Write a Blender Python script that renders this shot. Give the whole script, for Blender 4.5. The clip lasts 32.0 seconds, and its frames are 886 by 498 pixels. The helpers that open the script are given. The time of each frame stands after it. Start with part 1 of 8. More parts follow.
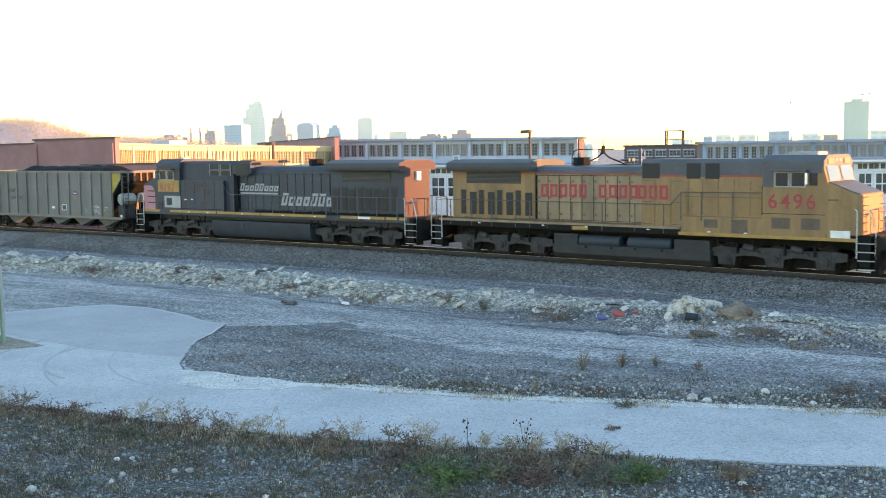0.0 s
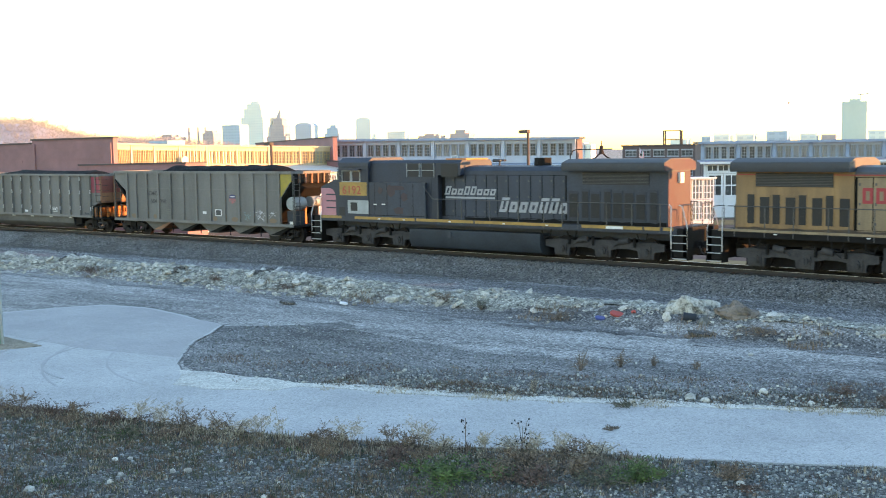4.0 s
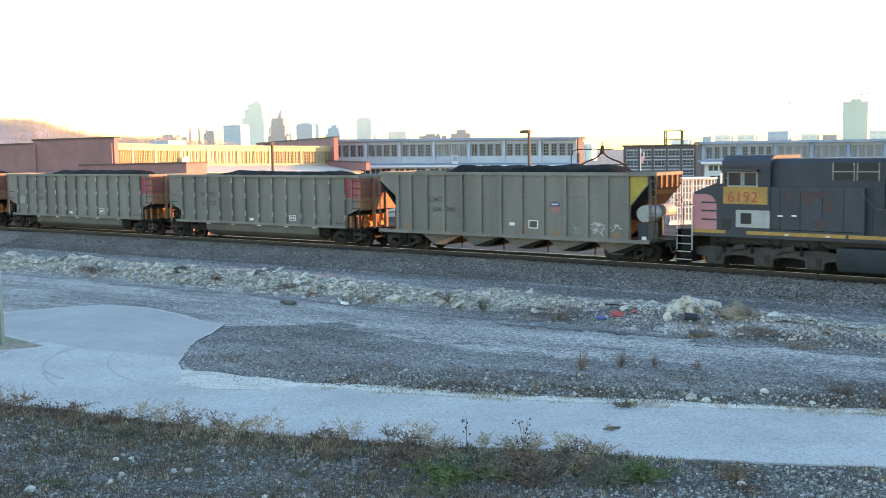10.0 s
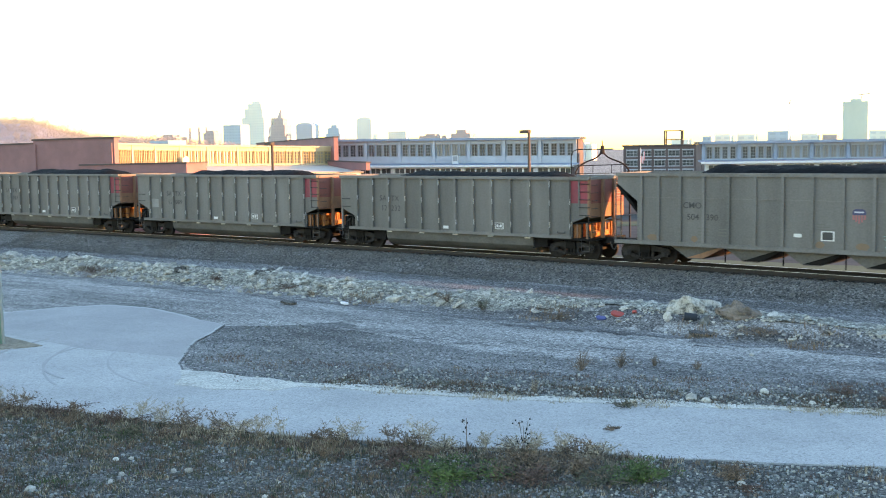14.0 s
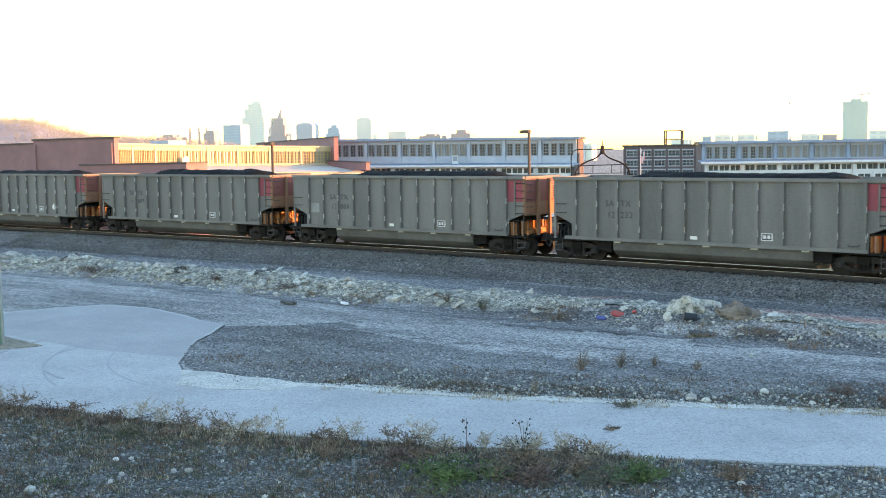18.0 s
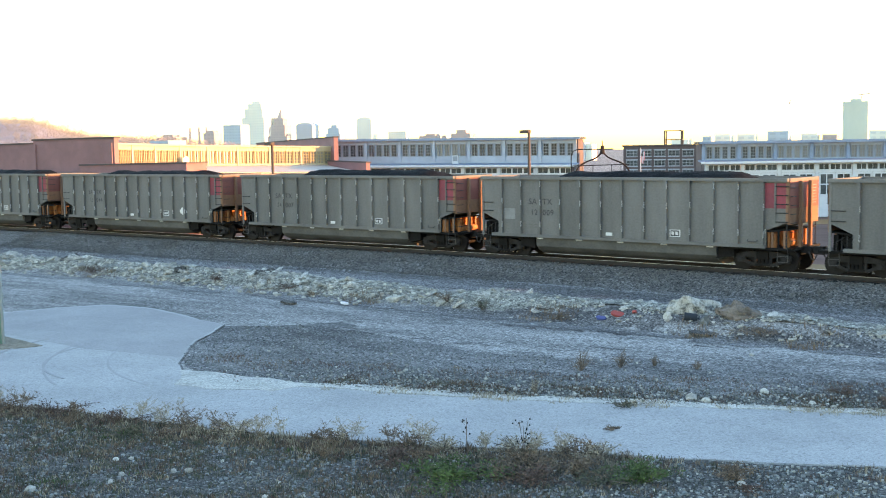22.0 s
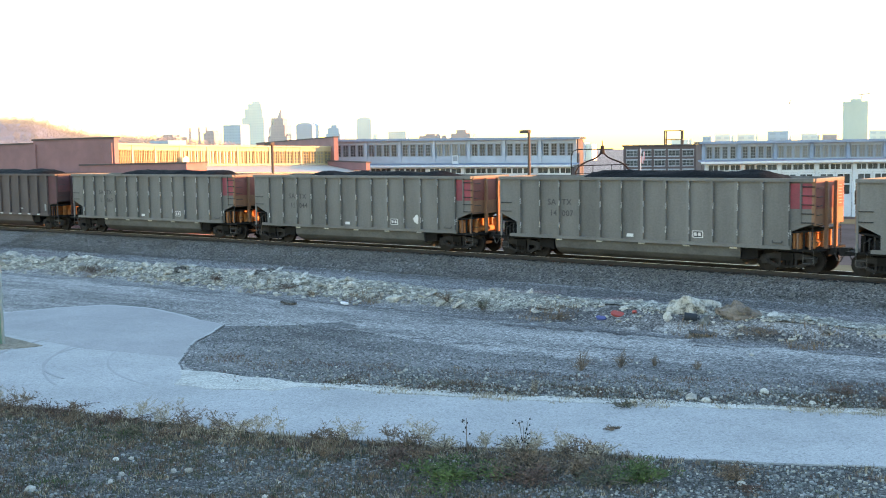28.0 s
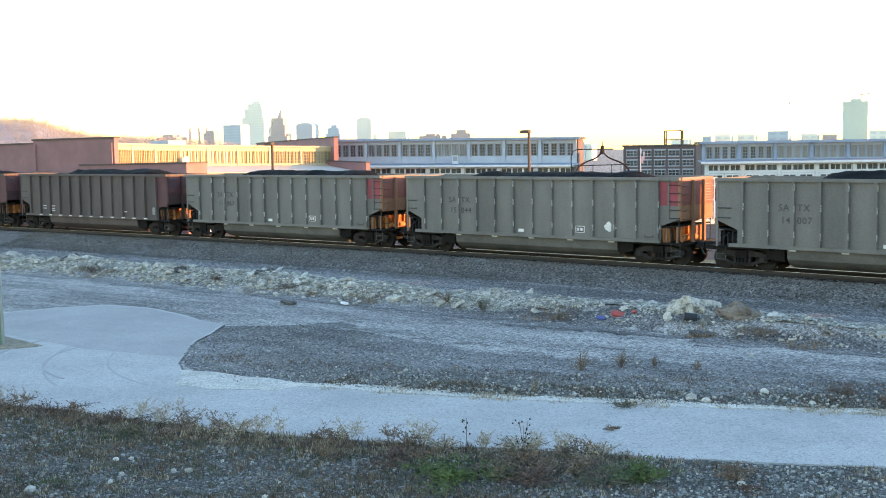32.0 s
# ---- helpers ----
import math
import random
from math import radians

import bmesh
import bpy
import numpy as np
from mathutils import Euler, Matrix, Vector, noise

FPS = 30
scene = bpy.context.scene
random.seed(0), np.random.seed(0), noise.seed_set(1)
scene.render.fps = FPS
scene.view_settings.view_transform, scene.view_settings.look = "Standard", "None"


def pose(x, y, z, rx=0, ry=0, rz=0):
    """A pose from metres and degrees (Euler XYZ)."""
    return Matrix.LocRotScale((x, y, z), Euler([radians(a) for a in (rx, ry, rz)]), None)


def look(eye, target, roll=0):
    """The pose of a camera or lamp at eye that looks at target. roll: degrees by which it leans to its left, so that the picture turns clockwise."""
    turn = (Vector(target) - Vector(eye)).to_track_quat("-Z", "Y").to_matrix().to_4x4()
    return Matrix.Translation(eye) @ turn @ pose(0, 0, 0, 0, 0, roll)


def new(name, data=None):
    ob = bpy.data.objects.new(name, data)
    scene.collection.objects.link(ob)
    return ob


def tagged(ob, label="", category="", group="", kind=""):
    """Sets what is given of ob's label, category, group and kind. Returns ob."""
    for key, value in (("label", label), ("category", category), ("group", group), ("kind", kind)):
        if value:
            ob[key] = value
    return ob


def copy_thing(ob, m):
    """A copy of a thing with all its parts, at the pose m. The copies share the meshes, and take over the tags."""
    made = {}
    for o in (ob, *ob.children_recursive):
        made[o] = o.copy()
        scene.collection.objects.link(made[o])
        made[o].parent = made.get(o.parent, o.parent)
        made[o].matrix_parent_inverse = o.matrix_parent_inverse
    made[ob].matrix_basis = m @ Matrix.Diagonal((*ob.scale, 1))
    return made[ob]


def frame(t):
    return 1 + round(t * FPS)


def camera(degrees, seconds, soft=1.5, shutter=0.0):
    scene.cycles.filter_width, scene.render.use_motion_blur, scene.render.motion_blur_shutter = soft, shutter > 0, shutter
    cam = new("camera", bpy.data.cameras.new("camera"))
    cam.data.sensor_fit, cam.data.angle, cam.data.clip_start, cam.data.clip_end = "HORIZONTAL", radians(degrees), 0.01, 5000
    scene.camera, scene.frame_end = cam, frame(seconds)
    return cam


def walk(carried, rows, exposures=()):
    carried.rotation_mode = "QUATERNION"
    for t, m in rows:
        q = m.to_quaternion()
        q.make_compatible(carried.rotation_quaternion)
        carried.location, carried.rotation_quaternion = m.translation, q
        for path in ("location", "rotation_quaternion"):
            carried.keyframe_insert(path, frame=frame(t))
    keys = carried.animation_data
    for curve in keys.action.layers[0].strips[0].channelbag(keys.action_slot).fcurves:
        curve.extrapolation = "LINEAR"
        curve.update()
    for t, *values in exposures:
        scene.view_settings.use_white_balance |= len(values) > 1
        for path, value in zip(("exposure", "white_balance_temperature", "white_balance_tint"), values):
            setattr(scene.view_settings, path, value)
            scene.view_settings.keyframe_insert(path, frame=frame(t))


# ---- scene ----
# Plan: x runs along the track (the train goes to +x), y away from the camera, z up from the rail head.
EYE = Vector((0.0, -47.0, 5.03))
YAW, PITCH = -0.6095, 0.0879
cam = camera(43.18, 32.0, soft=1.0, shutter=0.5)


def aim(pan):
    a = YAW + pan
    way = Vector((math.sin(a) * math.cos(PITCH), math.cos(a) * math.cos(PITCH), -math.sin(PITCH)))
    return look(EYE, EYE + way, -0.88)


# a tripod with one slight nudge of the head
NUDGE = ((0.0, -0.0008), (0.4, 0.0), (1.6, 0.0), (1.9, 0.0008), (7.1, 0.0008), (7.4, 0.0), (32.0, 0.0))
walk(cam, [(t, aim(p)) for t, p in NUDGE], exposures=((0.0, 3.17, 7250, 18), (32.0, 3.17, 7250, 18)))

# ---- light: a low autumn sun beyond the train, clear sky ----
SUN_AZ, SUN_EL = radians(31), radians(4.5)
world = bpy.data.worlds.new("sky")
scene.world = world
world.use_nodes = True
wn = world.node_tree
wn.nodes.clear()
sky = wn.nodes.new("ShaderNodeTexSky")
sky.sky_type, sky.sun_disc = "NISHITA", False
sky.sun_elevation, sky.sun_rotation = SUN_EL, math.pi / 2 - SUN_AZ
sky.air_density, sky.dust_density, sky.ozone_density = 0.95, 0.0, 1.85
bgn = wn.nodes.new("ShaderNodeBackground")
bgn.inputs[1].default_value = 0.15
won = wn.nodes.new("ShaderNodeOutputWorld")
wn.links.new(sky.outputs[0], bgn.inputs[0])
wn.links.new(bgn.outputs[0], won.inputs[0])
sun = new("sun", bpy.data.lights.new("sun", "SUN"))
sun.data.energy, sun.data.angle, sun.data.color = 2.2, radians(0.5), (1.0, 0.48, 0.19)
SUNWAY = Vector((math.cos(SUN_AZ) * math.cos(SUN_EL), math.sin(SUN_AZ) * math.cos(SUN_EL), math.sin(SUN_EL)))
sun.matrix_basis = look(SUNWAY * 200, (0, 0, 0))

# ---- materials ----


def mat(name, a, b=None, rough=0.75, scale=1.2, fine=30.0, metal=0.0, bump=0.15, dist=0.01, streak=0.0, speck=None,
        speck_scale=60.0, speck_cut=0.7, vary=0.0, island=0.0, spec=0.4, grain=0.0, grain_scale=25.0, stretch=None, lo=0.5, hi=0.95):
    """Two-scale varied surface; streak stretches the large pattern upright; speck scatters small light or dark grains."""
    m = bpy.data.materials.new(name)
    m.use_nodes = True
    nt = m.node_tree
    nd, lk = nt.nodes, nt.links
    bsdf = nd["Principled BSDF"]
    b = b or tuple(c * 0.72 for c in a)
    tc = nd.new("ShaderNodeTexCoord")
    mp = nd.new("ShaderNodeMapping")
    mp.inputs["Scale"].default_value = stretch or ((1, 1, 1 - streak) if streak else (1, 1, 1))
    lk.new(tc.outputs["Object"], mp.inputs[0])
    n1 = nd.new("ShaderNodeTexNoise")
    n1.inputs["Scale"].default_value, n1.inputs["Detail"].default_value, n1.inputs["Roughness"].default_value = scale, 6, 0.62
    lk.new(mp.outputs[0], n1.inputs[0])
    n2 = nd.new("ShaderNodeTexNoise")
    n2.inputs["Scale"].default_value, n2.inputs["Detail"].default_value = fine, 4
    lk.new(tc.outputs["Object"], n2.inputs[0])
    add = nd.new("ShaderNodeMath")
    add.operation = "MULTIPLY_ADD"
    add.inputs[1].default_value = 0.45
    lk.new(n2.outputs[0], add.inputs[0])
    lk.new(n1.outputs[0], add.inputs[2])
    rg = nd.new("ShaderNodeMapRange")
    rg.inputs[1].default_value, rg.inputs[2].default_value = lo, hi
    lk.new(add.outputs[0], rg.inputs[0])
    mx = nd.new("ShaderNodeMix")
    mx.data_type = "RGBA"
    mx.inputs[6].default_value, mx.inputs[7].default_value = (*b, 1), (*a, 1)
    lk.new(rg.outputs[0], mx.inputs[0])
    col = mx.outputs[2]
    if speck:
        vo = nd.new("ShaderNodeTexVoronoi")
        vo.inputs["Scale"].default_value = speck_scale
        lk.new(tc.outputs["Object"], vo.inputs[0])
        sep = nd.new("ShaderNodeSeparateColor")
        lk.new(vo.outputs["Color"], sep.inputs[0])
        cut = nd.new("ShaderNodeMapRange")
        cut.inputs[1].default_value, cut.inputs[2].default_value = speck_cut, speck_cut + 0.12
        lk.new(sep.outputs[0], cut.inputs[0])
        m2 = nd.new("ShaderNodeMix")
        m2.data_type = "RGBA"
        m2.inputs[7].default_value = (*speck, 1)
        lk.new(cut.outputs[0], m2.inputs[0])
        lk.new(col, m2.inputs[6])
        col = m2.outputs[2]
    if grain:
        for gs, gk in ((grain_scale, grain), (grain_scale * 2.7, grain * 0.6)):
            vg = nd.new("ShaderNodeTexVoronoi")
            vg.inputs["Scale"].default_value = gs
            lk.new(tc.outputs["Object"], vg.inputs[0])
            sg = nd.new("ShaderNodeSeparateColor")
            lk.new(vg.outputs["Color"], sg.inputs[0])
            rg2 = nd.new("ShaderNodeMapRange")
            rg2.inputs[3].default_value, rg2.inputs[4].default_value = 1 - gk, 1 + gk
            lk.new(sg.outputs[1], rg2.inputs[0])
            hg = nd.new("ShaderNodeHueSaturation")
            lk.new(rg2.outputs[0], hg.inputs["Value"])
            lk.new(col, hg.inputs["Color"])
            col = hg.outputs[0]
    if vary or island:
        if vary:
            src = nd.new("ShaderNodeObjectInfo").outputs["Random"]
        else:
            src = nd.new("ShaderNodeNewGeometry").outputs["Random Per Island"]
        r2 = nd.new("ShaderNodeMapRange")
        k = vary or island
        r2.inputs[3].default_value, r2.inputs[4].default_value = 1 - k, 1 + k
        lk.new(src, r2.inputs[0])
        hs = nd.new("ShaderNodeHueSaturation")
        lk.new(r2.outputs[0], hs.inputs["Value"])
        lk.new(col, hs.inputs["Color"])
        col = hs.outputs[0]
    lk.new(col, bsdf.inputs["Base Color"])
    bsdf.inputs["Metallic"].default_value = metal
    bsdf.inputs["Specular IOR Level"].default_value = spec
    rr = nd.new("ShaderNodeMapRange")
    rr.inputs[3].default_value, rr.inputs[4].default_value = max(0.05, rough - 0.12), min(1, rough + 0.12)
    lk.new(n1.outputs[0], rr.inputs[0])
    lk.new(rr.outputs[0], bsdf.inputs["Roughness"])
    if bump:
        bp = nd.new("ShaderNodeBump")
        bp.inputs["Strength"].default_value, bp.inputs["Distance"].default_value = bump, dist
        lk.new(add.outputs[0], bp.inputs["Height"])
        lk.new(bp.outputs[0], bsdf.inputs["Normal"])
    return m


def glass(name, tint=(0.02, 0.025, 0.03), rough=0.08):
    m = bpy.data.materials.new(name)
    m.use_nodes = True
    p = m.node_tree.nodes["Principled BSDF"]
    p.inputs["Base Color"].default_value = (*tint, 1)
    p.inputs["Roughness"].default_value = rough
    p.inputs["Specular IOR Level"].default_value = 0.45
    return m


def plain(name, c, rough=0.6, metal=0.0, glow=0.0):
    m = bpy.data.materials.new(name)
    m.use_nodes = True
    p = m.node_tree.nodes["Principled BSDF"]
    p.inputs["Base Color"].default_value = (*c, 1)
    p.inputs["Roughness"].default_value = rough
    p.inputs["Metallic"].default_value = metal
    if glow:
        p.inputs["Emission Color"].default_value = (*c, 1)
        p.inputs["Emission Strength"].default_value = glow
    return m


M_DIRT = mat("grey_dirt", (0.29, 0.28, 0.265), (0.085, 0.083, 0.082), 0.95, 0.55, 7, bump=0.6, dist=0.03, stretch=(0.22, 1.0, 1), grain=0.6, grain_scale=17, speck=(0.29, 0.29, 0.285), speck_scale=18, speck_cut=0.84, lo=0.56, hi=0.86)
M_PAVE = mat("pale_pavement", (0.405, 0.4, 0.39), (0.3, 0.298, 0.292), 0.9, 0.35, 12, bump=0.3, dist=0.01, grain=0.16, grain_scale=34, speck=(0.20, 0.20, 0.20), speck_scale=24, speck_cut=0.9, lo=0.56, hi=0.9)
M_PAVE2 = mat("darker_apron_pavement", (0.335, 0.328, 0.325), (0.25, 0.246, 0.245), 0.9, 0.3, 12, bump=0.3, dist=0.01, lo=0.56, hi=0.9, grain=0.14, grain_scale=34, speck=(0.18, 0.18, 0.18), speck_scale=24, speck_cut=0.93)
M_ROADDIRT = mat("grey_road_dirt", (0.23, 0.226, 0.22), (0.10, 0.098, 0.096), 0.95, 0.5, 9, bump=0.5, dist=0.03, stretch=(0.12, 1.3, 1), grain=0.75, grain_scale=16, lo=0.58, hi=0.84, spec=0.15)
M_TYRE = mat("tyre_scuffed_pavement", (0.35, 0.347, 0.342), (0.26, 0.258, 0.255), 0.9, 0.6, 40, bump=0.2)
M_BED = mat("dark_gravel", (0.19, 0.186, 0.182), (0.052, 0.05, 0.049), 0.95, 0.5, 12, bump=0.7, dist=0.04, stretch=(0.35, 1, 1), grain=0.7, grain_scale=20, speck=(0.42, 0.42, 0.41), speck_scale=17, speck_cut=0.93, lo=0.58, hi=0.86)
M_VERGE = mat("pale_limestone_grit", (0.31, 0.3, 0.255), (0.10, 0.097, 0.083), 0.95, 1.5, 20, bump=0.7, dist=0.04, grain=0.7, grain_scale=16)
M_EDGING = mat("pale_path_edging", (0.52, 0.505, 0.46), (0.33, 0.32, 0.29), 0.95, 1.2, 16, bump=0.4, dist=0.02, grain=0.3, grain_scale=26)
M_TAN = mat("tan_dry_dirt", (0.25, 0.21, 0.155), (0.14, 0.12, 0.09), 0.95, 1.0, 12, bump=0.5, dist=0.02, grain=0.4, grain_scale=22)
M_BALLAST = mat("ballast", (0.165, 0.158, 0.149), (0.07, 0.066, 0.062), 0.95, 1.0, 14, bump=0.9, dist=0.04, grain=0.9, grain_scale=15)
M_BALLASTSTONE = mat("ballast_stone", (0.165, 0.158, 0.149), (0.082, 0.078, 0.073), 0.9, 5, 30, bump=0.2, island=0.4)
M_STONE = mat("limestone_rubble", (0.47, 0.46, 0.405), (0.16, 0.156, 0.138), 0.9, 3, 25, bump=0.5, dist=0.02, island=0.5)
M_STONE1 = mat("limestone_block", (0.5, 0.485, 0.43), (0.19, 0.184, 0.165), 0.9, 2.2, 25, bump=0.6, dist=0.03, vary=0.3, lo=0.56, hi=0.88)
M_BOULDER = mat("mottled_boulder", (0.43, 0.42, 0.375), (0.075, 0.076, 0.07), 0.9, 2.6, 18, bump=0.7, dist=0.04, lo=0.54, hi=0.78)
M_TANROCK = mat("dull_tan_rock", (0.21, 0.17, 0.14), (0.085, 0.075, 0.062), 0.95, 2.2, 18, bump=0.6, dist=0.03, lo=0.56, hi=0.86)
M_PEBBLE = mat("grey_pebbles", (0.235, 0.235, 0.23), (0.09, 0.11, 0.108), 0.9, 5, 30, bump=0.3, island=0.6)
M_SOIL = mat("dark_soil", (0.105, 0.098, 0.087), (0.028, 0.027, 0.025), 1.0, 0.9, 10, bump=0.7, dist=0.05, grain=0.8, grain_scale=28, speck=(0.24, 0.24, 0.235), speck_scale=24, speck_cut=0.88)
M_DRY = mat("dry_weed", (0.225, 0.16, 0.105), (0.09, 0.066, 0.048), 0.9, 3, 20, bump=0, island=0.45)
M_STRAW = mat("straw_weed", (0.40, 0.345, 0.25), (0.22, 0.185, 0.135), 0.9, 3, 20, bump=0, island=0.35)
M_RUSSET = mat("russet_weed", (0.14, 0.085, 0.064), (0.058, 0.038, 0.031), 0.9, 3, 20, bump=0, island=0.4)
M_GREEN = mat("green_weed", (0.09, 0.14, 0.038), (0.03, 0.052, 0.018), 0.85, 3, 20, bump=0, island=0.45)
M_OLIVE = mat("olive_weed", (0.105, 0.108, 0.068), (0.055, 0.058, 0.038), 0.9, 3, 20, bump=0, island=0.45)
M_RAIL = mat("rail_steel", (0.03, 0.024, 0.021), (0.016, 0.013, 0.012), 0.7, 2, 40, metal=0.0, bump=0.1)
M_HEAD = mat("polished_rail_head", (0.5, 0.5, 0.51), (0.36, 0.36, 0.37), 0.34, 2, 60, metal=1.0, bump=0.03)
M_TIE = mat("creosoted_tie", (0.04, 0.034, 0.03), (0.018, 0.016, 0.015), 0.95, 3, 30, bump=0.4, vary=0.3)
M_CARGREY = mat("weathered_car_grey", (0.18, 0.173, 0.16), (0.1, 0.096, 0.089), 0.72, 0.55, 14, bump=0.12, streak=0.75, vary=0.08, spec=0.25)
M_CARBROWN = mat("weathered_car_brown", (0.118, 0.094, 0.088), (0.056, 0.045, 0.043), 0.75, 0.6, 14, bump=0.12, streak=0.75, spec=0.25)
M_RED = mat("faded_red", (0.3, 0.05, 0.07), (0.17, 0.035, 0.045), 0.65, 1.2, 16, bump=0.1)
M_MAROON = mat("oxide_maroon", (0.12, 0.045, 0.05), (0.065, 0.028, 0.031), 0.75, 1.2, 16, bump=0.1)
# the maroon again, darkened as if this end stood in shade
M_SHADEEND = mat("shade_dark_maroon_end", (0.07, 0.036, 0.036), (0.04, 0.022, 0.022), 0.8, 1.2, 16, bump=0.1)
M_BELLY = mat("dusty_belly_grey", (0.135, 0.13, 0.12), (0.062, 0.06, 0.056), 0.75, 0.8, 14, bump=0.1, spec=0.2)
# grime black, lowered further to paint in the shade beneath the cars
M_UNDER = mat("shade_dark_underframe_grime", (0.014, 0.013, 0.0125), (0.006, 0.0055, 0.005), 0.8, 2.5, 25, bump=0.3, spec=0.12)
M_TRUCK = mat("brown_grime_truck", (0.042, 0.039, 0.038), (0.018, 0.017, 0.0165), 0.85, 3, 30, bump=0.3, spec=0.15)
M_LTRUCK = mat("dusty_locomotive_truck", (0.062, 0.058, 0.057), (0.026, 0.025, 0.025), 0.85, 3, 30, bump=0.3, spec=0.2)
M_FUELTANK = mat("grimy_fuel_tank", (0.042, 0.041, 0.041), (0.02, 0.0195, 0.0195), 0.75, 1.5, 20, bump=0.15, spec=0.25)
M_WHEEL = mat("rusty_wheel", (0.018, 0.0145, 0.013), (0.009, 0.0075, 0.007), 0.7, 4, 30, metal=0.0, bump=0.2, spec=0.2)
# rust, with the low sun's orange glow in the gaps painted in
M_SUNRUST = mat("sun_brightened_rust", (0.52, 0.22, 0.08), (0.3, 0.12, 0.045), 0.85, 3, 20, bump=0.25)
M_COAL = mat("coal", (0.008, 0.008, 0.0085), (0.003, 0.003, 0.0033), 0.75, 3, 16, bump=1.0, dist=0.06, spec=0.08)
M_WHITE = mat("dirty_white_paint", (0.66, 0.66, 0.64), (0.48, 0.48, 0.46), 0.6, 3, 30, bump=0.05)
M_BLACKMARK = plain("black_stencil", (0.045, 0.044, 0.042), 0.7)
M_DARKMARK = plain("faint_stencil", (0.12, 0.115, 0.10), 0.8)
M_UPY = mat("dusty_armour_yellow", (0.265, 0.158, 0.066), (0.125, 0.076, 0.036), 0.62, 1.5, 22, bump=0.08, streak=0.85)
M_UPYL = mat("dusty_cream_yellow", (0.27, 0.195, 0.112), (0.125, 0.09, 0.056), 0.65, 1.5, 22, bump=0.08, streak=0.85)
M_UPG = mat("roof_harbour_grey", (0.075, 0.082, 0.092), (0.042, 0.046, 0.052), 0.6, 0.7, 14, bump=0.08)
M_WINGD = mat("sooty_roof_black", (0.034, 0.037, 0.042), (0.018, 0.02, 0.023), 0.6, 0.7, 14, bump=0.08)
M_UPR = plain("signal_red", (0.27, 0.022, 0.026), 0.6)
M_SPG = mat("sooty_slate_grey", (0.026, 0.034, 0.05), (0.01, 0.0135, 0.021), 0.62, 0.6, 14, bump=0.08, streak=0.7)
M_SPG2 = mat("dusty_slate_grey", (0.033, 0.043, 0.061), (0.0135, 0.018, 0.027), 0.62, 0.7, 14, bump=0.08, streak=0.7)
M_SPRED = mat("bleached_scarlet", (0.23, 0.085, 0.08), (0.16, 0.06, 0.055), 0.7, 0.8, 14, bump=0.08)
M_SPPINK = mat("bleached_pink_red", (0.42, 0.20, 0.22), (0.33, 0.14, 0.16), 0.7, 0.8, 14, bump=0.08)
# dirty maroon, cut much darker so the sunlit rear looks shaded
M_SPREAR = mat("shade_dark_maroon_rear", (0.0468, 0.0175, 0.024), (0.027, 0.0119, 0.0158), 0.7, 0.8, 14, bump=0.08)
M_NUMRED = plain("dark_number_red", (0.30, 0.035, 0.02), 0.6)
M_SPRUST = mat("dull_rust_scab", (0.06, 0.04, 0.04), (0.036, 0.026, 0.027), 0.8, 2, 20, bump=0.1)
M_STRIPE = mat("stripe_yellow", (0.36, 0.215, 0.05), (0.2, 0.12, 0.035), 0.65, 2, 20, bump=0.05)
M_TANKG = mat("fuel_tank_grey", (0.028, 0.037, 0.048), (0.014, 0.018, 0.0235), 0.65, 0.8, 14, bump=0.1, spec=0.3)
M_GRILLE = mat("black_grille", (0.01, 0.01, 0.0105), (0.005, 0.005, 0.005), 0.6, 6, 60, bump=0.3)
M_PALEPATCH = mat("touched_up_car_grey", (0.26, 0.26, 0.25), (0.19, 0.19, 0.18), 0.7, 2, 16, bump=0.05, spec=0.25)
M_GRIP = plain("black_grab_iron", (0.012, 0.012, 0.013), 0.6)
M_HANDRAIL = plain("dark_handrail", (0.045, 0.045, 0.045), 0.5)
M_WRAIL = plain("white_handrail", (0.42, 0.42, 0.41), 0.5)
M_WINDOW = glass("dark_glass")
M_SCREEN = glass("windscreen_glass", (0.10, 0.11, 0.12), 0.05)
M_CHROME = mat("brushed_aluminium", (0.62, 0.63, 0.64), (0.5, 0.5, 0.5), 0.35, 4, 60, metal=0.9, bump=0.05)
M_BRICK = mat("red_brick", (0.268, 0.152, 0.156), (0.188, 0.11, 0.112), 0.9, 0.6, 18, bump=0.2)
M_BRICKD = mat("brown_brick", (0.125, 0.098, 0.098), (0.08, 0.063, 0.064), 0.9, 0.6, 18, bump=0.2)
M_COPING = mat("dark_coping", (0.09, 0.08, 0.08), (0.05, 0.045, 0.045), 0.8, 1, 12)
M_CREAM = mat("cream_stucco", (0.5, 0.425, 0.29), (0.4, 0.34, 0.235), 0.8, 0.8, 12, bump=0.1)
M_BLUEWHITE = mat("pale_blue_stucco", (0.415, 0.464, 0.527), (0.322, 0.363, 0.422), 0.8, 0.8, 12, bump=0.1)
M_SLATEBAND = mat("slate_blue_trim", (0.27, 0.338, 0.446), (0.189, 0.243, 0.324), 0.75, 0.8, 12, bump=0.1)
M_STRAWPAINT = mat("ochre_sash", (0.36, 0.285, 0.15), (0.26, 0.205, 0.11), 0.7, 1.5, 20, bump=0.05)
M_TRIM = mat("white_painted_timber", (0.66, 0.68, 0.7), (0.55, 0.57, 0.59), 0.6, 1.5, 20, bump=0.05)
M_MULLION = mat("grey_steel_sash", (0.3, 0.32, 0.34), (0.22, 0.235, 0.25), 0.6, 2, 20)
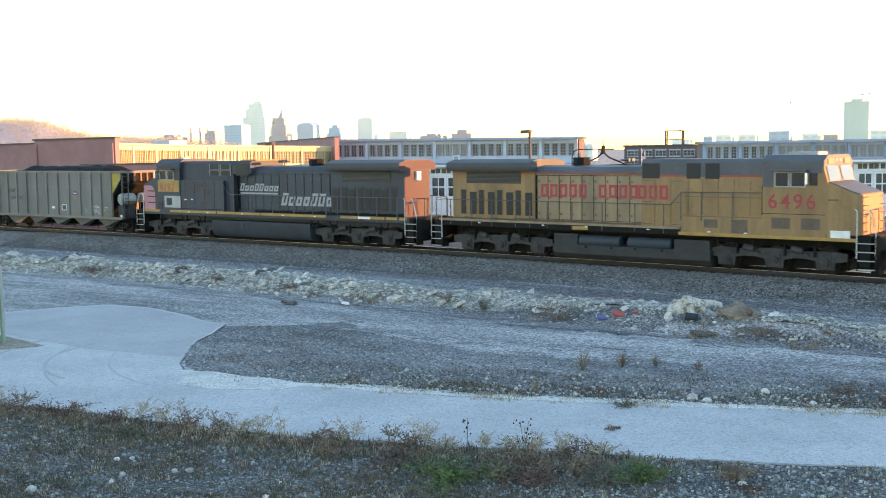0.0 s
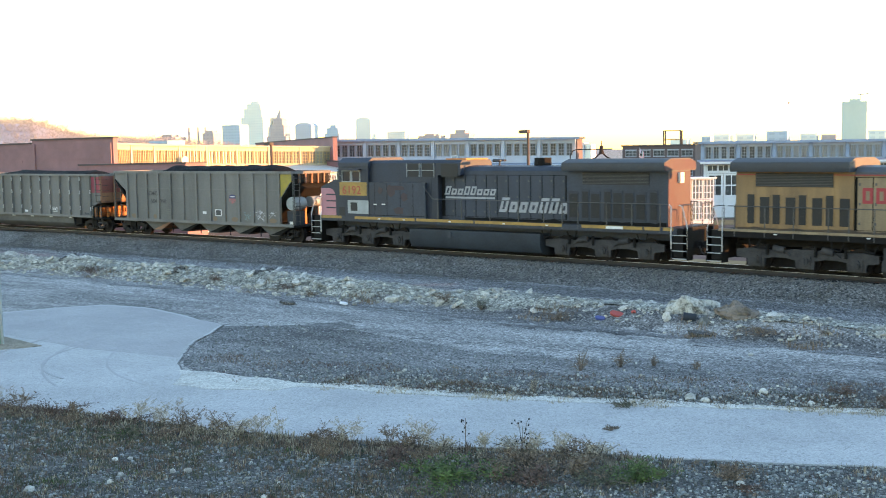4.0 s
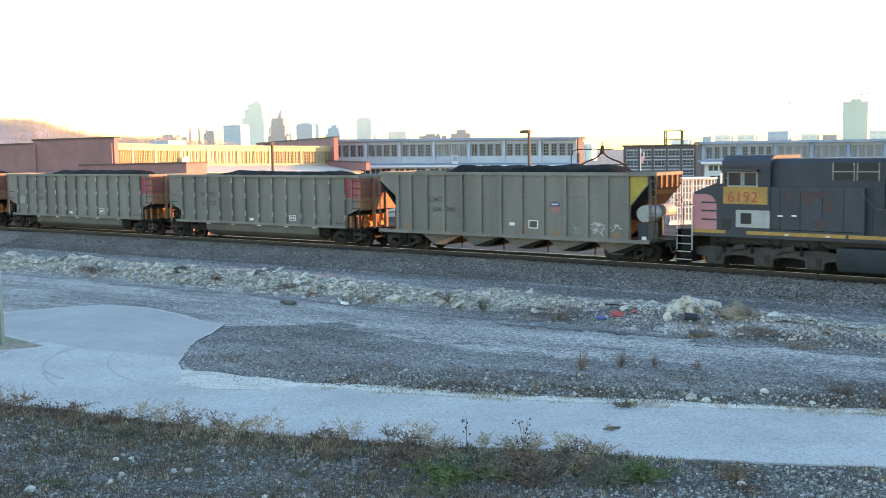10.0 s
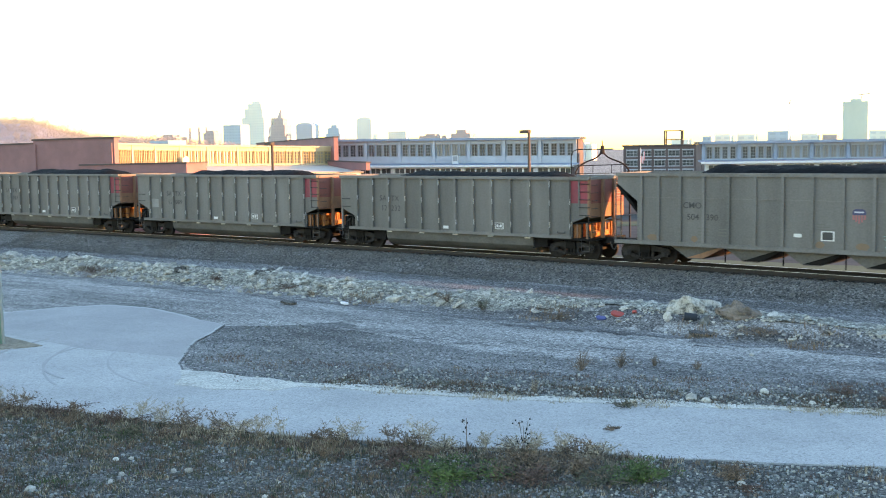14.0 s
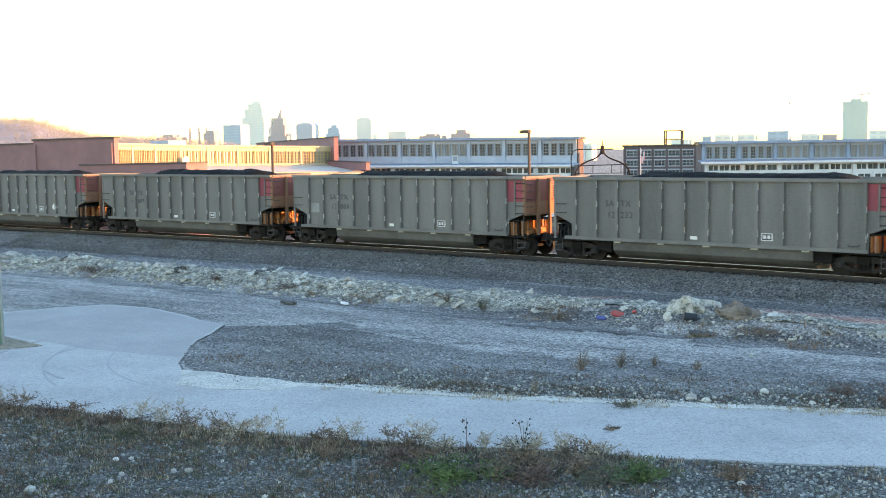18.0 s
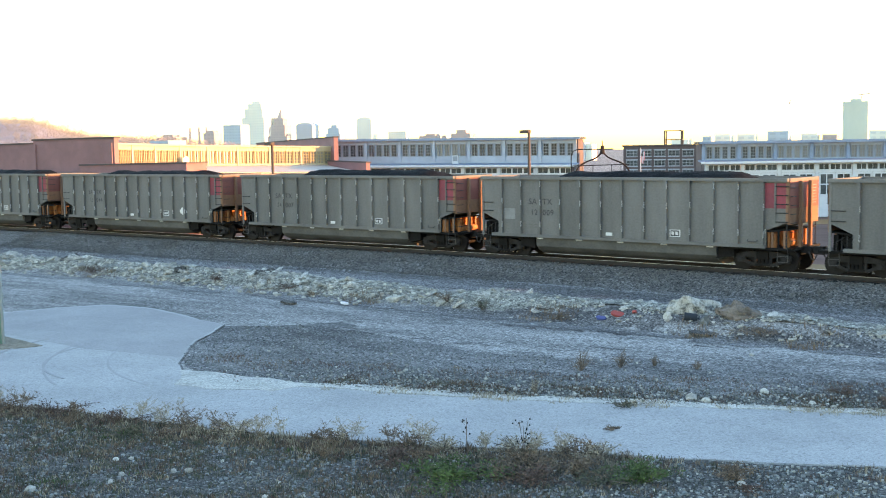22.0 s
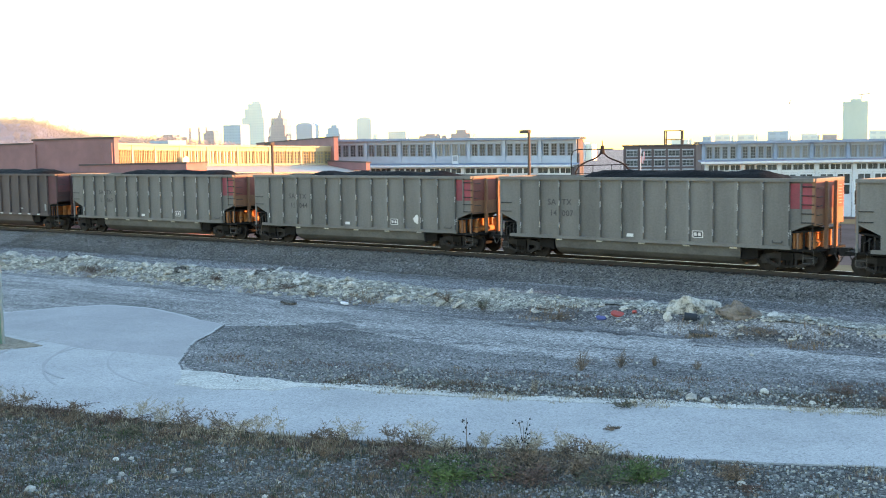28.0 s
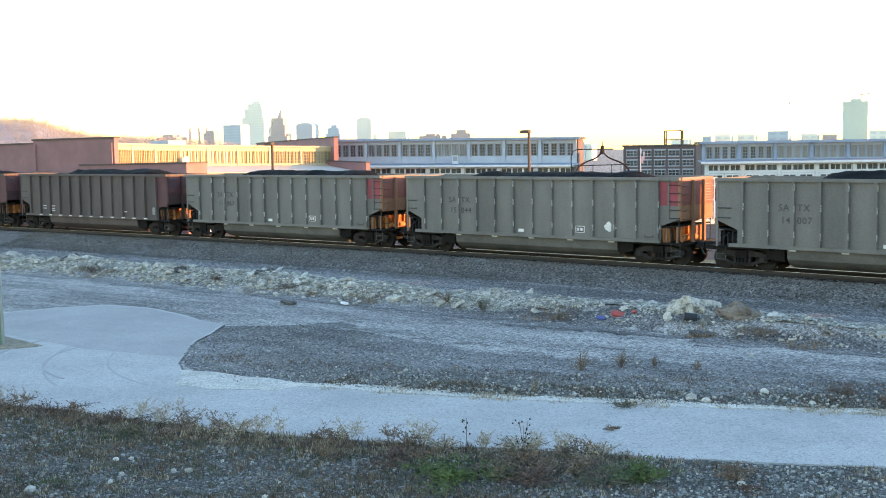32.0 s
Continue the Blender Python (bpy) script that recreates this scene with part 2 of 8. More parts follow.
M_PANEG = mat("old_window_pane", (0.075, 0.087, 0.093), (0.027, 0.0315, 0.0341), 0.25, 0.9, 5, bump=0.05, vary=0.4, spec=0.35)
M_PANEW = mat("amber_window_pane", (0.21, 0.19, 0.15), (0.12, 0.108, 0.088), 0.35, 0.9, 5, bump=0.05, vary=0.3, spec=0.5)
M_FADED = mat("faded_grille_brown", (0.12, 0.085, 0.06), (0.07, 0.05, 0.038), 0.8, 3, 25, bump=0.1)
M_PANEB = mat("blinded_window_pane", (0.28, 0.27, 0.24), (0.17, 0.165, 0.15), 0.35, 0.9, 5, bump=0.05, vary=0.2, spec=0.6)
M_ROOF = mat("pale_roof_sheet", (0.56, 0.52, 0.45), (0.44, 0.41, 0.36), 0.7, 0.5, 8, bump=0.1)
M_ROOFD = mat("tar_roof", (0.085, 0.095, 0.115), (0.055, 0.062, 0.075), 0.85, 0.5, 8, bump=0.1, spec=0.1)
M_POLE = mat("brown_weathered_pole", (0.10, 0.078, 0.066), (0.06, 0.047, 0.04), 0.8, 3, 20)
M_IRON = mat("dark_iron_pipe", (0.035, 0.026, 0.024), (0.018, 0.014, 0.013), 0.7, 3, 20, spec=0.1)
M_GRASS = mat("far_grass", (0.10, 0.115, 0.055), (0.06, 0.07, 0.035), 0.95, 0.4, 8, bump=0.3)
M_YARD = mat("pale_yard", (0.13, 0.122, 0.115), (0.08, 0.076, 0.072), 0.95, 0.25, 6, bump=0.2, spec=0.0)
# skyline colours are paled, and their windows kept faint, to paint in haze
M_FARSTONE = mat("far_haze_paled_stone", (0.74, 0.74, 0.64), (0.64, 0.64, 0.56), 0.8, 0.02, 0.3, bump=0)
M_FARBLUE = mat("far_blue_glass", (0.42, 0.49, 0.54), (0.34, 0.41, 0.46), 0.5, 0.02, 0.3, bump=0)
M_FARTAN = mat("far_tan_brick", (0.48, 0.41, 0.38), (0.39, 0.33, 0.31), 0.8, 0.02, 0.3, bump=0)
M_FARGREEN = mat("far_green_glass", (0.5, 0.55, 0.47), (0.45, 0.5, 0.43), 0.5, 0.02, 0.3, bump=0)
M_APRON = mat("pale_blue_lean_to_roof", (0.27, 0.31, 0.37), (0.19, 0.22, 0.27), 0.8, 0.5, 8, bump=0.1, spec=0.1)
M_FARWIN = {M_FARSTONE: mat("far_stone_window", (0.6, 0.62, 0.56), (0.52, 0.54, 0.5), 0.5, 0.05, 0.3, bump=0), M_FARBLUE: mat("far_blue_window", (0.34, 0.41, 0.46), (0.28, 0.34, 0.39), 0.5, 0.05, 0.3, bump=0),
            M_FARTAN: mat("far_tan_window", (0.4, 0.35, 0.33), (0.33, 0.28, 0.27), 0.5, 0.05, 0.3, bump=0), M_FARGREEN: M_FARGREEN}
# hill and woods greyed and paled too, as painted haze
M_HILL = mat("haze_paled_leaf_litter_hill", (0.36, 0.345, 0.355), (0.3, 0.285, 0.295), 1.0, 0.02, 0.3, bump=0)
M_WOODS = mat("haze_paled_autumn_woods", (0.34, 0.322, 0.317), (0.258, 0.244, 0.242), 1.0, 0.03, 0.5, bump=0, island=0.08)
M_BARK = mat("grey_bark", (0.15, 0.12, 0.10), (0.09, 0.075, 0.06), 0.95, 0.3, 3, bump=0.2)
M_ENDRUST = mat("rusty_end_sheet", (0.3, 0.165, 0.1), (0.16, 0.09, 0.06), 0.8, 0.9, 16, bump=0.15, streak=0.6, spec=0.2)
M_REDEND = mat("rusted_red_end", (0.25, 0.09, 0.075), (0.15, 0.06, 0.05), 0.8, 0.9, 16, bump=0.12, streak=0.6, spec=0.2)
# oil-stained ballast with the shadow under the train painted in
M_BALLASTSHADE = mat("oily_shaded_ballast", (0.030, 0.027, 0.025), (0.012, 0.011, 0.0105), 0.95, 1.0, 14, bump=0.9, dist=0.04, grain=0.7, grain_scale=16, spec=0.15)
M_CHALKED = mat("worn_white_lettering", (0.3, 0.31, 0.32), (0.2, 0.21, 0.22), 0.7, 2.5, 25, bump=0.03)
M_NAVY = plain("faded_navy", (0.045, 0.05, 0.11), 0.7)
M_STRIPERED = plain("faded_stripe_red", (0.34, 0.11, 0.11), 0.7)
M_GREYBOX = mat("pale_grey_panel", (0.30, 0.32, 0.32), (0.20, 0.215, 0.215), 0.6, 2, 20, bump=0.05)
M_CRATE = plain("scrap_red", (0.34, 0.06, 0.05), 0.7)
M_SCRAPBLUE = plain("scrap_blue", (0.06, 0.08, 0.22), 0.6)
M_SCRAPWHITE = plain("scrap_white", (0.7, 0.7, 0.7), 0.7)
M_TAG = plain("chalk_scrawl", (0.46, 0.46, 0.47), 0.8)
M_TEAL = plain("teal_scrawl", (0.16, 0.28, 0.27), 0.8)
M_YPANEL = mat("dull_yellow_panel", (0.34, 0.26, 0.04), (0.22, 0.17, 0.04), 0.7, 2, 20)
M_PATCH = mat("rust_patch", (0.20, 0.135, 0.085), (0.15, 0.11, 0.075), 0.85, 3, 20)
M_FENCE = plain("galvanised_wire", (0.22, 0.25, 0.25), 0.5, 0.4)
M_SLAT = plain("green_fence_slat", (0.08, 0.22, 0.17), 0.6)
M_CLOTHRED = plain("flag_red", (0.62, 0.25, 0.26), 0.8)
M_CLOTHBLUE = plain("flag_blue", (0.30, 0.34, 0.50), 0.8)
M_LAMPLENS = plain("lamp_lens", (0.75, 0.72, 0.65), 0.3)

# ---- mesh helpers ----


def box(bm, x0, x1, y0, y1, z0, z1):
    v = [bm.verts.new(p) for p in ((x0, y0, z0), (x1, y0, z0), (x1, y1, z0), (x0, y1, z0), (x0, y0, z1), (x1, y0, z1), (x1, y1, z1), (x0, y1, z1))]
    for f in ((3, 2, 1, 0), (4, 5, 6, 7), (0, 1, 5, 4), (1, 2, 6, 5), (2, 3, 7, 6), (3, 0, 4, 7)):
        bm.faces.new([v[i] for i in f])
    return bm


def prism(bm, prof, axis, a0, a1):
    """A flat outline pushed along an axis: for "y" the outline is (x, z), for "x" (y, z), for "z" (x, y)."""
    def at(p, a):
        return (p[0], a, p[1]) if axis == "y" else (a, p[0], p[1]) if axis == "x" else (p[0], p[1], a)
    lo = [bm.verts.new(at(p, a0)) for p in prof]
    hi = [bm.verts.new(at(p, a1)) for p in prof]
    n = len(prof)
    bm.faces.new(lo)
    bm.faces.new(hi[::-1])
    for i in range(n):
        bm.faces.new((lo[i], hi[i], hi[(i + 1) % n], lo[(i + 1) % n]))
    return bm


def rod(bm, p, q, r, n=8, r2=None):
    p, q = Vector(p), Vector(q)
    w = (q - p).normalized()
    u = w.orthogonal().normalized()
    s = w.cross(u)
    r2 = r if r2 is None else r2
    a = [bm.verts.new(p + (u * math.cos(k * 2 * math.pi / n) + s * math.sin(k * 2 * math.pi / n)) * r) for k in range(n)]
    b = [bm.verts.new(q + (u * math.cos(k * 2 * math.pi / n) + s * math.sin(k * 2 * math.pi / n)) * r2) for k in range(n)]
    bm.faces.new(a[::-1])
    bm.faces.new(b)
    for k in range(n):
        bm.faces.new((a[k], a[(k + 1) % n], b[(k + 1) % n], b[k]))
    return bm


def pipe(bm, pts, r, n=6):
    for p, q in zip(pts, pts[1:]):
        rod(bm, p, q, r, n)
    return bm


def finish(name, bm, material, bevel=0.0, smooth=True):
    if bevel:
        es = [e for e in bm.edges if len(e.link_faces) == 2 and e.calc_face_angle(0) > 0.6]
        bmesh.ops.bevel(bm, geom=es, offset=bevel, segments=1, affect="EDGES", clamp_overlap=True)
    bmesh.ops.recalc_face_normals(bm, faces=bm.faces)
    me = bpy.data.meshes.new(name)
    bm.to_mesh(me)
    bm.free()
    me.materials.append(material)
    if smooth:
        me.polygons.foreach_set("use_smooth", [True] * len(me.polygons))
        me.set_sharp_from_angle(angle=radians(32))
    return me


def part(name, bm, material, parent, label="", bevel=0.0, m=None):
    """Links a bmesh as one mesh object under a thing or under a part."""
    ob = new(name, finish(name, bm, material, bevel))
    ob.parent = parent
    if m is not None:
        ob.matrix_basis = m
    if label:
        ob["label"] = label
    return ob


def thing(name, bm, material, label, category, group="", kind="", bevel=0.0):
    ob = new(name, finish(name, bm, material, bevel))
    return tagged(ob, label, category, group, kind)


def holder(name, label, category, m=None, group=""):
    ob = new(name)
    ob.empty_display_size = 0.2
    if m is not None:
        ob.matrix_basis = m
    return tagged(ob, label, category, group)


def B():
    return bmesh.new()


def raw(name, verts, faces, material, smooth=False):
    me = bpy.data.meshes.new(name)
    me.from_pydata(verts, [], faces)
    me.materials.append(material)
    if smooth:
        me.polygons.foreach_set("use_smooth", [True] * len(me.polygons))
    me.update()
    return me


# all lettering is turned into meshes at once
WORDS = {}


def words_ready(specs):
    made = {}
    for key, (body, size, space) in specs.items():
        cu = bpy.data.curves.new("lettering", "FONT")
        cu.body, cu.size, cu.extrude, cu.space_character, cu.resolution_u, cu.offset = body, size, 0.004, space, 3, size * 0.002
        made[key] = new("lettering", cu)
    bpy.context.view_layer.update()
    dg = bpy.context.evaluated_depsgraph_get()
    for key, ob in made.items():
        WORDS[key] = bpy.data.meshes.new_from_object(ob.evaluated_get(dg))
    for ob in made.values():
        cu = ob.data
        bpy.data.objects.remove(ob)
        bpy.data.curves.remove(cu)


def lettering(key, material, parent, x, y, z, back=False, label=""):
    me = WORDS[key].copy()
    me.materials.clear()
    me.materials.append(material)
    ob = new("lettering", me)
    ob.parent = parent
    ob.matrix_basis = pose(x, y, z, 90, 0, 180 if back else 0)
    if label:
        ob["label"] = label
    return ob


NUMBERS = (("12", "232"), ("12", "009"), ("14", "007"), ("15", "044"), ("17", "067"))
words_ready(dict([(n, (n, 0.38, 1.12)) for pair in NUMBERS for n in pair] + [("SA", ("SA", 0.38, 1.1)), ("TX", ("TX", 0.38, 1.1)), ("cmo", ("CMO", 0.36, 1.0)),
            ("504", ("504", 0.36, 1.0)), ("390", ("390", 0.36, 1.0)), ("6496", ("6496", 0.84, 1.22)), ("6192", ("6192", 0.62, 1.05))]))

# ---- ground ----
def lerp_line(pts, x):
    for (x0, y0), (x1, y1) in zip(pts, pts[1:]):
        if x <= x1 or (x1, y1) == pts[-1]:
            return y0 + (y1 - y0) * (x - x0) / (x1 - x0)


# the track bends gently towards the viewer and falls a little on the way
def track_y(x):
    """Centre line of the track: a gentle bend, straight beyond both its ends."""
    if x > 25:
        return track_y(25) - 0.2447 * (x - 25)
    if x < -80:
        return track_y(-80) - 0.0265 * (x + 80)
    u = (min(x, -5) + 35) / 30
    y = -0.211 - 1.4498 * u - 0.8255 * u * u - 0.288 * u ** 3
    return y if x <= -5 else y - 0.1322 * (x + 5) - 0.00188 * (x + 5) ** 2


def track_z(x):
    """Height of the rail head."""
    return 0.02 - 0.00295 * (max(-90, min(60, x)) + 35)


LINE = [(-35.0, 0.0)]          # x and the way along the track
for step in (0.5, -0.5):
    x, d = LINE[0] if step > 0 else (-35.0, 0.0)
    while -220 < x < 200:
        d += math.copysign(math.hypot(step, track_y(x + step) - track_y(x)), step)
        x += step
        LINE.append((x, d))
LINE = sorted(set(LINE))


def track_at(d):
    """The rail head's place, d metres along the track."""
    lo_, hi_ = 0, len(LINE) - 1
    while hi_ - lo_ > 1:
        mid_ = (lo_ + hi_) // 2
        if LINE[mid_][1] <= d:
            lo_ = mid_
        else:
            hi_ = mid_
    (x0, d0), (x1, d1) = LINE[lo_], LINE[hi_]
    x = x0 + (x1 - x0) * (d - d0) / (d1 - d0)
    return Vector((x, track_y(x), track_z(x)))


FOOT = ((-75, -13.0), (-51, -13.1), (-44, -12.6), (-35, -13.1), (-28, -13.7), (-18, -14.2), (-11, -15.0), (0, -15.2))
Z0, ZFAR = -0.8, -1.5


def smooth(a, b, v):
    t = min(1, max(0, (v - a) / (b - a)))
    return t * t * (3 - 2 * t)


def bank(x, y):
    """Height of the rubble bank over the dirt."""
    f = lerp_line(FOOT, x)
    w = 1 + 0.25 * noise.noise((x * 0.35, y * 0.35, 3))
    h = 0.62 * (0.75 + 0.5 * noise.noise((x * 0.22, 0, 7)))
    return h * smooth(f - 0.1, f + 1.7 * w, y) * (1 - smooth(f + 2.4, f + 4.4, y))


def ground_z(x, y):
    v = y - track_y(x)
    if -2.0 <= v <= 2.0:
        return -0.62
    if v > 2.0:
        base = Z0 + (ZFAR - Z0) * smooth(4.5, 9, y)
        return max(base, -0.55 - (v - 2.0) * 0.4) - 0.06
    base = Z0 - 0.012 * abs(noise.noise((x * 0.3, y * 0.3, 0))) - 0.008 * abs(noise.noise((x * 1.5, y * 1.5, 5)))
    return max(base + bank(x, y), -0.50 - (-v - 2.0) * 0.25 - 0.05)


xs = [-4000, -2000, -1000, -500, -250, -150, -130, -110, -100, -90] + [-80 + 0.36 * i for i in range(231)] + [4, 8, 15, 22, 30, 45, 60, 80, 100, 120, 150, 300, 800, 2000, 4000]
ys = [-400, -150, -80, -60, -50] + [-45 + 0.3 * i for i in range(146)] + [-1.2, 0, 1.2, 2, 2.6, 3.3, 4.2, 5, 6, 7, 8, 9, 11, 14, 20, 30, 45, 60, 80, 120, 200, 400, 900, 2000, 4000]
gv = [(x, y, ground_z(x, y)) for y in ys for x in xs]
nx = len(xs)
gf = [(j * nx + i, j * nx + i + 1, (j + 1) * nx + i + 1, (j + 1) * nx + i) for j in range(len(ys) - 1) for i in range(nx - 1)]
ground = new("ground", raw("ground", gv, gf, M_DIRT, True))
tagged(ground, "bare grey dirt and gravel lot beside the railway", "ground", kind="structure")


def patch(name, pts, z, material, label, category, thick=0.06, rough_edge=0.12, step=0.5, kind="structure"):
    """A thin sheet with a worn, uneven outline."""
    out = []
    n = len(pts)
    for i in range(n):
        p, q = Vector(pts[i]), Vector(pts[(i + 1) % n])
        k = max(1, int((q - p).length / step))
        for j in range(k):
            c = p.lerp(q, j / k)
            c += Vector((noise.noise((c.x * 0.9, c.y * 0.9, 1)), noise.noise((c.x * 0.9, c.y * 0.9, 9)))) * rough_edge
            c += Vector((noise.noise((c.x * 4, c.y * 4, 1)), noise.noise((c.x * 4, c.y * 4, 9)))) * rough_edge * 0.4
            out.append((c.x, c.y))
    bm = B()
    prism(bm, out, "z", z - thick, z)
    bmesh.ops.triangulate(bm, faces=[f for f in bm.faces if len(f.verts) > 4])
    ob = new(name, finish(name, bm, material, smooth=False))
    return tagged(ob, label, category, kind=kind)


PATH_TOP = [(-21.3, -27.5), (-19.4, -26.8), (-17.4, -26.2), (-14.9, -25.6), (-12.8, -24.9), (-10.4, -24.0), (-8.1, -23.1), (-5.8, -22.3), (-2.0, -21.0), (4, -19.4), (14, -17)]
PATH_BOT = [(-40, -35.5), (-30, -33.2), (-24.8, -32.1), (-21.6, -31.2), (-19.4, -31.0), (-17.1, -30.6), (-15.0, -30.1), (-12.4, -29.3), (-10.2, -28.4), (-8.2, -27.7), (-6.3, -26.9), (-4.8, -26.3), (-1.5, -25.0), (5, -23), (14, -20.5)]
TIP = [(-27.7, -20.4), (-26.9, -21.6), (-26.1, -23.1), (-25.2, -24.3), (-24.3, -25.3), (-23.7, -26.0), (-22.6, -26.8)]
apron = [(-44, -30.5), (-40, -27.0), (-38.6, -24.6), (-37.3, -22.2), (-36.7, -20.5), (-35.6, -18.9), (-33.5, -18.7), (-31.4, -19.2)] + TIP
patch("pavement", apron + PATH_TOP + PATH_BOT[::-1], Z0 + 0.03, M_PAVE, "pale grey worn asphalt path and apron with tyre marks", "path", rough_edge=0.10)
patch("apron_pavement", [(-38.0, -24.3), (-37.0, -22.0), (-36.4, -20.5), (-35.4, -19.1), (-33.5, -18.9), (-31.4, -19.4)] + [(x - 0.15, y + 0.02) for x, y in TIP[:5]] + [(-25.43, -25.44), (-26.61, -25.60), (-28.08, -25.79), (-33.5, -25.3), (-36, -24.9)], Z0 + 0.034, M_PAVE2, "darker worn asphalt apron joining the pale path", "path", rough_edge=0.05)
# thin dark strip that paints the shadow line at the pavement's rim
patch("pavement_crack", [(x - 0.01, y - 0.01) for x, y in TIP] + [(x + 0.035, y + 0.015) for x, y in TIP[::-1]], Z0 + 0.034, M_BED, "dark strip painted as a shadow line along the pavement's rim", "pavement edge", rough_edge=0.03, step=0.25)
DIRT_WEDGE = [(-36, -25.2), (-33.9, -25.6), (-32.5, -25.7), (-31.0, -25.9), (-29.6, -26.15), (-29.8, -26.7), (-30.3, -27.4), (-32, -28.4), (-37, -29)]
patch("dirt_wedge", DIRT_WEDGE, Z0 + 0.05, M_TAN, "small bare dirt wedge inside the pale pavement", "ground", rough_edge=0.08)
BED_TOP_ROW = [(-28.1, -20.7), (-26.7, -19.4), (-23.8, -18.9), (-21.7, -19.3), (-19.6, -19.9), (-17.8, -20.3), (-16.1, -20.0), (-14.0, -19.5), (-11.8, -19.3), (-9.9, -18.8), (-8.3, -18.5), (-6.7, -18.4), (-2, -18.4), (6, -17)]
BED_TOP = []
for k in range(62):
    x = -25.6 + 0.5 * k
    BED_TOP.append((x, lerp_line(BED_TOP_ROW, x) + 0.5 * noise.noise((x * 0.6, 0, 71)) + 0.25 * noise.noise((x * 1.7, 0, 72))))
patch("gravel_bed", [(x + 0.2, y - 0.05) for x, y in TIP[::-1]][1:] + BED_TOP + [(8, -18.4), (4, -19.0), (-2, -20.6)] + [(x, y + 0.32) for x, y in PATH_TOP[:8][::-1]],
      Z0 + 0.006, M_BED, "dark crushed gravel bed edged by the pale path", "gravel", rough_edge=0.22)
front_band = [(x, y + 0.40) for x, y in PATH_TOP[2:9]] + [(x, y + 1.75 + 0.45 * math.sin(x * 1.3) + 0.3 * math.sin(x * 3.1)) for x, y in PATH_TOP[2:9][::-1]]
patch("gravel_bed", front_band, Z0 + 0.012, M_SOIL, "dark weedy soil along the front of the gravel bed", "gravel", rough_edge=0.5, step=0.35)
verge = [(x, y + 0.06 + 0.05 * math.sin(x * 2)) for x, y in PATH_TOP[:9]] + [(x, y + 0.55 + 0.16 * math.sin(x * 1.7)) for x, y in PATH_TOP[:9][::-1]]
patch("path_edge", verge, Z0 + 0.036, M_EDGING, "broken pale limestone edging along the path", "edging", rough_edge=0.2)
patch("path_edge", [(-22.9, -26.6), (-21.9, -26.3), (-20.0, -26.2), (-18.6, -26.4), (-18.8, -27.3), (-20.3, -27.9), (-21.6, -27.9)], Z0 + 0.042, M_EDGING,
      "pale limestone grit spilled at the path's corner", "edging", rough_edge=0.2)
WEED_EDGE = [(x, y - 0.05) for x, y in PATH_BOT]
patch("weed_bed", [(-60, -40)] + WEED_EDGE + [(20, -22), (20, -46), (-60, -60)], Z0 + 0.012, M_SOIL, "dark weedy soil with scattered stones below the path", "ground", rough_edge=0.18)
patch("access_road", [(-90, -5.2), (-60, -5.0), (-40, -4.8), (-20, -5.0), (12, -5.2), (12, -9.6), (-11, -9.6), (-25, -8.3), (-40, -7.6), (-60, -7.4), (-90, -7.6)], Z0 + 0.02, M_ROADDIRT,
      "grey dirt service road beside the ballast", "road", rough_edge=0.3)

# faint tyre arcs on the apron
for k_, (cx, cy, r, a0, a1) in enumerate(((-21.2, -21.5, 7.0, 190, 262), (-21.2, -21.5, 8.7, 194, 250), (-24.1, -24.6, 4.5, 188, 262), (-24.6, -24.2, 6.1, 190, 250))):
    bm = B()
    pts = [(cx + r * math.cos(radians(a0 + (a1 - a0) * k / 24)), cy + r * math.sin(radians(a0 + (a1 - a0) * k / 24))) for k in range(25)]
    inn = [(cx + (r - 0.06) * math.cos(radians(a0 + (a1 - a0) * k / 24)), cy + (r - 0.06) * math.sin(radians(a0 + (a1 - a0) * k / 24))) for k in range(25)]
    for k in range(24):
        prism(bm, [pts[k], pts[k + 1], inn[k + 1], inn[k]], "z", Z0 + 0.026, Z0 + 0.037 + 0.003 * k_)
    ob = new("tyre_mark", finish("tyre_mark", bm, M_TYRE, smooth=False))
    tagged(ob, "faint dark tyre mark curving over the pavement", "tyre mark", kind="structure")

# the far yard behind the track
patch("yard", [(-160, 8.5), (-60, 9.5), (60, 9.5), (80, 100), (-40, 110), (-140, 60)], ZFAR + 0.02, M_YARD, "pale concrete yard before the factory", "yard", rough_edge=0.3, step=4)
patch("grass_strip", [(-62, 10.2), (-30, 10.4), (20, 10.8), (20, 14.6), (-30, 14.2), (-62, 13.6)], ZFAR + 0.05, M_GRASS, "thin autumn grass strip behind the track", "grass", rough_edge=0.5, step=1)
patch("grass_strip", [(-56, 33), (-38, 46.5), (-12, 60), (-8, 56), (-36, 41), (-55, 28)], ZFAR + 0.05, M_GRASS, "thin autumn grass strip before the factory doors", "grass", rough_edge=0.5, step=1)

# ---- track ----
bedp = [(-4.3, -0.92), (-2.15, -0.24), (-1.9, -0.19), (1.9, -0.19), (2.15, -0.24), (4.0, -0.95)]
bm = B()
seg = [-200 + 1.0 * i for i in range(361)]
rowsv = []
for x in seg:
    r = []
    for k in range(25):
        y = -4.5 + 8.8 * k / 24
        z = lerp_line(bedp, max(-4.3, min(4.0, y)))
        z += 0.035 * noise.noise((x * 1.3, y * 1.3, 2)) + 0.02 * noise.noise((x * 5, y * 5, 2))
        r.append(bm.verts.new((x, y + track_y(x) + 0.12 * noise.noise((x * 0.6, y, 4)), z + track_z(x))))
    rowsv.append(r)
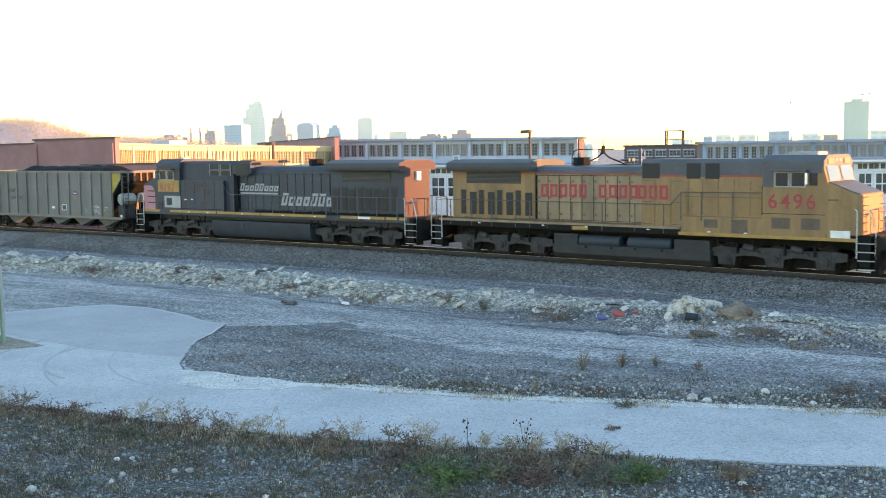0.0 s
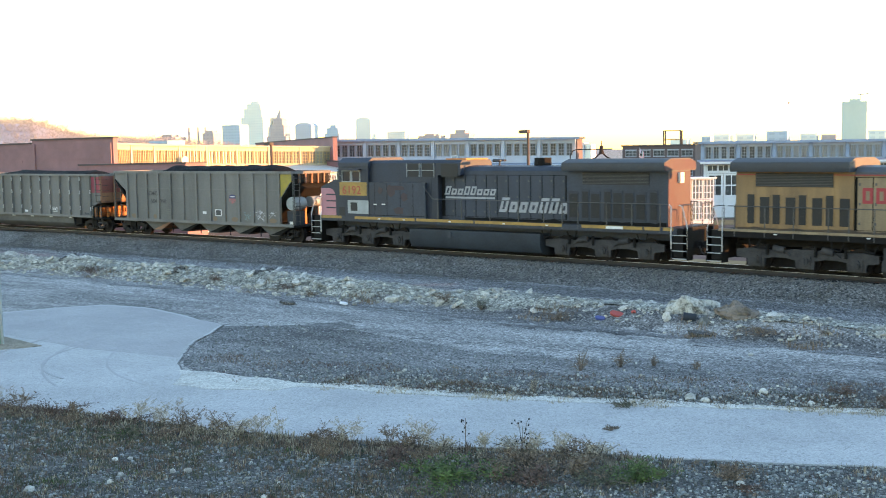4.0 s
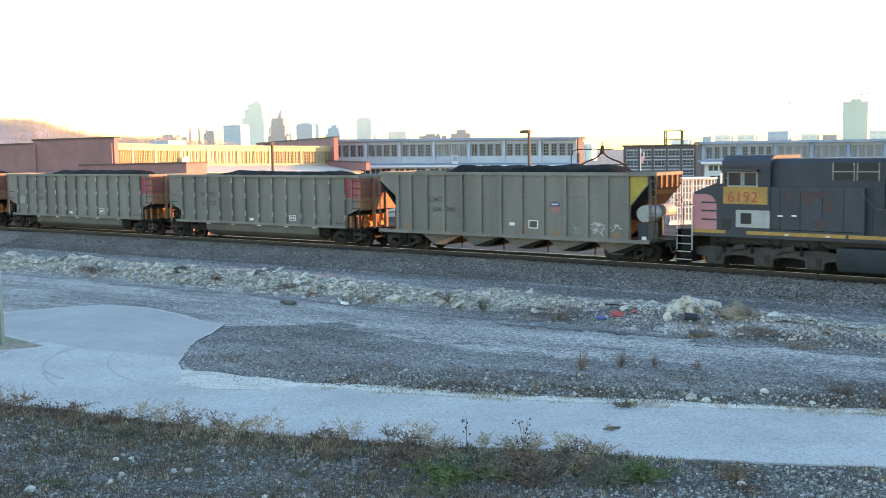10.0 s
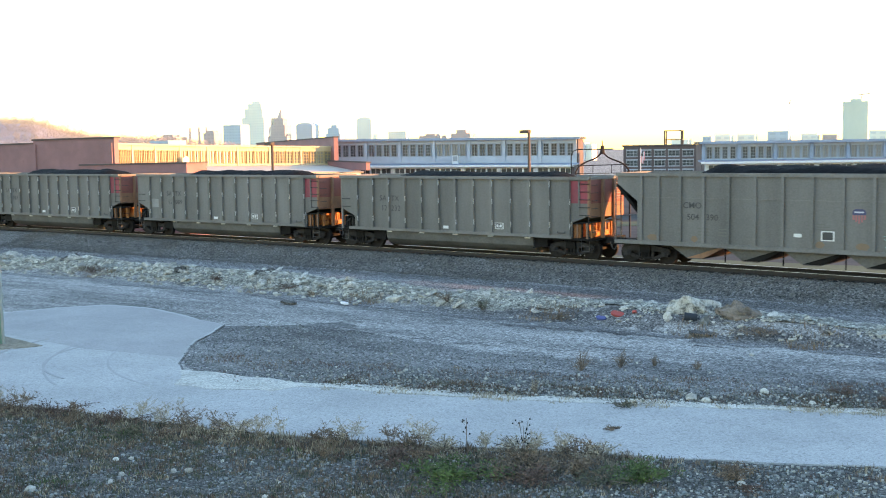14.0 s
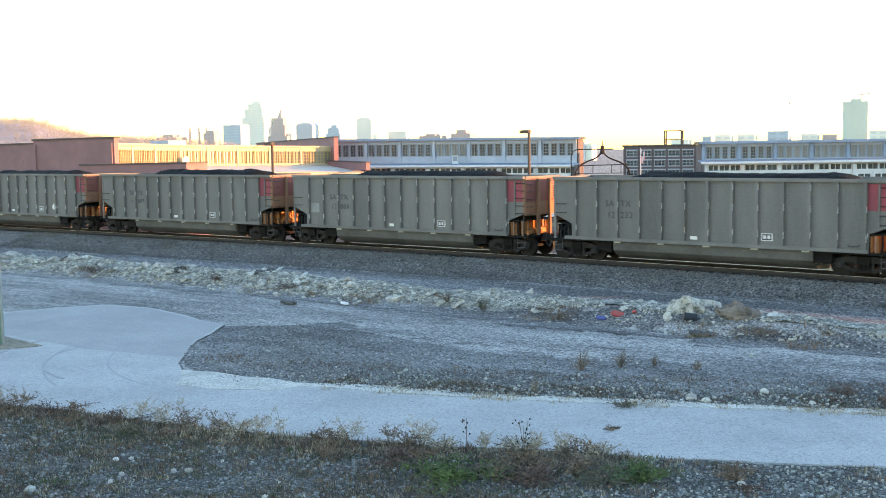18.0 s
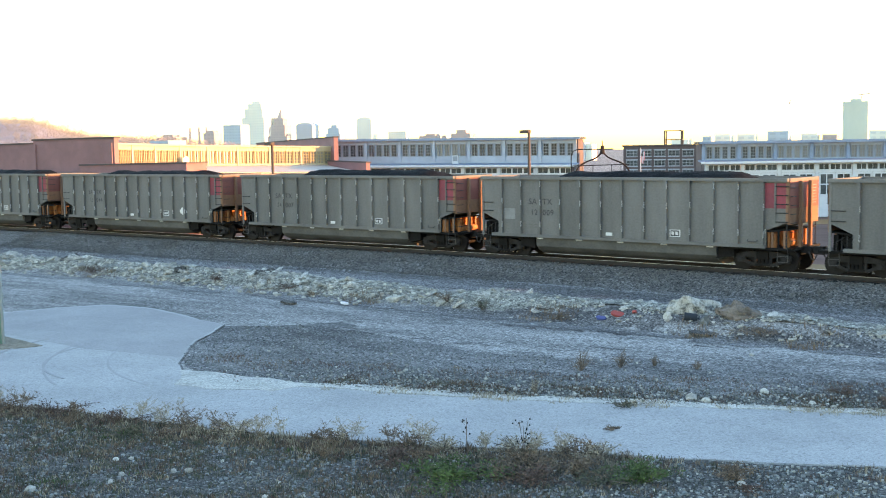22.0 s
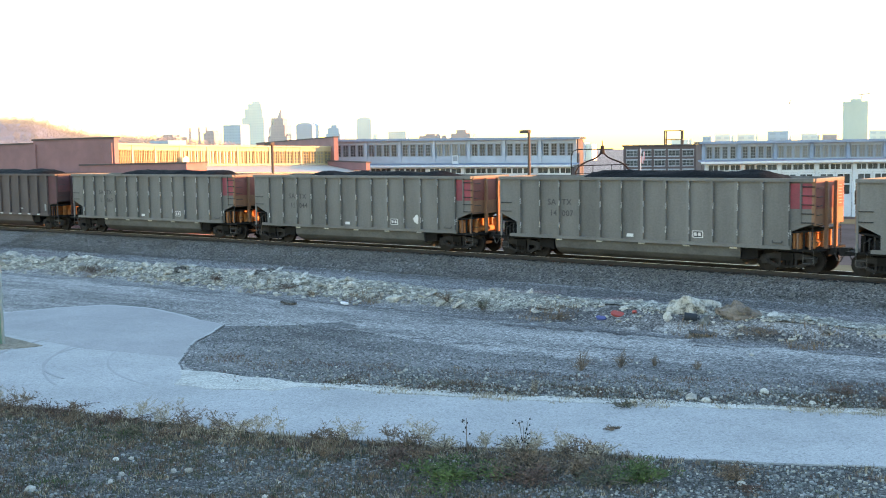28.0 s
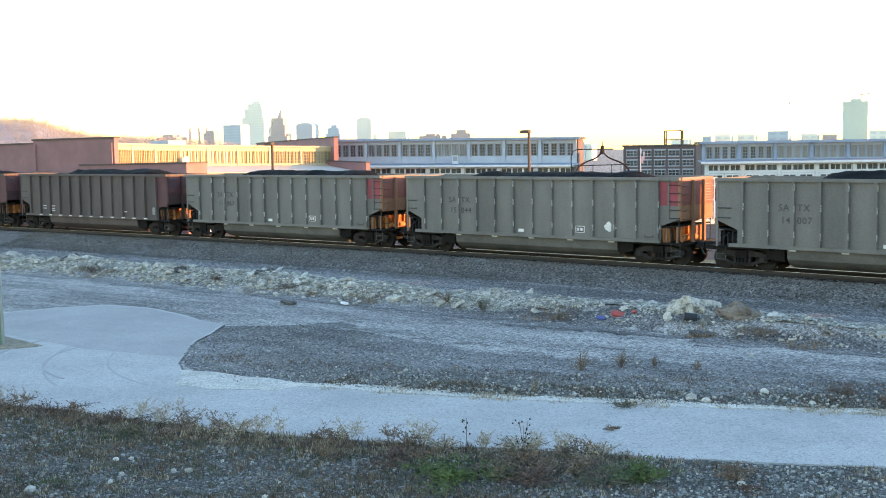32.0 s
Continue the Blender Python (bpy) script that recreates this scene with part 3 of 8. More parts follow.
for a, b in zip(rowsv, rowsv[1:]):
    for k in range(24):
        bm.faces.new((a[k], b[k], b[k + 1], a[k + 1]))
ballast = thing("ballast", bm, M_BALLAST, "dark grey crushed stone ballast under the track", "ballast", kind="structure")
track = holder("railway_track", "single railway track of worn steel rails on dark ties, curving gently", "track")
# the strip between and beside the rails takes the painted shade
ballast.data.materials.append(M_BALLASTSHADE)
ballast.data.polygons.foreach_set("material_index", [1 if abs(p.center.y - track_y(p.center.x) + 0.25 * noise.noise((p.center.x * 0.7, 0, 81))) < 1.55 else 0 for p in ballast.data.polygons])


def rail_bar(prof):
    """A rolled section bent along the track."""
    bm = B()
    rings = []
    for k in range(121):
        x = -200 + 3 * k
        rings.append([bm.verts.new((x, track_y(x) + y, track_z(x) + z)) for y, z in prof])
    n = len(prof)
    for a, b in zip(rings, rings[1:]):
        for k in range(n):
            bm.faces.new((a[k], b[k], b[(k + 1) % n], a[(k + 1) % n]))
    bm.faces.new(rings[0])
    bm.faces.new(rings[-1][::-1])
    return bm


for y in (-0.755, 0.755):
    rail = part("rail", rail_bar([(y - 0.07, -0.172), (y + 0.07, -0.172), (y + 0.07, -0.155), (y + 0.012, -0.13), (y + 0.012, -0.045), (y + 0.034, -0.035), (y + 0.034, -0.008), (y - 0.034, -0.008), (y - 0.034, -0.035), (y - 0.012, -0.045), (y - 0.012, -0.13), (y - 0.07, -0.155)]), M_RAIL, track)
    part("rail_head", rail_bar([(y - 0.032, -0.008), (y + 0.032, -0.008), (y + 0.032, 0), (y - 0.032, 0)]), M_HEAD, rail, "polished bright rail head")
bm = B()
box(bm, -0.11, 0.11, -1.3, 1.3, -0.34, -0.172)
tie_me = finish("tie", bm, M_TIE, 0.012)
for i in range(220):
    t = new("tie", tie_me)
    t.parent = track
    x = -86 + i * 0.53 + random.uniform(-0.03, 0.03)
    t.matrix_basis = pose(x, track_y(x) + random.uniform(-0.03, 0.03), track_z(x), 0, 0, random.uniform(-1, 1) + math.degrees(math.atan(track_y(x + 0.5) - track_y(x - 0.5))))

# ---- train ----
def run(t):
    """How far the train has rolled since the start."""
    return 3.78677 * t - 0.0113 * t * t - 0.00013 * t ** 3


ROLLING = []      # (wheelset, wheel radius)
TRAIN = []        # (thing, x at the start, turned)


def wheelset(parent, x, z, r, gauge=0.755):
    bm = B()
    for s in (-1, 1):
        rod(bm, (0, s * (gauge - 0.07), 0), (0, s * (gauge + 0.065), 0), r, 24)
        rod(bm, (0, s * (gauge - 0.10), 0), (0, s * (gauge - 0.07), 0), r + 0.025, 24)
        rod(bm, (0, s * (gauge + 0.065), 0), (0, s * (gauge + 0.12), 0), 0.13, 12)
        for k in range(6):
            a = k * math.pi / 3
            rod(bm, (math.cos(a) * 0.24, s * (gauge + 0.06), math.sin(a) * 0.24), (math.cos(a) * 0.24, s * (gauge + 0.085), math.sin(a) * 0.24), 0.03, 6)
    rod(bm, (0, -gauge - 0.2, 0), (0, gauge + 0.2, 0), 0.075, 10)
    ob = part("wheelset", bm, M_WHEEL, parent, "dark rusty wheels on one axle")
    ob.location = (x, 0, z)
    ROLLING.append((ob, r))
    return ob


def freight_truck(car, x):
    bm = B()
    box(bm, -0.24, 0.24, -1.16, 1.16, 0.50, 0.82)
    box(bm, -0.30, 0.30, -1.12, 1.12, 0.22, 0.30)
    box(bm, -0.06, 0.06, -0.2, 0.2, 0.30, 0.50)
    truck = part("truck", bm, M_UNDER, car, "cast steel truck caked in brown grime", 0.02)
    truck.location = (x, 0, 0)
    for s in (-1, 1):
        # a cast frame: arch, tension bar and columns with openings between
        bm = B()
        for poly in ([(-1.12, 0.66), (-1.12, 0.46), (-0.66, 0.56), (0.66, 0.56), (1.12, 0.46), (1.12, 0.66), (0.72, 0.76), (0.30, 0.82), (-0.30, 0.82), (-0.72, 0.76)],
                     [(-1.10, 0.47), (-0.98, 0.42), (-0.42, 0.20), (0.42, 0.20), (0.98, 0.42), (1.10, 0.47), (0.84, 0.50), (0.36, 0.31), (-0.36, 0.31), (-0.84, 0.50)],
                     [(-0.36, 0.30), (-0.27, 0.30), (-0.27, 0.57), (-0.36, 0.57)], [(0.27, 0.30), (0.36, 0.30), (0.36, 0.57), (0.27, 0.57)]):
            prism(bm, poly, "y", *sorted((s * 0.94, s * 1.07)))
        part("side_frame", bm, M_TRUCK, truck, "", 0.015)
    for s in (-1, 1):
        for k in (-1, 0, 1):
            bm = B()
            rod(bm, (k * 0.15, s * 1.05, 0.30), (k * 0.15, s * 1.05, 0.52), 0.072, 8)
            part("spring", bm, M_UNDER, truck)
        for k in (-1, 1):
            bm = B()
            box(bm, k * 0.89 - 0.16, k * 0.89 + 0.16, s * 1.0 - 0.10, s * 1.0 + 0.10, 0.34, 0.62)
            rod(bm, (k * 0.89, s * 1.08, 0.457), (k * 0.89, s * 1.15, 0.457), 0.10, 10)
            part("journal_cap", bm, M_TRUCK, truck, "", 0.02)
            bm = B()
            for zz in (-0.17, 0.17):
                prism(bm, [(k * 0.48 - 0.04 + zz * 0.5, 0.28 + zz), (k * 0.48 + 0.05 + zz * 0.5, 0.28 + zz), (k * 0.48 + 0.05 + zz * 0.3, 0.42 + zz), (k * 0.48 - 0.04 + zz * 0.3, 0.42 + zz)], "y", s * 0.80 - 0.05, s * 0.80 + 0.05)
            part("brake_shoe", bm, M_UNDER, truck)
    for k in (-0.89, 0.89):
        wheelset(truck, k, 0.457, 0.457)
    return truck


def coupler(car, x, way):
    bm = B()
    box(bm, *sorted((x - way * 1.2, x - way * 0.28)), -0.18, 0.18, 0.72, 1.0)
    rod(bm, (x - way * 0.4, 0, 0.86), (x - way * 0.05, 0, 0.86), 0.10, 8)
    box(bm, *sorted((x - way * 0.20, x + way * 0.03)), -0.19, 0.13, 0.70, 1.02)
    c = part("coupler", bm, M_TRUCK, car, "rusty knuckle coupler", 0.02)
    bm = B()
    pts = [Vector((x - way * 0.32, -0.34 if way > 0 else 0.34, 0.82)) + Vector((way * 0.11 * k, 0, -0.36 * math.sin(k / 3 * math.pi * 0.9))) for k in range(4)]
    pipe(bm, pts, 0.028)
    part("air_hose", bm, M_HANDRAIL, c)
    return c


def ladder(car, name, x, y, z0, z1, n, along, width, material, rails=True):
    """Rungs at a corner: along "x" on a side, along "y" on an end."""
    bm = B()
    for k in range(n):
        if not rails and k:
            part(name, bm, material, car)
            bm = B()
        z = z0 + (z1 - z0) * k / max(1, n - 1)
        if along == "x":
            o = -0.07 if y < 0 else 0.07
            pipe(bm, [(x, y, z), (x, y + o, z), (x + width, y + o, z), (x + width, y, z)], 0.02)
        else:
            o = 0.07 if x > 0 else -0.07
            pipe(bm, [(x, y, z), (x + o, y, z), (x + o, y + width, z), (x, y + width, z)], 0.014)
    if rails:
        for k in (0, width):
            p = (x + k, y + (-0.03 if y < 0 else 0.03)) if along == "x" else (x + (0.03 if x > 0 else -0.03), y + k)
            box(bm, p[0] - 0.02, p[0] + 0.02, p[1] - 0.02, p[1] + 0.02, z0 - 0.15, z1 + 0.12)
    return part(name, bm, material, car)


def gondola(body_mat, red_mat, brown=False):
    # brown cars: end colour carries painted shade
    end_mat = M_SHADEEND if brown else M_ENDRUST
    car = holder("coal_gondola", "weathered grey coal gondola with a red end panel, loaded with coal", "freight car", group="coal gondolas of the train")
    # sides with open corners below the sloped ends
    for s in (-1, 1):
        bm = B()
        prism(bm, [(-7.32, 3.66), (7.32, 3.66), (7.32, 2.02), (6.5, 1.70), (6.5, 1.02), (-6.2, 1.02), (-6.2, 1.66), (-6.45, 1.78), (-7.32, 2.05)], "y", *sorted((s * 1.47, s * 1.51)))
        side = part("side_sheet", bm, body_mat, car)
        for k in range(13):
            x = -5.98 + k * 1.029
            bm = B()
            prism(bm, [(x - 0.07, s * 1.51), (x + 0.07, s * 1.51), (x + 0.06, s * 1.645), (x - 0.06, s * 1.645)], "z", 1.12, 3.63)
            part("side_post", bm, body_mat, side)
            if s < 0 and not brown:
                for z in ((1.45, 2.45, 3.3) if k % 3 else (1.4, 2.5)):
                    bm = B()
                    box(bm, x + 0.058, x + 0.068, -1.64, -1.60, z, z + 0.26)
                    part("reflector_strip", bm, M_WHITE, side, "worn pale reflector strip")
        bm = B()
        box(bm, -7.36, 7.36, *sorted((s * 1.44, s * 1.655)), 3.64, 3.77)
        part("top_chord", bm, body_mat, car, "", 0.02)
        bm = B()
        box(bm, -6.5, 6.5, *sorted((s * 1.44, s * 1.64)), 0.98, 1.12)
        part("side_sill", bm, body_mat, car, "", 0.015)
        for e in (-1, 1):
            bm = B()
            box(bm, *sorted((e * 7.27, e * 7.36)), *sorted((s * 1.46, s * 1.53)), 2.0 if e > 0 else 0.98, 3.64)
            part("corner_post", bm, body_mat if e < 0 else end_mat, car, "", 0.012)
            if e > 0:
                bm = B()
                rod(bm, (7.30, s * 1.49, 0.96), (7.30, s * 1.49, 2.02), 0.022, 6)
                part("corner_rod", bm, M_GRIP, car, "thin dark rod below the corner")
    for e in (-1, 1):
        bm = B()
        box(bm, *sorted((e * 7.36, e * 7.40)), -1.50, 1.50, 1.94 if e > 0 else 1.72, 3.66)
        part("end_sheet", bm, end_mat, car, "rust-stained end sheet")
        bm = B()
        box(bm, *sorted((e * 7.26, e * 7.40)), -1.45, 1.45, 3.64, 3.77)
        part("end_chord", bm, body_mat, car, "", 0.02)
        for y in (-0.5, 0.5):
            bm = B()
            box(bm, *sorted((e * 7.40, e * 7.52)), y - 0.07, y + 0.07, 1.0, 3.64)
            part("end_post", bm, end_mat, car, "", 0.012)
        bm = B()
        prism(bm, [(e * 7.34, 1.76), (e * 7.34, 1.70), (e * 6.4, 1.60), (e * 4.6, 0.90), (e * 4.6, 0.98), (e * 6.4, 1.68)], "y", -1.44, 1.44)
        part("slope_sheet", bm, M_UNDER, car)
        # orange with painted sun glow at the leading end, near black at the trailing one
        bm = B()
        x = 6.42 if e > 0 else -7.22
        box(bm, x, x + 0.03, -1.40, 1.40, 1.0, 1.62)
        plate = part("end_bulkhead", bm, M_SUNRUST if e > 0 else M_UNDER, car, "rusty bulkhead under the end, brightened as if sunlit" if e > 0 else "black bulkhead under the end")
        for k in range(7):
            bm = B()
            y = -1.32 + k * 0.44
            box(bm, x + 0.03, x + 0.16, y - 0.03, y + 0.03, 1.0, 1.62)
            part("bulkhead_rib", bm, M_SUNRUST if e > 0 else M_UNDER, plate)
        for k in range(4 if e > 0 else 0):
            bm = B()
            xx = e * (6.48 + 0.24 * k)
            box(bm, xx - 0.035, xx + 0.035, -1.47, -1.41, 1.0, 1.60 + 0.03 * k)
            part("side_strut", bm, end_mat if k % 2 else M_UNDER, car)
        if e < 0:
            # brake gear hung in the open corner
            bm = B()
            rod(bm, (-6.75, -1.3, 1.32), (-6.75, -0.7, 1.32), 0.17, 12)
            part("brake_reservoir", bm, M_UNDER, car, "black brake reservoir", 0.01)
            bm = B()
            box(bm, -6.5, -6.25, -1.38, -1.15, 1.05, 1.5)
            part("brake_valve", bm, M_UNDER, car, "black brake valve", 0.02)
            for q in range(3):
                bm = B()
                pipe(bm, [(-7.1 + 0.2 * q, -1.42, 1.0), (-7.1 + 0.2 * q, -1.42, 1.35 + 0.12 * q), (-6.8 + 0.2 * q, -1.42, 1.55)], 0.02)
                part("brake_pipe", bm, M_GRIP, car)
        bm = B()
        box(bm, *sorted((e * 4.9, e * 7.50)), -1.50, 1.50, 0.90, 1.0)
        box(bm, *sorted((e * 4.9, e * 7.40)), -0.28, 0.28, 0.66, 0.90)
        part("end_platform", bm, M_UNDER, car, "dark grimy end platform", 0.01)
        for k, y in enumerate((-1.25, -0.85, -0.45, 0.0, 0.45, 0.85, 1.25)):
            bm = B()
            x = e * (7.12 if k % 2 else 6.75)
            box(bm, x - 0.05, x + 0.05, y - 0.05, y + 0.05, 1.0, 1.80 - (0.10 if k % 2 else 0.24))
            part("end_strut", bm, M_SUNRUST if e > 0 else M_UNDER, car)
        bm = B()
        prism(bm, [(e * 6.3, 0.95), (e * 6.9, 0.95), (e * 6.7, 1.5), (e * 6.3, 1.38)], "y", -0.10, 0.10)
        rod(bm, (e * 6.95, -0.4, 1.15), (e * 6.95, 0.75, 1.15), 0.15, 10)
        part("brake_gear", bm, M_SUNRUST, car, "rusty brake cylinder and levers")
        coupler(car, e * 8.05, e)
        freight_truck(car, e * 6.2)
        bm = B()
        prism(bm, [(e * 4.35, 0.95), (e * 5.1, 0.95), (e * 5.1, 0.55), (e * 4.35, 0.45)], "y", -1.3, 1.3)
        part("bulkhead", bm, M_UNDER, car)
        for s in (-1, 1):
            for z in (0.45, 0.68):
                bm = B()
                pipe(bm, [(e * 7.35, s * 1.5, 0.95), (e * 7.35, s * 1.5, z), (e * 6.95, s * 1.5, z), (e * 6.95, s * 1.5, 0.95)], 0.014)
                part("stirrup_step", bm, M_HANDRAIL, car)
    # red rotary end
    for s in (-1, 1):
        if brown:
            bm = B()
            box(bm, 6.44, 7.27, *sorted((s * 1.512, s * 1.518)), 1.80, 3.60)
            part("red_panel", bm, red_mat, car, "dark maroon end panel")
            continue
        bm = B()
        box(bm, 6.44, 6.80, *sorted((s * 1.512, s * 1.518)), 2.58, 3.58)
        part("red_panel", bm, red_mat, car, "faded red rotary end panel")
        bm = B()
        box(bm, 6.90, 7.27, *sorted((s * 1.512, s * 1.518)), 2.58, 3.58)
        part("red_panel", bm, red_mat, car, "faded red rotary end panel")
        bm = B()
        box(bm, 6.82, 6.88, *sorted((s * 1.511, s * 1.56)), 2.0, 3.62)
        part("ladder_stile", bm, body_mat, car)
    bm = B()
    box(bm, 7.401, 7.406, -1.48, 1.48, 2.58, 3.62)
    part("red_panel", bm, red_mat if brown else M_REDEND, car, "faded red rotary end panel")
    for k in range(7):
        bm = B()
        box(bm, 7.407, 7.411, 0.75, 1.25, 2.72 + k * 0.12, 2.745 + k * 0.12)
        part("stencil_line", bm, M_PALEPATCH, car, "faded stencilled line")
    if not brown:
        ladder(car, "grab_iron", 6.90, -1.52, 2.05, 3.45, 5, "x", 0.46, M_GRIP, False)
    ladder(car, "grab_iron", 7.41, -1.42, 1.3, 3.4, 7, "y", 0.42, M_GRIP, False)
    ladder(car, "grab_iron", -7.25, -1.52, 2.15, 2.55, 2, "x", 0.5, M_GRIP, False)
    bm = B()
    n = 10
    prof = [(1.44 * math.cos(a), 1.0 - 0.87 * (math.sin(a) ** 0.6 if math.sin(a) > 0 else 0)) for a in [math.pi * k / n for k in range(n + 1)]]
    prism(bm, prof, "x", -4.2, 4.4)
    part("belly", bm, body_mat if brown else M_BELLY, car, "dusty rounded belly between the trucks")
    for k in range(11 if brown else 5):
        x = -5.0 + k * 1.029 if brown else -4.12 + k * 2.03
        bm = B()
        if brown:
            box(bm, x, x + 0.3, -1.648, -1.62, 1.03, 1.085)
        else:
            box(bm, x, x + 0.28, -1.465, -1.40, 0.90, 0.955)
        part("sill_mark", bm, M_WHITE, car, "small white sill mark")
    if brown:
        for x, z in ((-4.75, 1.62), (-4.75, 1.46), (-3.85, 1.62), (-3.85, 1.46), (-3.85, 1.32), (3.25, 1.40)):
            bm = B()
            box(bm, x, x + 0.34, -1.516, -1.51, z, z + 0.05)
            part("stencil_line", bm, M_WHITE, car, "white stencilled line")
        bm = B()
        box(bm, 5.95, 6.30, -1.523, -1.511, 1.30, 1.75)
        part("data_plate", bm, M_PALEPATCH, car, "pale blue-grey data plate")
        return car
    bm = B()
    box(bm, 2.42, 2.88, -1.523, -1.51, 1.28, 1.58)
    plate = part("data_plate", bm, M_WHITE, car, "white framed data plate")
    bm = B()
    box(bm, 2.46, 2.84, -1.528, -1.523, 1.31, 1.55)
    part("plate_face", bm, M_BLACKMARK, plate)
    bm = B()
    for k in range(2):
        box(bm, 2.50 + k * 0.17, 2.62 + k * 0.17, -1.531, -1.528, 1.36, 1.50)
    part("plate_marking", bm, M_WHITE, plate)
    bm = B()
    box(bm, -0.57, -0.27, -1.523, -1.51, 1.2, 1.34)
    part("small_placard", bm, M_WHITE, car, "small white placard")
    bm = B()
    box(bm, 6.34, 6.46, -1.523, -1.511, 1.55, 1.75)
    part("small_placard", bm, M_WHITE, car, "small white placard")
    for k in range(2):
        for j in range(3):
            bm = B()
            box(bm, -4.8 + j * 0.28, -4.62 + j * 0.28, -1.516, -1.51, 1.42 + k * 0.12, 1.46 + k * 0.12)
            part("stencil_line", bm, M_DARKMARK, car, "faint stencilled line")
    bm = B()
    pipe(bm, [(5.75, -1.52, 1.30), (5.78, -1.57, 1.22), (6.12, -1.57, 1.22), (6.15, -1.52, 1.30)], 0.02)
    part("roping_staple", bm, M_HANDRAIL, car)
    return car


def coal_load(seed, x0, x1, peak, base):
    """A long heap with a flat crown and broken ends."""
    bm = B()
    nx_, ny_ = 64, 14
    g = []
    for i in range(nx_ + 1):
        u = i / nx_
        x = -7.2 + 14.4 * u
        row = []
        for j in range(ny_ + 1):
            v = 2 * j / ny_ - 1
            lift = smooth(x0, x0 + 2.2, x) * (1 - smooth(x1 - 1.7, x1, x))
            prof = 1 - abs(v) ** 2.2
            z = base - 0.35 + (peak + 0.33) * lift * (0.30 + 0.70 * prof) + 0.10 * noise.noise((x * 0.8, v * 2, seed)) * lift
            z += 0.05 * noise.noise((x * 3.1, v * 5, seed + 3)) + 0.03 * noise.noise((x * 8, v * 12, seed))
            if abs(v) > 0.95:
                z = min(z, base - 0.05)
            row.append(bm.verts.new((x, v * 1.44, z)))
        g.append(row)
    for a, b in zip(g, g[1:]):
        for j in range(ny_):
            bm.faces.new((a[j], b[j], b[j + 1], a[j + 1]))
    edge = [e for e in bm.edges if e.is_boundary]
    low = bmesh.ops.extrude_edge_only(bm, edges=edge)
    for v in low["geom"]:
        if isinstance(v, bmesh.types.BMVert):
            v.co.z = base - 0.9
    return thing("coal_load", bm, M_COAL, "heaped black coal filling the freight car", "coal", kind="stuff")


def hopper():
    car = holder("coal_hopper", "weathered grey coal hopper with discharge chutes, loaded with coal", "freight car")
    for s in (-1, 1):
        bm = B()
        prism(bm, [(-7.32, 3.84), (7.32, 3.84), (7.32, 3.45), (6.52, 2.5), (6.52, 0.98), (-6.36, 0.98), (-6.36, 2.75), (-7.32, 3.5)], "y", *sorted((s * 1.47, s * 1.51)))
        side = part("side_sheet", bm, M_CARGREY, car)
        for k, x in enumerate((-6.15, -5.35, -4.37, -3.34, -2.27, -1.17, -0.06, 1.08, 2.24, 3.37, 4.46, 5.43, 6.42)):
            bm = B()
            box(bm, x - 0.06, x + 0.06, *sorted((s * 1.51, s * 1.60)), 1.08, 3.82)
            part("side_post", bm, M_CARGREY, side, "", 0.01)
        bm = B()
        for x0, x1 in zip((-6.15, -5.35, -4.37, -3.34, -2.27, -1.17, -0.06, 1.08, 2.24, 3.37, 4.46, 5.43), (-5.35, -4.37, -3.34, -2.27, -1.17, -0.06, 1.08, 2.24, 3.37, 4.46, 5.43, 6.42)):
            box(bm, x0 + 0.06, x1 - 0.06, *sorted((s * 1.51, s * 1.535)), 2.90, 2.94)
        part("weld_seam", bm, M_CARGREY, side)
        bm = B()
        box(bm, -7.36, 7.40, *sorted((s * 1.44, s * 1.60)), 3.82, 3.97)
        part("top_chord", bm, M_CARGREY, car, "", 0.02)
        bm = B()
        box(bm, -7.4, 7.4, *sorted((s * 1.46, s * 1.60)), 0.90, 1.06)
        part("side_sill", bm, M_CARGREY, car, "", 0.015)
        for e in (-1, 1):
            bm = B()
            rod(bm, (e * 7.38, s * 1.50, 0.98), (e * 7.38, s * 1.50, 3.84), 0.022, 6)
            part("corner_grab", bm, M_HANDRAIL, car)
            bm = B()
            rod(bm, (e * 6.52, s * 1.45, 2.5), (e * 7.35, s * 1.45, 3.45), 0.06, 6)
            part("side_brace", bm, M_UNDER, car)
    for e in (-1, 1):
        # slope painted near black, since the low sun would light it up
        bm = B()
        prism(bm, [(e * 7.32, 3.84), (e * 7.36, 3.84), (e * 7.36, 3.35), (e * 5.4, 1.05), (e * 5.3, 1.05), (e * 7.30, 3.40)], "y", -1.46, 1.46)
        part("slope_sheet", bm, M_UNDER, car, "end slope sheet, painted near black as if shaded")
        bm = B()
        box(bm, *sorted((e * 7.28, e * 7.42)), -1.45, 1.45, 3.82, 3.97)
        part("end_chord", bm, M_CARGREY, car, "", 0.02)
        for y in (-1.0, -0.5, 0.0, 0.5, 1.0):
            bm = B()
            box(bm, *sorted((e * 7.36, e * 7.44)), y - 0.05, y + 0.05, 3.3, 3.84)
            part("end_stiffener", bm, M_ENDRUST, car)
        bm = B()
        box(bm, *sorted((e * 4.9, e * 7.55)), -1.50, 1.50, 0.88, 0.98)
        box(bm, *sorted((e * 4.9, e * 7.45)), -0.30, 0.30, 0.62, 0.88)
        part("end_platform", bm, M_UNDER, car, "dark grimy end platform", 0.01)
        for y in (-0.35, 0.35):
            bm = B()
            box(bm, e * 6.55 - 0.06, e * 6.55 + 0.06, y - 0.06, y + 0.06, 0.98, 2.35)
            part("end_strut", bm, M_SUNRUST, car)
        coupler(car, e * 8.05, e)
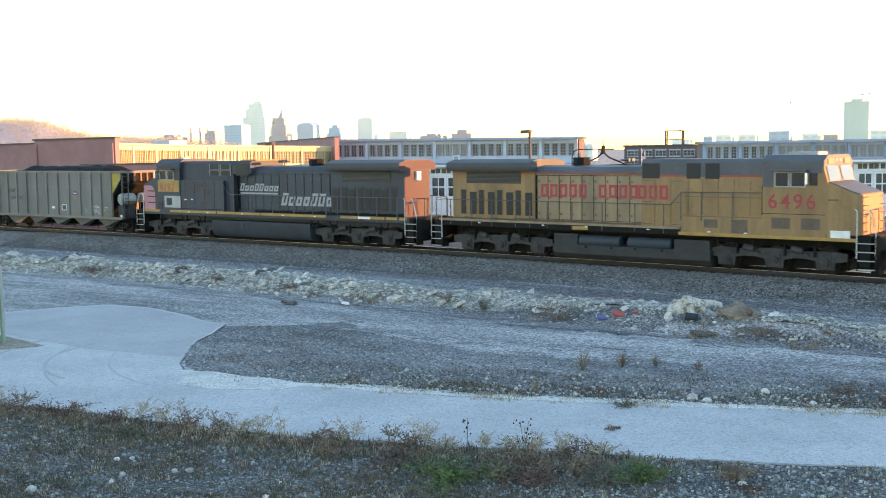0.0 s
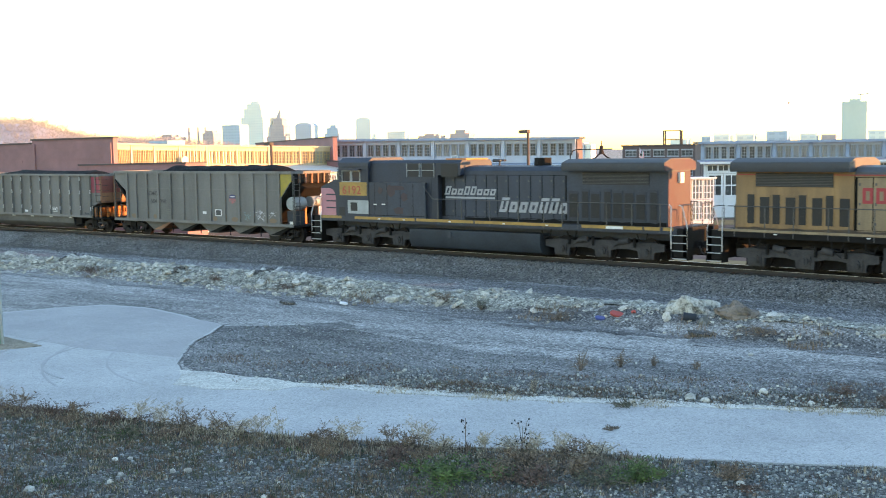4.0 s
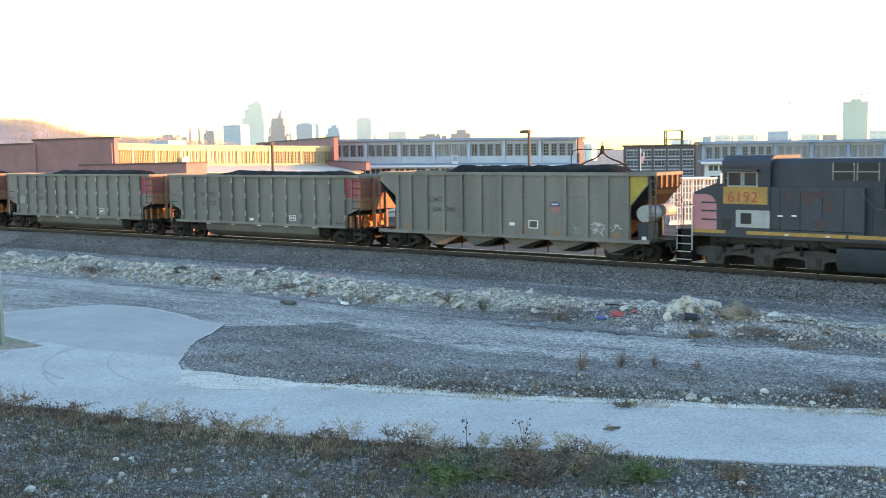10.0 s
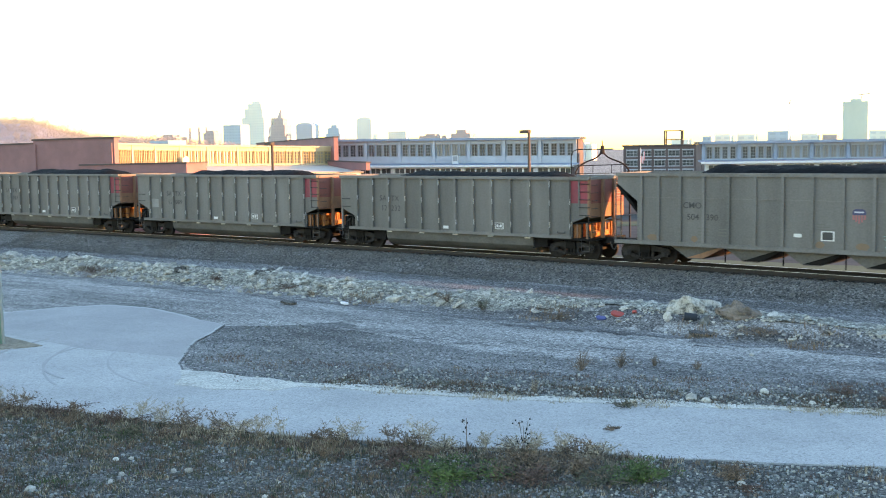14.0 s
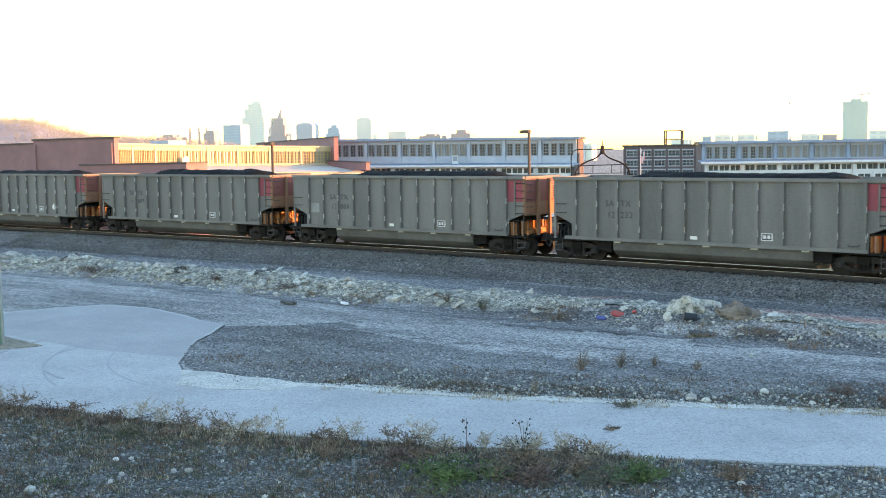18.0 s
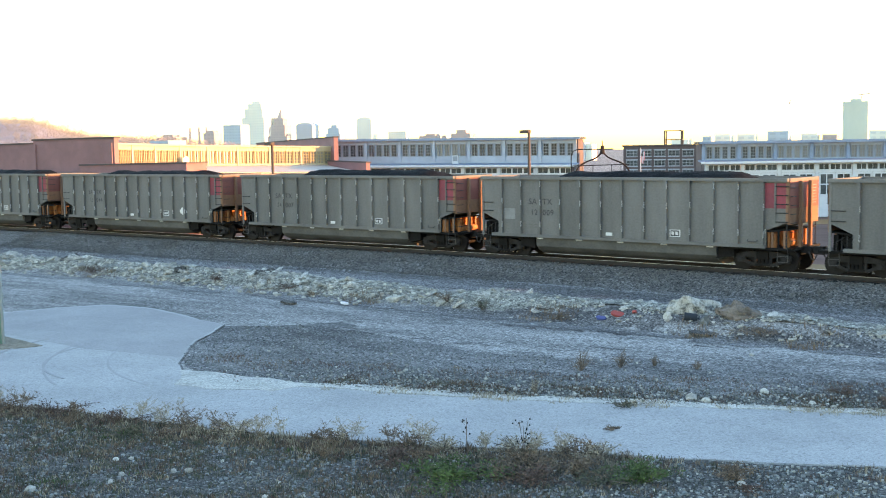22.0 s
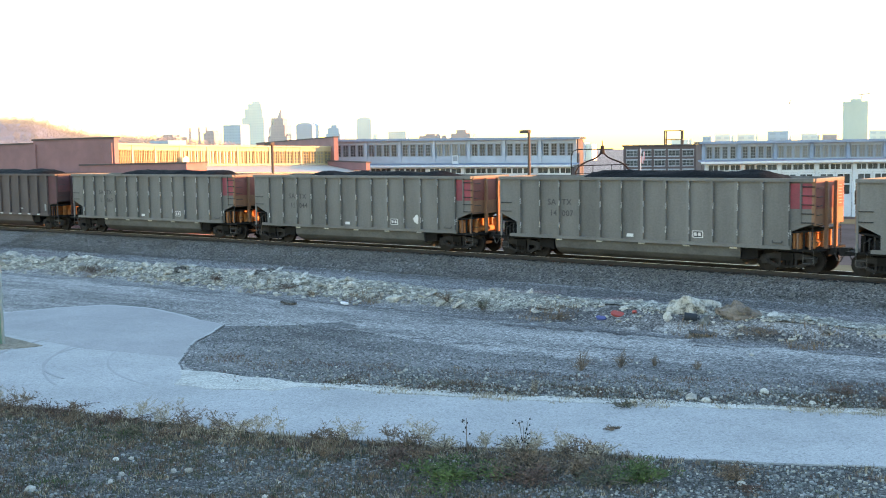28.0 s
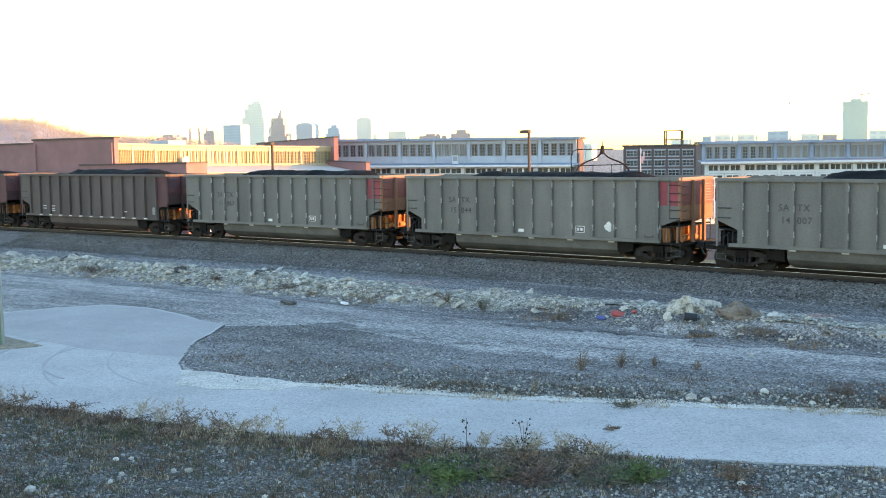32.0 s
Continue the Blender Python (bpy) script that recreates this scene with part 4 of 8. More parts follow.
        freight_truck(car, e * 6.2)
        ladder(car, "ladder", e * 7.40, -1.45, 1.2, 3.6, 8, "y", 0.42, M_HANDRAIL)
        bm = B()
        pipe(bm, [(e * 7.5, -1.45, 1.0), (e * 7.5, -1.45, 2.05), (e * 7.5, 1.45, 2.05), (e * 7.5, 1.45, 1.0)], 0.02)
        part("end_railing", bm, M_HANDRAIL, car)
    # brake reservoir bay at the leading end
    bm = B()
    rod(bm, (7.05, -1.25, 2.18), (7.05, -0.45, 2.18), 0.37, 20)
    for y in (-1.27, -0.43):
        rod(bm, (7.05, y - 0.02, 2.18), (7.05, y + 0.02, 2.18), 0.36, 20)
    part("air_reservoir", bm, M_GREYBOX, car, "pale round air reservoir", 0.01)
    bm = B()
    rod(bm, (7.05, 0.15, 2.25), (7.05, 1.1, 2.25), 0.30, 18)
    part("air_reservoir", bm, M_GREYBOX, car, "small pale air reservoir", 0.01)
    bm = B()
    box(bm, 6.75, 7.3, -1.3, -0.5, 0.98, 1.78)
    part("valve_cabinet", bm, M_TANKG, car, "grey brake valve cabinet", 0.02)
    bm = B()
    box(bm, 6.95, 7.15, -1.32, -1.30, 1.05, 1.2)
    part("small_placard", bm, M_WHITE, car)
    bm = B()
    for k in range(12):
        a = k * math.pi / 6
        rod(bm, (7.6, 0.85 + 0.28 * math.cos(a), 2.7 + 0.28 * math.sin(a)), (7.6, 0.85 + 0.28 * math.cos(a + 0.53), 2.7 + 0.28 * math.sin(a + 0.53)), 0.016, 5)
    rod(bm, (7.4, 0.85, 2.7), (7.62, 0.85, 2.7), 0.03, 6)
    part("brake_wheel", bm, M_HANDRAIL, car)
    bm = B()
    box(bm, 6.50, 7.30, -1.520, -1.512, 3.38, 3.80)
    prism(bm, [(6.50, 3.38), (7.20, 3.38), (6.53, 2.56), (6.50, 2.56)], "y", -1.520, -1.512)
    part("yellow_panel", bm, M_YPANEL, car, "dull yellow end panel")
    # discharge chutes
    for k in range(5):
        x = -4.9 + k * 2.4
        bm = B()
        prism(bm, [(x - 0.2, 0.98), (x + 2.5, 0.98), (x + 1.35, 0.36), (x + 0.75, 0.36)], "y", -1.25, 1.25)
        chute = part("discharge_chute", bm, M_BELLY, car, "tapered discharge chute", 0.02)
        bm = B()
        prism(bm, [(x + 0.72, 0.40), (x + 1.42, 0.40), (x + 2.3, 0.86), (x + 2.3, 0.95)], "y", -1.28, 1.28)
        part("chute_door", bm, M_ENDRUST if k < 1 else M_UNDER, chute, "hinged chute door", 0.01)
        bm = B()
        rod(bm, (x + 2.35, -1.2, 0.96), (x + 2.35, -1.2, 0.28), 0.03, 6)
        part("door_lever", bm, M_UNDER, chute)
    lettering("cmo", M_BLACKMARK, car, -4.26, -1.525, 2.50)
    lettering("504", M_BLACKMARK, car, -4.08, -1.525, 2.02)
    lettering("390", M_BLACKMARK, car, -3.25, -1.525, 2.02)
    for x0, x1, z, h in [(-3.6 + j * 0.9, -3.1 + j * 0.9, 1.38 + k * 0.13, 0.05) for k in range(3) for j in range(2)] + [(1.25, 1.95 - k * 0.2, 1.79 + k * 0.1, 0.04) for k in range(3)] + [(3.6, 4.3 - k * 0.2, 3.45 + k * 0.1, 0.03) for k in range(3)]:
        bm = B()
        box(bm, x0, x1, -1.516, -1.511, z, z + h)
        part("stencil_line", bm, M_DARKMARK, car, "faint stencilled line")
    bm = B()
    box(bm, 1.42, 1.92, -1.522, -1.511, 1.38, 1.76)
    plate = part("data_plate", bm, M_WHITE, car, "white framed data plate")
    bm = B()
    box(bm, 1.47, 1.87, -1.527, -1.522, 1.42, 1.72)
    part("plate_face", bm, M_BLACKMARK, plate)
    bm = B()
    box(bm, 0.38, 0.68, -1.522, -1.511, 1.48, 1.62)
    part("small_placard", bm, M_WHITE, car)
    bm = B()
    prism(bm, [(2.60, 2.60), (2.56, 2.50), (2.56, 2.42), (3.06, 2.42), (3.06, 2.50), (3.02, 2.60), (2.93, 2.64), (2.69, 2.64)], "y", -1.520, -1.511)
    em = part("emblem", bm, M_NAVY, car, "small shield emblem with a blue head and red stripes")
    bm = B()
    for k in range(5):
        box(bm, 2.57 + k * 0.105, 2.625 + k * 0.105, -1.520, -1.511, 2.10 + (0.14, 0.05, 0.0, 0.05, 0.14)[k], 2.41)
    part("emblem_stripes", bm, M_STRIPERED, em)
    bm = B()
    box(bm, 2.64, 2.98, -1.524, -1.520, 2.49, 2.55)
    part("emblem_bar", bm, M_TAG, em)
    rng = random.Random(5)
    for x, mt, n in ((4.72, M_TAG, 34), (5.62, M_TAG, 16), (3.7, M_TEAL, 14)):
        bm = B()
        for k in range(n):
            a = Vector((x + rng.uniform(0.0, 0.5), 0, 1.28 + rng.uniform(0, 0.42)))
            b = a + Vector((rng.uniform(-0.16, 0.16), 0, rng.uniform(-0.15, 0.15)))
            d = (b - a).normalized() * 0.011
            o = Vector((-d.z, 0, d.x))
            y = -1.513 - 0.0004 * k
            bm.faces.new([bm.verts.new((p.x, y, p.z)) for p in (a - o, b - o, b + o, a + o)])
        part("chalk_scrawl", bm, mt, car, "faded scrawl")
    for x, z, w in ((-5.9, 1.1, 0.55), (-3.9, 1.1, 0.3), (1.2, 1.1, 0.35), (2.7, 1.1, 0.5), (5.6, 1.1, 0.55)):
        bm = B()
        pts = [(x + w * 0.5 + w * 0.5 * math.cos(a) * (1 + 0.25 * noise.noise((a * 2, x, 0))), z + 0.12 + 0.13 * math.sin(a) * (1 + 0.3 * noise.noise((a * 2, x, 4)))) for a in [k * math.pi / 6 for k in range(12)]]
        prism(bm, pts, "y", -1.516, -1.511)
        part("rust_patch", bm, M_PATCH, car, "orange rust patch")
    return car


# ---- locomotives: front towards local +x ----
def loco_truck(car, x):
    prof = [(-2.9, 0.86), (-2.9, 0.56), (-2.44, 0.50), (-2.40, 0.20), (-1.70, 0.20), (-1.66, 0.54), (-1.3, 0.60), (-0.8, 0.60), (-0.40, 0.52), (-0.36, 0.20),
            (0.36, 0.20), (0.40, 0.52), (0.8, 0.60), (1.3, 0.60), (1.66, 0.54), (1.70, 0.20), (2.40, 0.20), (2.44, 0.50), (2.9, 0.56), (2.9, 0.86), (2.3, 0.94), (1.0, 0.88), (0.5, 0.96), (-0.5, 0.96), (-1.0, 0.88), (-2.3, 0.94)]
    bm = B()
    box(bm, -1.2, 1.2, -0.9, 0.9, 0.62, 0.95)
    box(bm, -2.75, 2.75, -0.62, 0.62, 0.16, 0.61)
    truck = part("truck", bm, M_UNDER, car, "three-axle truck caked in grey-brown grime", 0.02)
    truck.location = (x, 0, 0)
    for s in (-1, 1):
        bm = B()
        prism(bm, prof, "y", *sorted((s * 1.02, s * 1.16)))
        part("side_frame", bm, M_LTRUCK, truck, "", 0.02)
        for ax in (-2.05, 0.0, 2.05):
            bm = B()
            rod(bm, (ax, s * 1.10, 0.50), (ax, s * 1.28, 0.50), 0.17, 14)
            rod(bm, (ax, s * 1.28, 0.50), (ax, s * 1.31, 0.50), 0.10, 10)
            box(bm, ax - 0.24, ax + 0.24, *sorted((s * 1.14, s * 1.20)), 0.24, 0.74)
            part("journal_box", bm, M_LTRUCK, truck, "", 0.02)
        for ax in (-1.0, 1.0):
            bm = B()
            rod(bm, (ax - 0.28, s * 1.20, 0.98), (ax + 0.18, s * 1.20, 0.90), 0.13, 10)
            rod(bm, (ax + 0.18, s * 1.20, 0.90), (ax + 0.42, s * 1.20, 0.72), 0.04, 6)
            part("brake_cylinder", bm, M_LTRUCK, truck)
        for ax in (-1.55, 0.45, 1.65):
            bm = B()
            rod(bm, (ax, s * 1.22, 0.70), (ax, s * 1.22, 1.12), 0.06, 8)
            part("damper", bm, M_UNDER, truck)
    for ax in (-2.05, 0.0, 2.05):
        wheelset(truck, ax, 0.533, 0.533)


def stair(car, x, s, n=4):
    bm = B()
    prism(bm, [(x - 0.37, s * 1.00), (x + 0.37, s * 1.00), (x + 0.37, s * 1.52), (x + 0.33, s * 1.52), (x + 0.33, s * 1.03), (x - 0.33, s * 1.03), (x - 0.33, s * 1.52), (x - 0.37, s * 1.52)], "z", 0.28, 1.60)
    st = part("stair", bm, M_UNDER, car, "dark stair with steel treads")
    for k in range(n):
        z = 0.32 + k * 0.33
        bm = B()
        box(bm, x - 0.32, x + 0.32, *sorted((s * (1.18 - 0.04 * k), s * 1.52)), z, z + 0.035)
        part("tread", bm, M_UNDER, st)
    return st


def tread_edges(car, x, s, n=4):
    for k in range(n):
        z = 0.32 + k * 0.33
        bm = B()
        box(bm, x - 0.32, x + 0.32, *sorted((s * 1.522, s * 1.535)), z, z + 0.04)
        part("tread_edge", bm, M_GREYBOX, car, "pale painted tread edge")


def block_letters(car, x0, w, z0, h, y, n, gaps, material, name, label, lean=0.0, way=1, tall=None, beyond=None):
    """A painted name as plain hollow blocks of the letters' size, no letter shapes."""
    pitch = w / n
    for k in range(n):
        if k in gaps:
            continue
        a = x0 + k * pitch
        b = a + pitch * 0.78
        hk = h if tall is None or k in tall else h * 0.72
        t = h * 0.21
        bm = B()
        yk = beyond[1] if beyond and a > beyond[0] else y
        y0, y1 = sorted((yk, yk + (0.006 if y > 0 else -0.006)))

        def ring(inset, yy):
            return [bm.verts.new((p + way * lean * (q - z0), yy, q)) for p, q in ((a + inset, z0 + inset), (b - inset, z0 + inset), (b - inset, z0 + hk - inset), (a + inset, z0 + hk - inset))]
        of, nf, ob_, nb = ring(0, y0), ring(t, y0), ring(0, y1), ring(t, y1)
        for i in range(4):
            j = (i + 1) % 4
            bm.faces.new((of[i], of[j], nf[j], nf[i]))
            bm.faces.new((ob_[i], ob_[j], nb[j], nb[i]))
            bm.faces.new((of[i], of[j], ob_[j], ob_[i]))
            bm.faces.new((nf[i], nf[j], nb[j], nb[i]))
        part(name, bm, material, car, label)


def locomotive(scheme):
    up = scheme == "yellow"
    body, body2 = (M_UPY, M_UPYL) if up else (M_SPG, M_SPG2)
    roof = M_UPG if up else M_SPG
    low, end_mat = (M_UPY, M_UPY) if up else (M_SPG2, M_SPRED)
    car = holder("locomotive", "dusty yellow and grey diesel locomotive with red lettering" if up else "sooty slate grey diesel locomotive with a bleached red nose and rear", "locomotive")
    vis = -1 if up else 1          # the side that is seen
    bm = B()
    box(bm, -10.35, 10.2, -1.485, 1.485, 1.36, 1.62)
    box(bm, -9.9, 9.8, -0.6, 0.6, 1.0, 1.36)
    sill = part("frame", bm, M_UNDER if up else M_SPG, car, "side sill with a yellow edge", 0.012)
    for s in (-1, 1):
        if up:
            bm = B()
            box(bm, -10.3, 2.75, *sorted((s * 1.40, s * 1.51)), 1.60, 1.70)
            part("deck_edge", bm, M_UPYL, sill, "dusty pale deck edge")
            bm = B()
            box(bm, -2.55, -1.75, *sorted((s * 1.487, s * 1.505)), 1.40, 1.56)
            part("sill_stripe", bm, M_STRIPE, sill, "dirty yellow sill stripe")
            bm = B()
            box(bm, 2.7, 10.15, *sorted((s * 1.500, s * 1.512)), 1.37, 1.50)
            part("sill_stripe", bm, M_STRIPE, sill, "dirty yellow sill stripe")
        else:
            for a, b in ((-10.2, -9.75), (-9.6, -8.9), (-8.8, -5.9), (-4.9, -0.2), (-0.1, 3.3), (3.4, 7.3), (8.2, 10.15)):
                bm = B()
                box(bm, a, b, *sorted((s * 1.487, s * 1.51)), 1.50, 1.64)
                part("sill_stripe", bm, M_STRIPE, sill, "broken yellow sill stripe")
    # fuel tank
    bm = B()
    if up:
        prism(bm, [(-1.42, 0.72), (-1.42, 0.32), (-1.22, 0.10), (1.22, 0.10), (1.42, 0.32), (1.42, 0.72), (1.0, 0.80), (-1.0, 0.80)], "x", -3.65, 4.1)
        prism(bm, [(-1.40, 0.70), (1.40, 0.70), (1.40, 1.20), (-1.40, 1.20)], "x", -3.6, -2.35)
        prism(bm, [(-1.40, 0.70), (1.40, 0.70), (1.40, 1.16), (-1.40, 1.16)], "x", 2.45, 4.05)
        tank = part("fuel_tank", bm, M_FUELTANK, car, "grimy dark fuel tank", 0.03)
        for s in (-1, 1):
            for x in (-2.25, 0.23):
                bm = B()
                rod(bm, (x, s * 1.20, 0.90), (x + 2.05, s * 1.20, 0.90), 0.27, 18)
                for e in (x - 0.03, x + 2.0):
                    rod(bm, (e, s * 1.20, 0.90), (e + 0.08, s * 1.20, 0.90), 0.22, 18)
                r = part("air_tank", bm, M_TANKG, car, "grey cylindrical air tank", 0.01)
                bm = B()
                for e in (x + 0.35, x + 1.65):
                    box(bm, e - 0.03, e + 0.03, *sorted((s * 1.1, s * 1.49)), 0.62, 0.66)
                    rod(bm, (e, s * 1.44, 0.60), (e, s * 1.44, 0.70), 0.04, 6)
                part("tank_strap", bm, M_UNDER, r)
    else:
        prism(bm, [(-1.48, 1.12), (-1.48, 0.52), (-1.30, 0.22), (-0.9, 0.10), (0.9, 0.10), (1.30, 0.22), (1.48, 0.52), (1.48, 1.12)], "x", -3.75, 3.75)
        part("fuel_tank", bm, M_TANKG, car, "long grey fuel tank", 0.03)
        for s in (-1, 1):
            bm = B()
            box(bm, 1.2, 1.4, *sorted((s * 1.48, s * 1.52)), 0.75, 1.02)
            part("fuel_gauge", bm, M_SPG, car)
    loco_truck(car, 6.75)
    loco_truck(car, -6.75)
    # radiator section
    bm = B()
    box(bm, -9.75, -4.9, -1.05, 1.05, 1.62, 4.06)
    rad = part("radiator_hood", bm, body if up else M_SPG2, car, "", 0.03)
    bm = B()
    prism(bm, [(-1.50, 4.02), (1.50, 4.02), (1.55, 4.20), (1.50, 4.40), (0.9, 4.56), (-0.9, 4.56), (-1.50, 4.40), (-1.55, 4.20)], "x", -9.8, -4.9)
    part("radiator_wing", bm, M_WINGD, car, "overhanging dark radiator wing", 0.03)
    bm = B()
    prism(bm, [(-1.46, 4.05), (1.46, 4.05), (1.51, 4.20), (1.46, 4.38), (0.9, 4.53), (-0.9, 4.53), (-1.46, 4.38), (-1.51, 4.20)], "x", -9.812, -9.8)
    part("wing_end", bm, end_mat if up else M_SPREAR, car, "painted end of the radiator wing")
    for s in (-1, 1):
        bm = B()
        box(bm, -8.9, -5.7, *sorted((s * 1.052, s * 1.075)), 3.42, 3.96)
        g = part("radiator_grille", bm, M_GRILLE, car, "black radiator intake grille")
        bm = B()
        for k in range(8):
            box(bm, -8.9, -5.7, *sorted((s * 1.075, s * 1.085)), 3.46 + k * 0.062, 3.475 + k * 0.062)
        part("grille_slats", bm, M_HANDRAIL, g)
        for k in range(8):
            x = -9.25 + k * 0.545
            if not up and k in (2, 3):
                x0, x1, z0, z1 = x, x + 0.40, 1.95, 3.05
            else:
                x0, x1, z0, z1 = x, x + (0.40 if k % 2 else 0.30), 1.92, (3.10 if k % 2 == 0 else 3.0)
            bm = B()
            box(bm, x0 - 0.05, x1 + 0.05, *sorted((s * 1.052, s * 1.066)), z0 - 0.12, z1 + 0.12)
            d = part("louver_door", bm, body, car)
            bm = B()
            box(bm, x0, x1, *sorted((s * 1.066, s * 1.074)), z0, z1)
            for j in range(9):
                box(bm, x0, x1, *sorted((s * 1.074, s * 1.084)), z0 + (z1 - z0) * (j + 0.3) / 9, z0 + (z1 - z0) * (j + 0.55) / 9)
            part("louver", bm, M_GRILLE, d, "dark louvered grille")
    # engine hood with doors
    hx = 0.75 if up else 2.1
    bm = B()
    prism(bm, [(-0.98, 1.62), (0.98, 1.62), (0.98, 4.0), (0.80, 4.18), (0.3, 4.24), (-0.3, 4.24), (-0.80, 4.18), (-0.98, 4.0)], "x", -4.9, hx)
    part("engine_hood", bm, M_UNDER, car, "dark hood frame behind the doors", 0.015)
    for s in (-1, 1):
        for z0, z1 in ((1.62, 1.78), (3.82, 3.93)):
            bm = B()
            box(bm, -4.88, hx - 0.01, *sorted((s * 0.982, s * 0.994)), z0, z1)
            part("hood_rail", bm, body2, car)
    bm = B()
    prism(bm, [(-0.995, 3.92), (-0.98, 3.92), (-0.82, 4.16), (-0.3, 4.225), (0.3, 4.225), (0.82, 4.16), (0.98, 3.92), (0.995, 3.92), (0.995, 4.02), (0.82, 4.20), (0.3, 4.262), (-0.3, 4.262), (-0.82, 4.20), (-0.995, 4.02)], "x", -4.88, hx - 0.01)
    part("hood_roof", bm, roof if up else M_SPG2, car, "rounded grey hood roof")
    for s in (-1, 1):
        for k in range(9 if up else 11):
            x = -4.78 + k * 0.61
            bm = B()
            box(bm, x, x + 0.565, *sorted((s * 0.982, s * 1.0)), 1.80, 3.80)
            d = part("hood_door", bm, body2, car, "", 0.006)
            bm = B()
            for z in (2.05, 2.8, 3.55):
                box(bm, x + 0.06, x + 0.12, *sorted((s * 1.0, s * 1.02)), z - 0.05, z + 0.05)
            part("latch", bm, M_HANDRAIL, d)
    bm = B()
    rod(bm, (-3.0, 0, 4.2), (-3.0, 0, 4.62), 0.42, 8, 0.40)
    part("exhaust_stack", bm, M_UNDER, car, "sooty exhaust stack", 0.01)
    bm = B()
    pipe(bm, [(-0.6, 0, 4.25), (-0.6, 0, 4.48)], 0.04)
    for y, w in ((-0.22, 0.45), (0.0, 0.55), (0.22, 0.4)):
        rod(bm, (-0.6 - w / 2, y, 4.5), (-0.6 + w / 2, y, 4.5), 0.035, 8, 0.08)
    part("air_horn", bm, M_HANDRAIL, car)
    # equipment hood behind the cab
    hw = 1.16 if up else 1.30
    bm = B()
    box(bm, hx, 6.36, -hw, hw, 1.62, 3.80)
    part("equipment_hood", bm, body if up else M_SPG, car, "", 0.02)
    bm = B()
    prism(bm, [(-hw - 0.004, 3.80), (hw + 0.004, 3.80), (hw + 0.004, 4.40), (hw - 0.14, 4.54), (-hw + 0.14, 4.54), (-hw - 0.004, 4.40)], "x", 0.75, 6.36)
    part("equipment_roof", bm, roof, car, "", 0.015)
    if not up:
        bm = B()
        box(bm, 0.70, 1.9, -0.9, 0.9, 4.545, 4.62)
        part("roof_hatch", bm, M_SUNRUST, car, "rusty roof hatch", 0.02)
    for s in (-1, 1):
        for x0, x1 in ((0.80, 1.62), (2.89, 3.51), (3.74, 4.36)) if up else ((0.9, 1.9), (2.3, 3.08), (3.2, 3.98)):
            bm = B()
            z0, z1 = 3.72, 4.36
            box(bm, x0, x1, *sorted((s * (hw + 0.006), s * (hw + 0.02))), z0, z1)
            v = part("blower_vent", bm, M_GRILLE, car, "black blower vent")
            if not up and x0 > 2:
                bm = B()
                for xx in (x0, x1):
                    box(bm, xx - 0.012, xx + 0.012, *sorted((s * (hw + 0.02), s * (hw + 0.05))), z0 - 0.02, z1 + 0.02)
                box(bm, x0, x1, *sorted((s * (hw + 0.02), s * (hw + 0.04))), 4.02, 4.05)
                part("vent_frame", bm, M_GREYBOX, v, "pale vent frame")
        if up:
            for a, b in ((0.8, 2.8), (4.45, 6.3)):
                bm = B()
                box(bm, a, b, *sorted((s * (hw + 0.004), s * (hw + 0.010))), 3.80, 3.87)
                part("red_line", bm, M_UPR, car, "thin red line under the roof")
            bm = B()
            box(bm, -9.7, 0.7, *sorted((s * 1.0, s * 1.062)), 3.885, 3.92)
            part("red_line", bm, M_UPR, car, "thin red line under the roof")
        for x in ((1.35, 2.1) if up else (2.5,)):
            bm = B()
            box(bm, x, x + 0.05, *sorted((s * hw, s * (hw + 0.02))), 1.7, 3.7)
            part("panel_joint", bm, body, car)
        # side cabinet below the cab's rear
        bm = B()
        if up:
            box(bm, 2.8, 6.36, *sorted((s * hw, s * 1.498)), 1.36, 2.16)
        else:
            box(bm, 2.75, 6.36, *sorted((s * hw, s * 1.47)), 1.40, 3.42)
        cab_box = part("side_cabinet", bm, low, car, "flush side cabinet" if up else "tall flush side cabinet with rust scabs", 0.02)
        if up:
            for x0, x1, z0, z1 in ((3.85, 4.45, 1.72, 2.06), (5.05, 5.75, 1.52, 2.08)):
                bm = B()
                box(bm, x0, x1, *sorted((s * 1.499, s * 1.507)), z0, z1)
                part("cabinet_louver", bm, M_FADED, cab_box, "dirty cabinet grille", 0.003)
        else:
            for j_, (x, z, w, h) in enumerate(((4.9, 3.0, 0.28, 0.5), (4.5, 3.15, 0.5, 0.2), (4.4, 2.0, 0.35, 0.3), (5.6, 3.0, 0.16, 0.3), (4.05, 2.7, 0.2, 0.35))):
                bm = B()
                pts = [(x + w * math.cos(a) * (1 + 0.5 * noise.noise((a * 2, x, z))), z + h * 0.6 * math.sin(a) * (1 + 0.5 * noise.noise((a * 2, z, 3)))) for a in [j * math.pi / 7 for j in range(14)]]
                prism(bm, pts, "y", *sorted((s * 1.471, s * (1.473 + 0.002 * j_))))
                part("rust_patch", bm, M_SPRUST, cab_box, "dark rust scab")
            bm = B()
            box(bm, 5.3, 5.5, *sorted((s * 1.471, s * 1.476)), 2.28, 2.33)
            box(bm, 5.85, 6.05, *sorted((s * 1.471, s * 1.476)), 2.26, 2.31)
            part("small_placard", bm, M_WHITE, cab_box)
    # cab
    cab_c = M_UPY if up else M_SPG
    bm = B()
    prism(bm, [(6.36, 1.38), (8.92, 1.38), (8.96, 3.62), (8.78, 4.34), (8.45, 4.46), (6.36, 4.46)], "y", -1.50, 1.50)
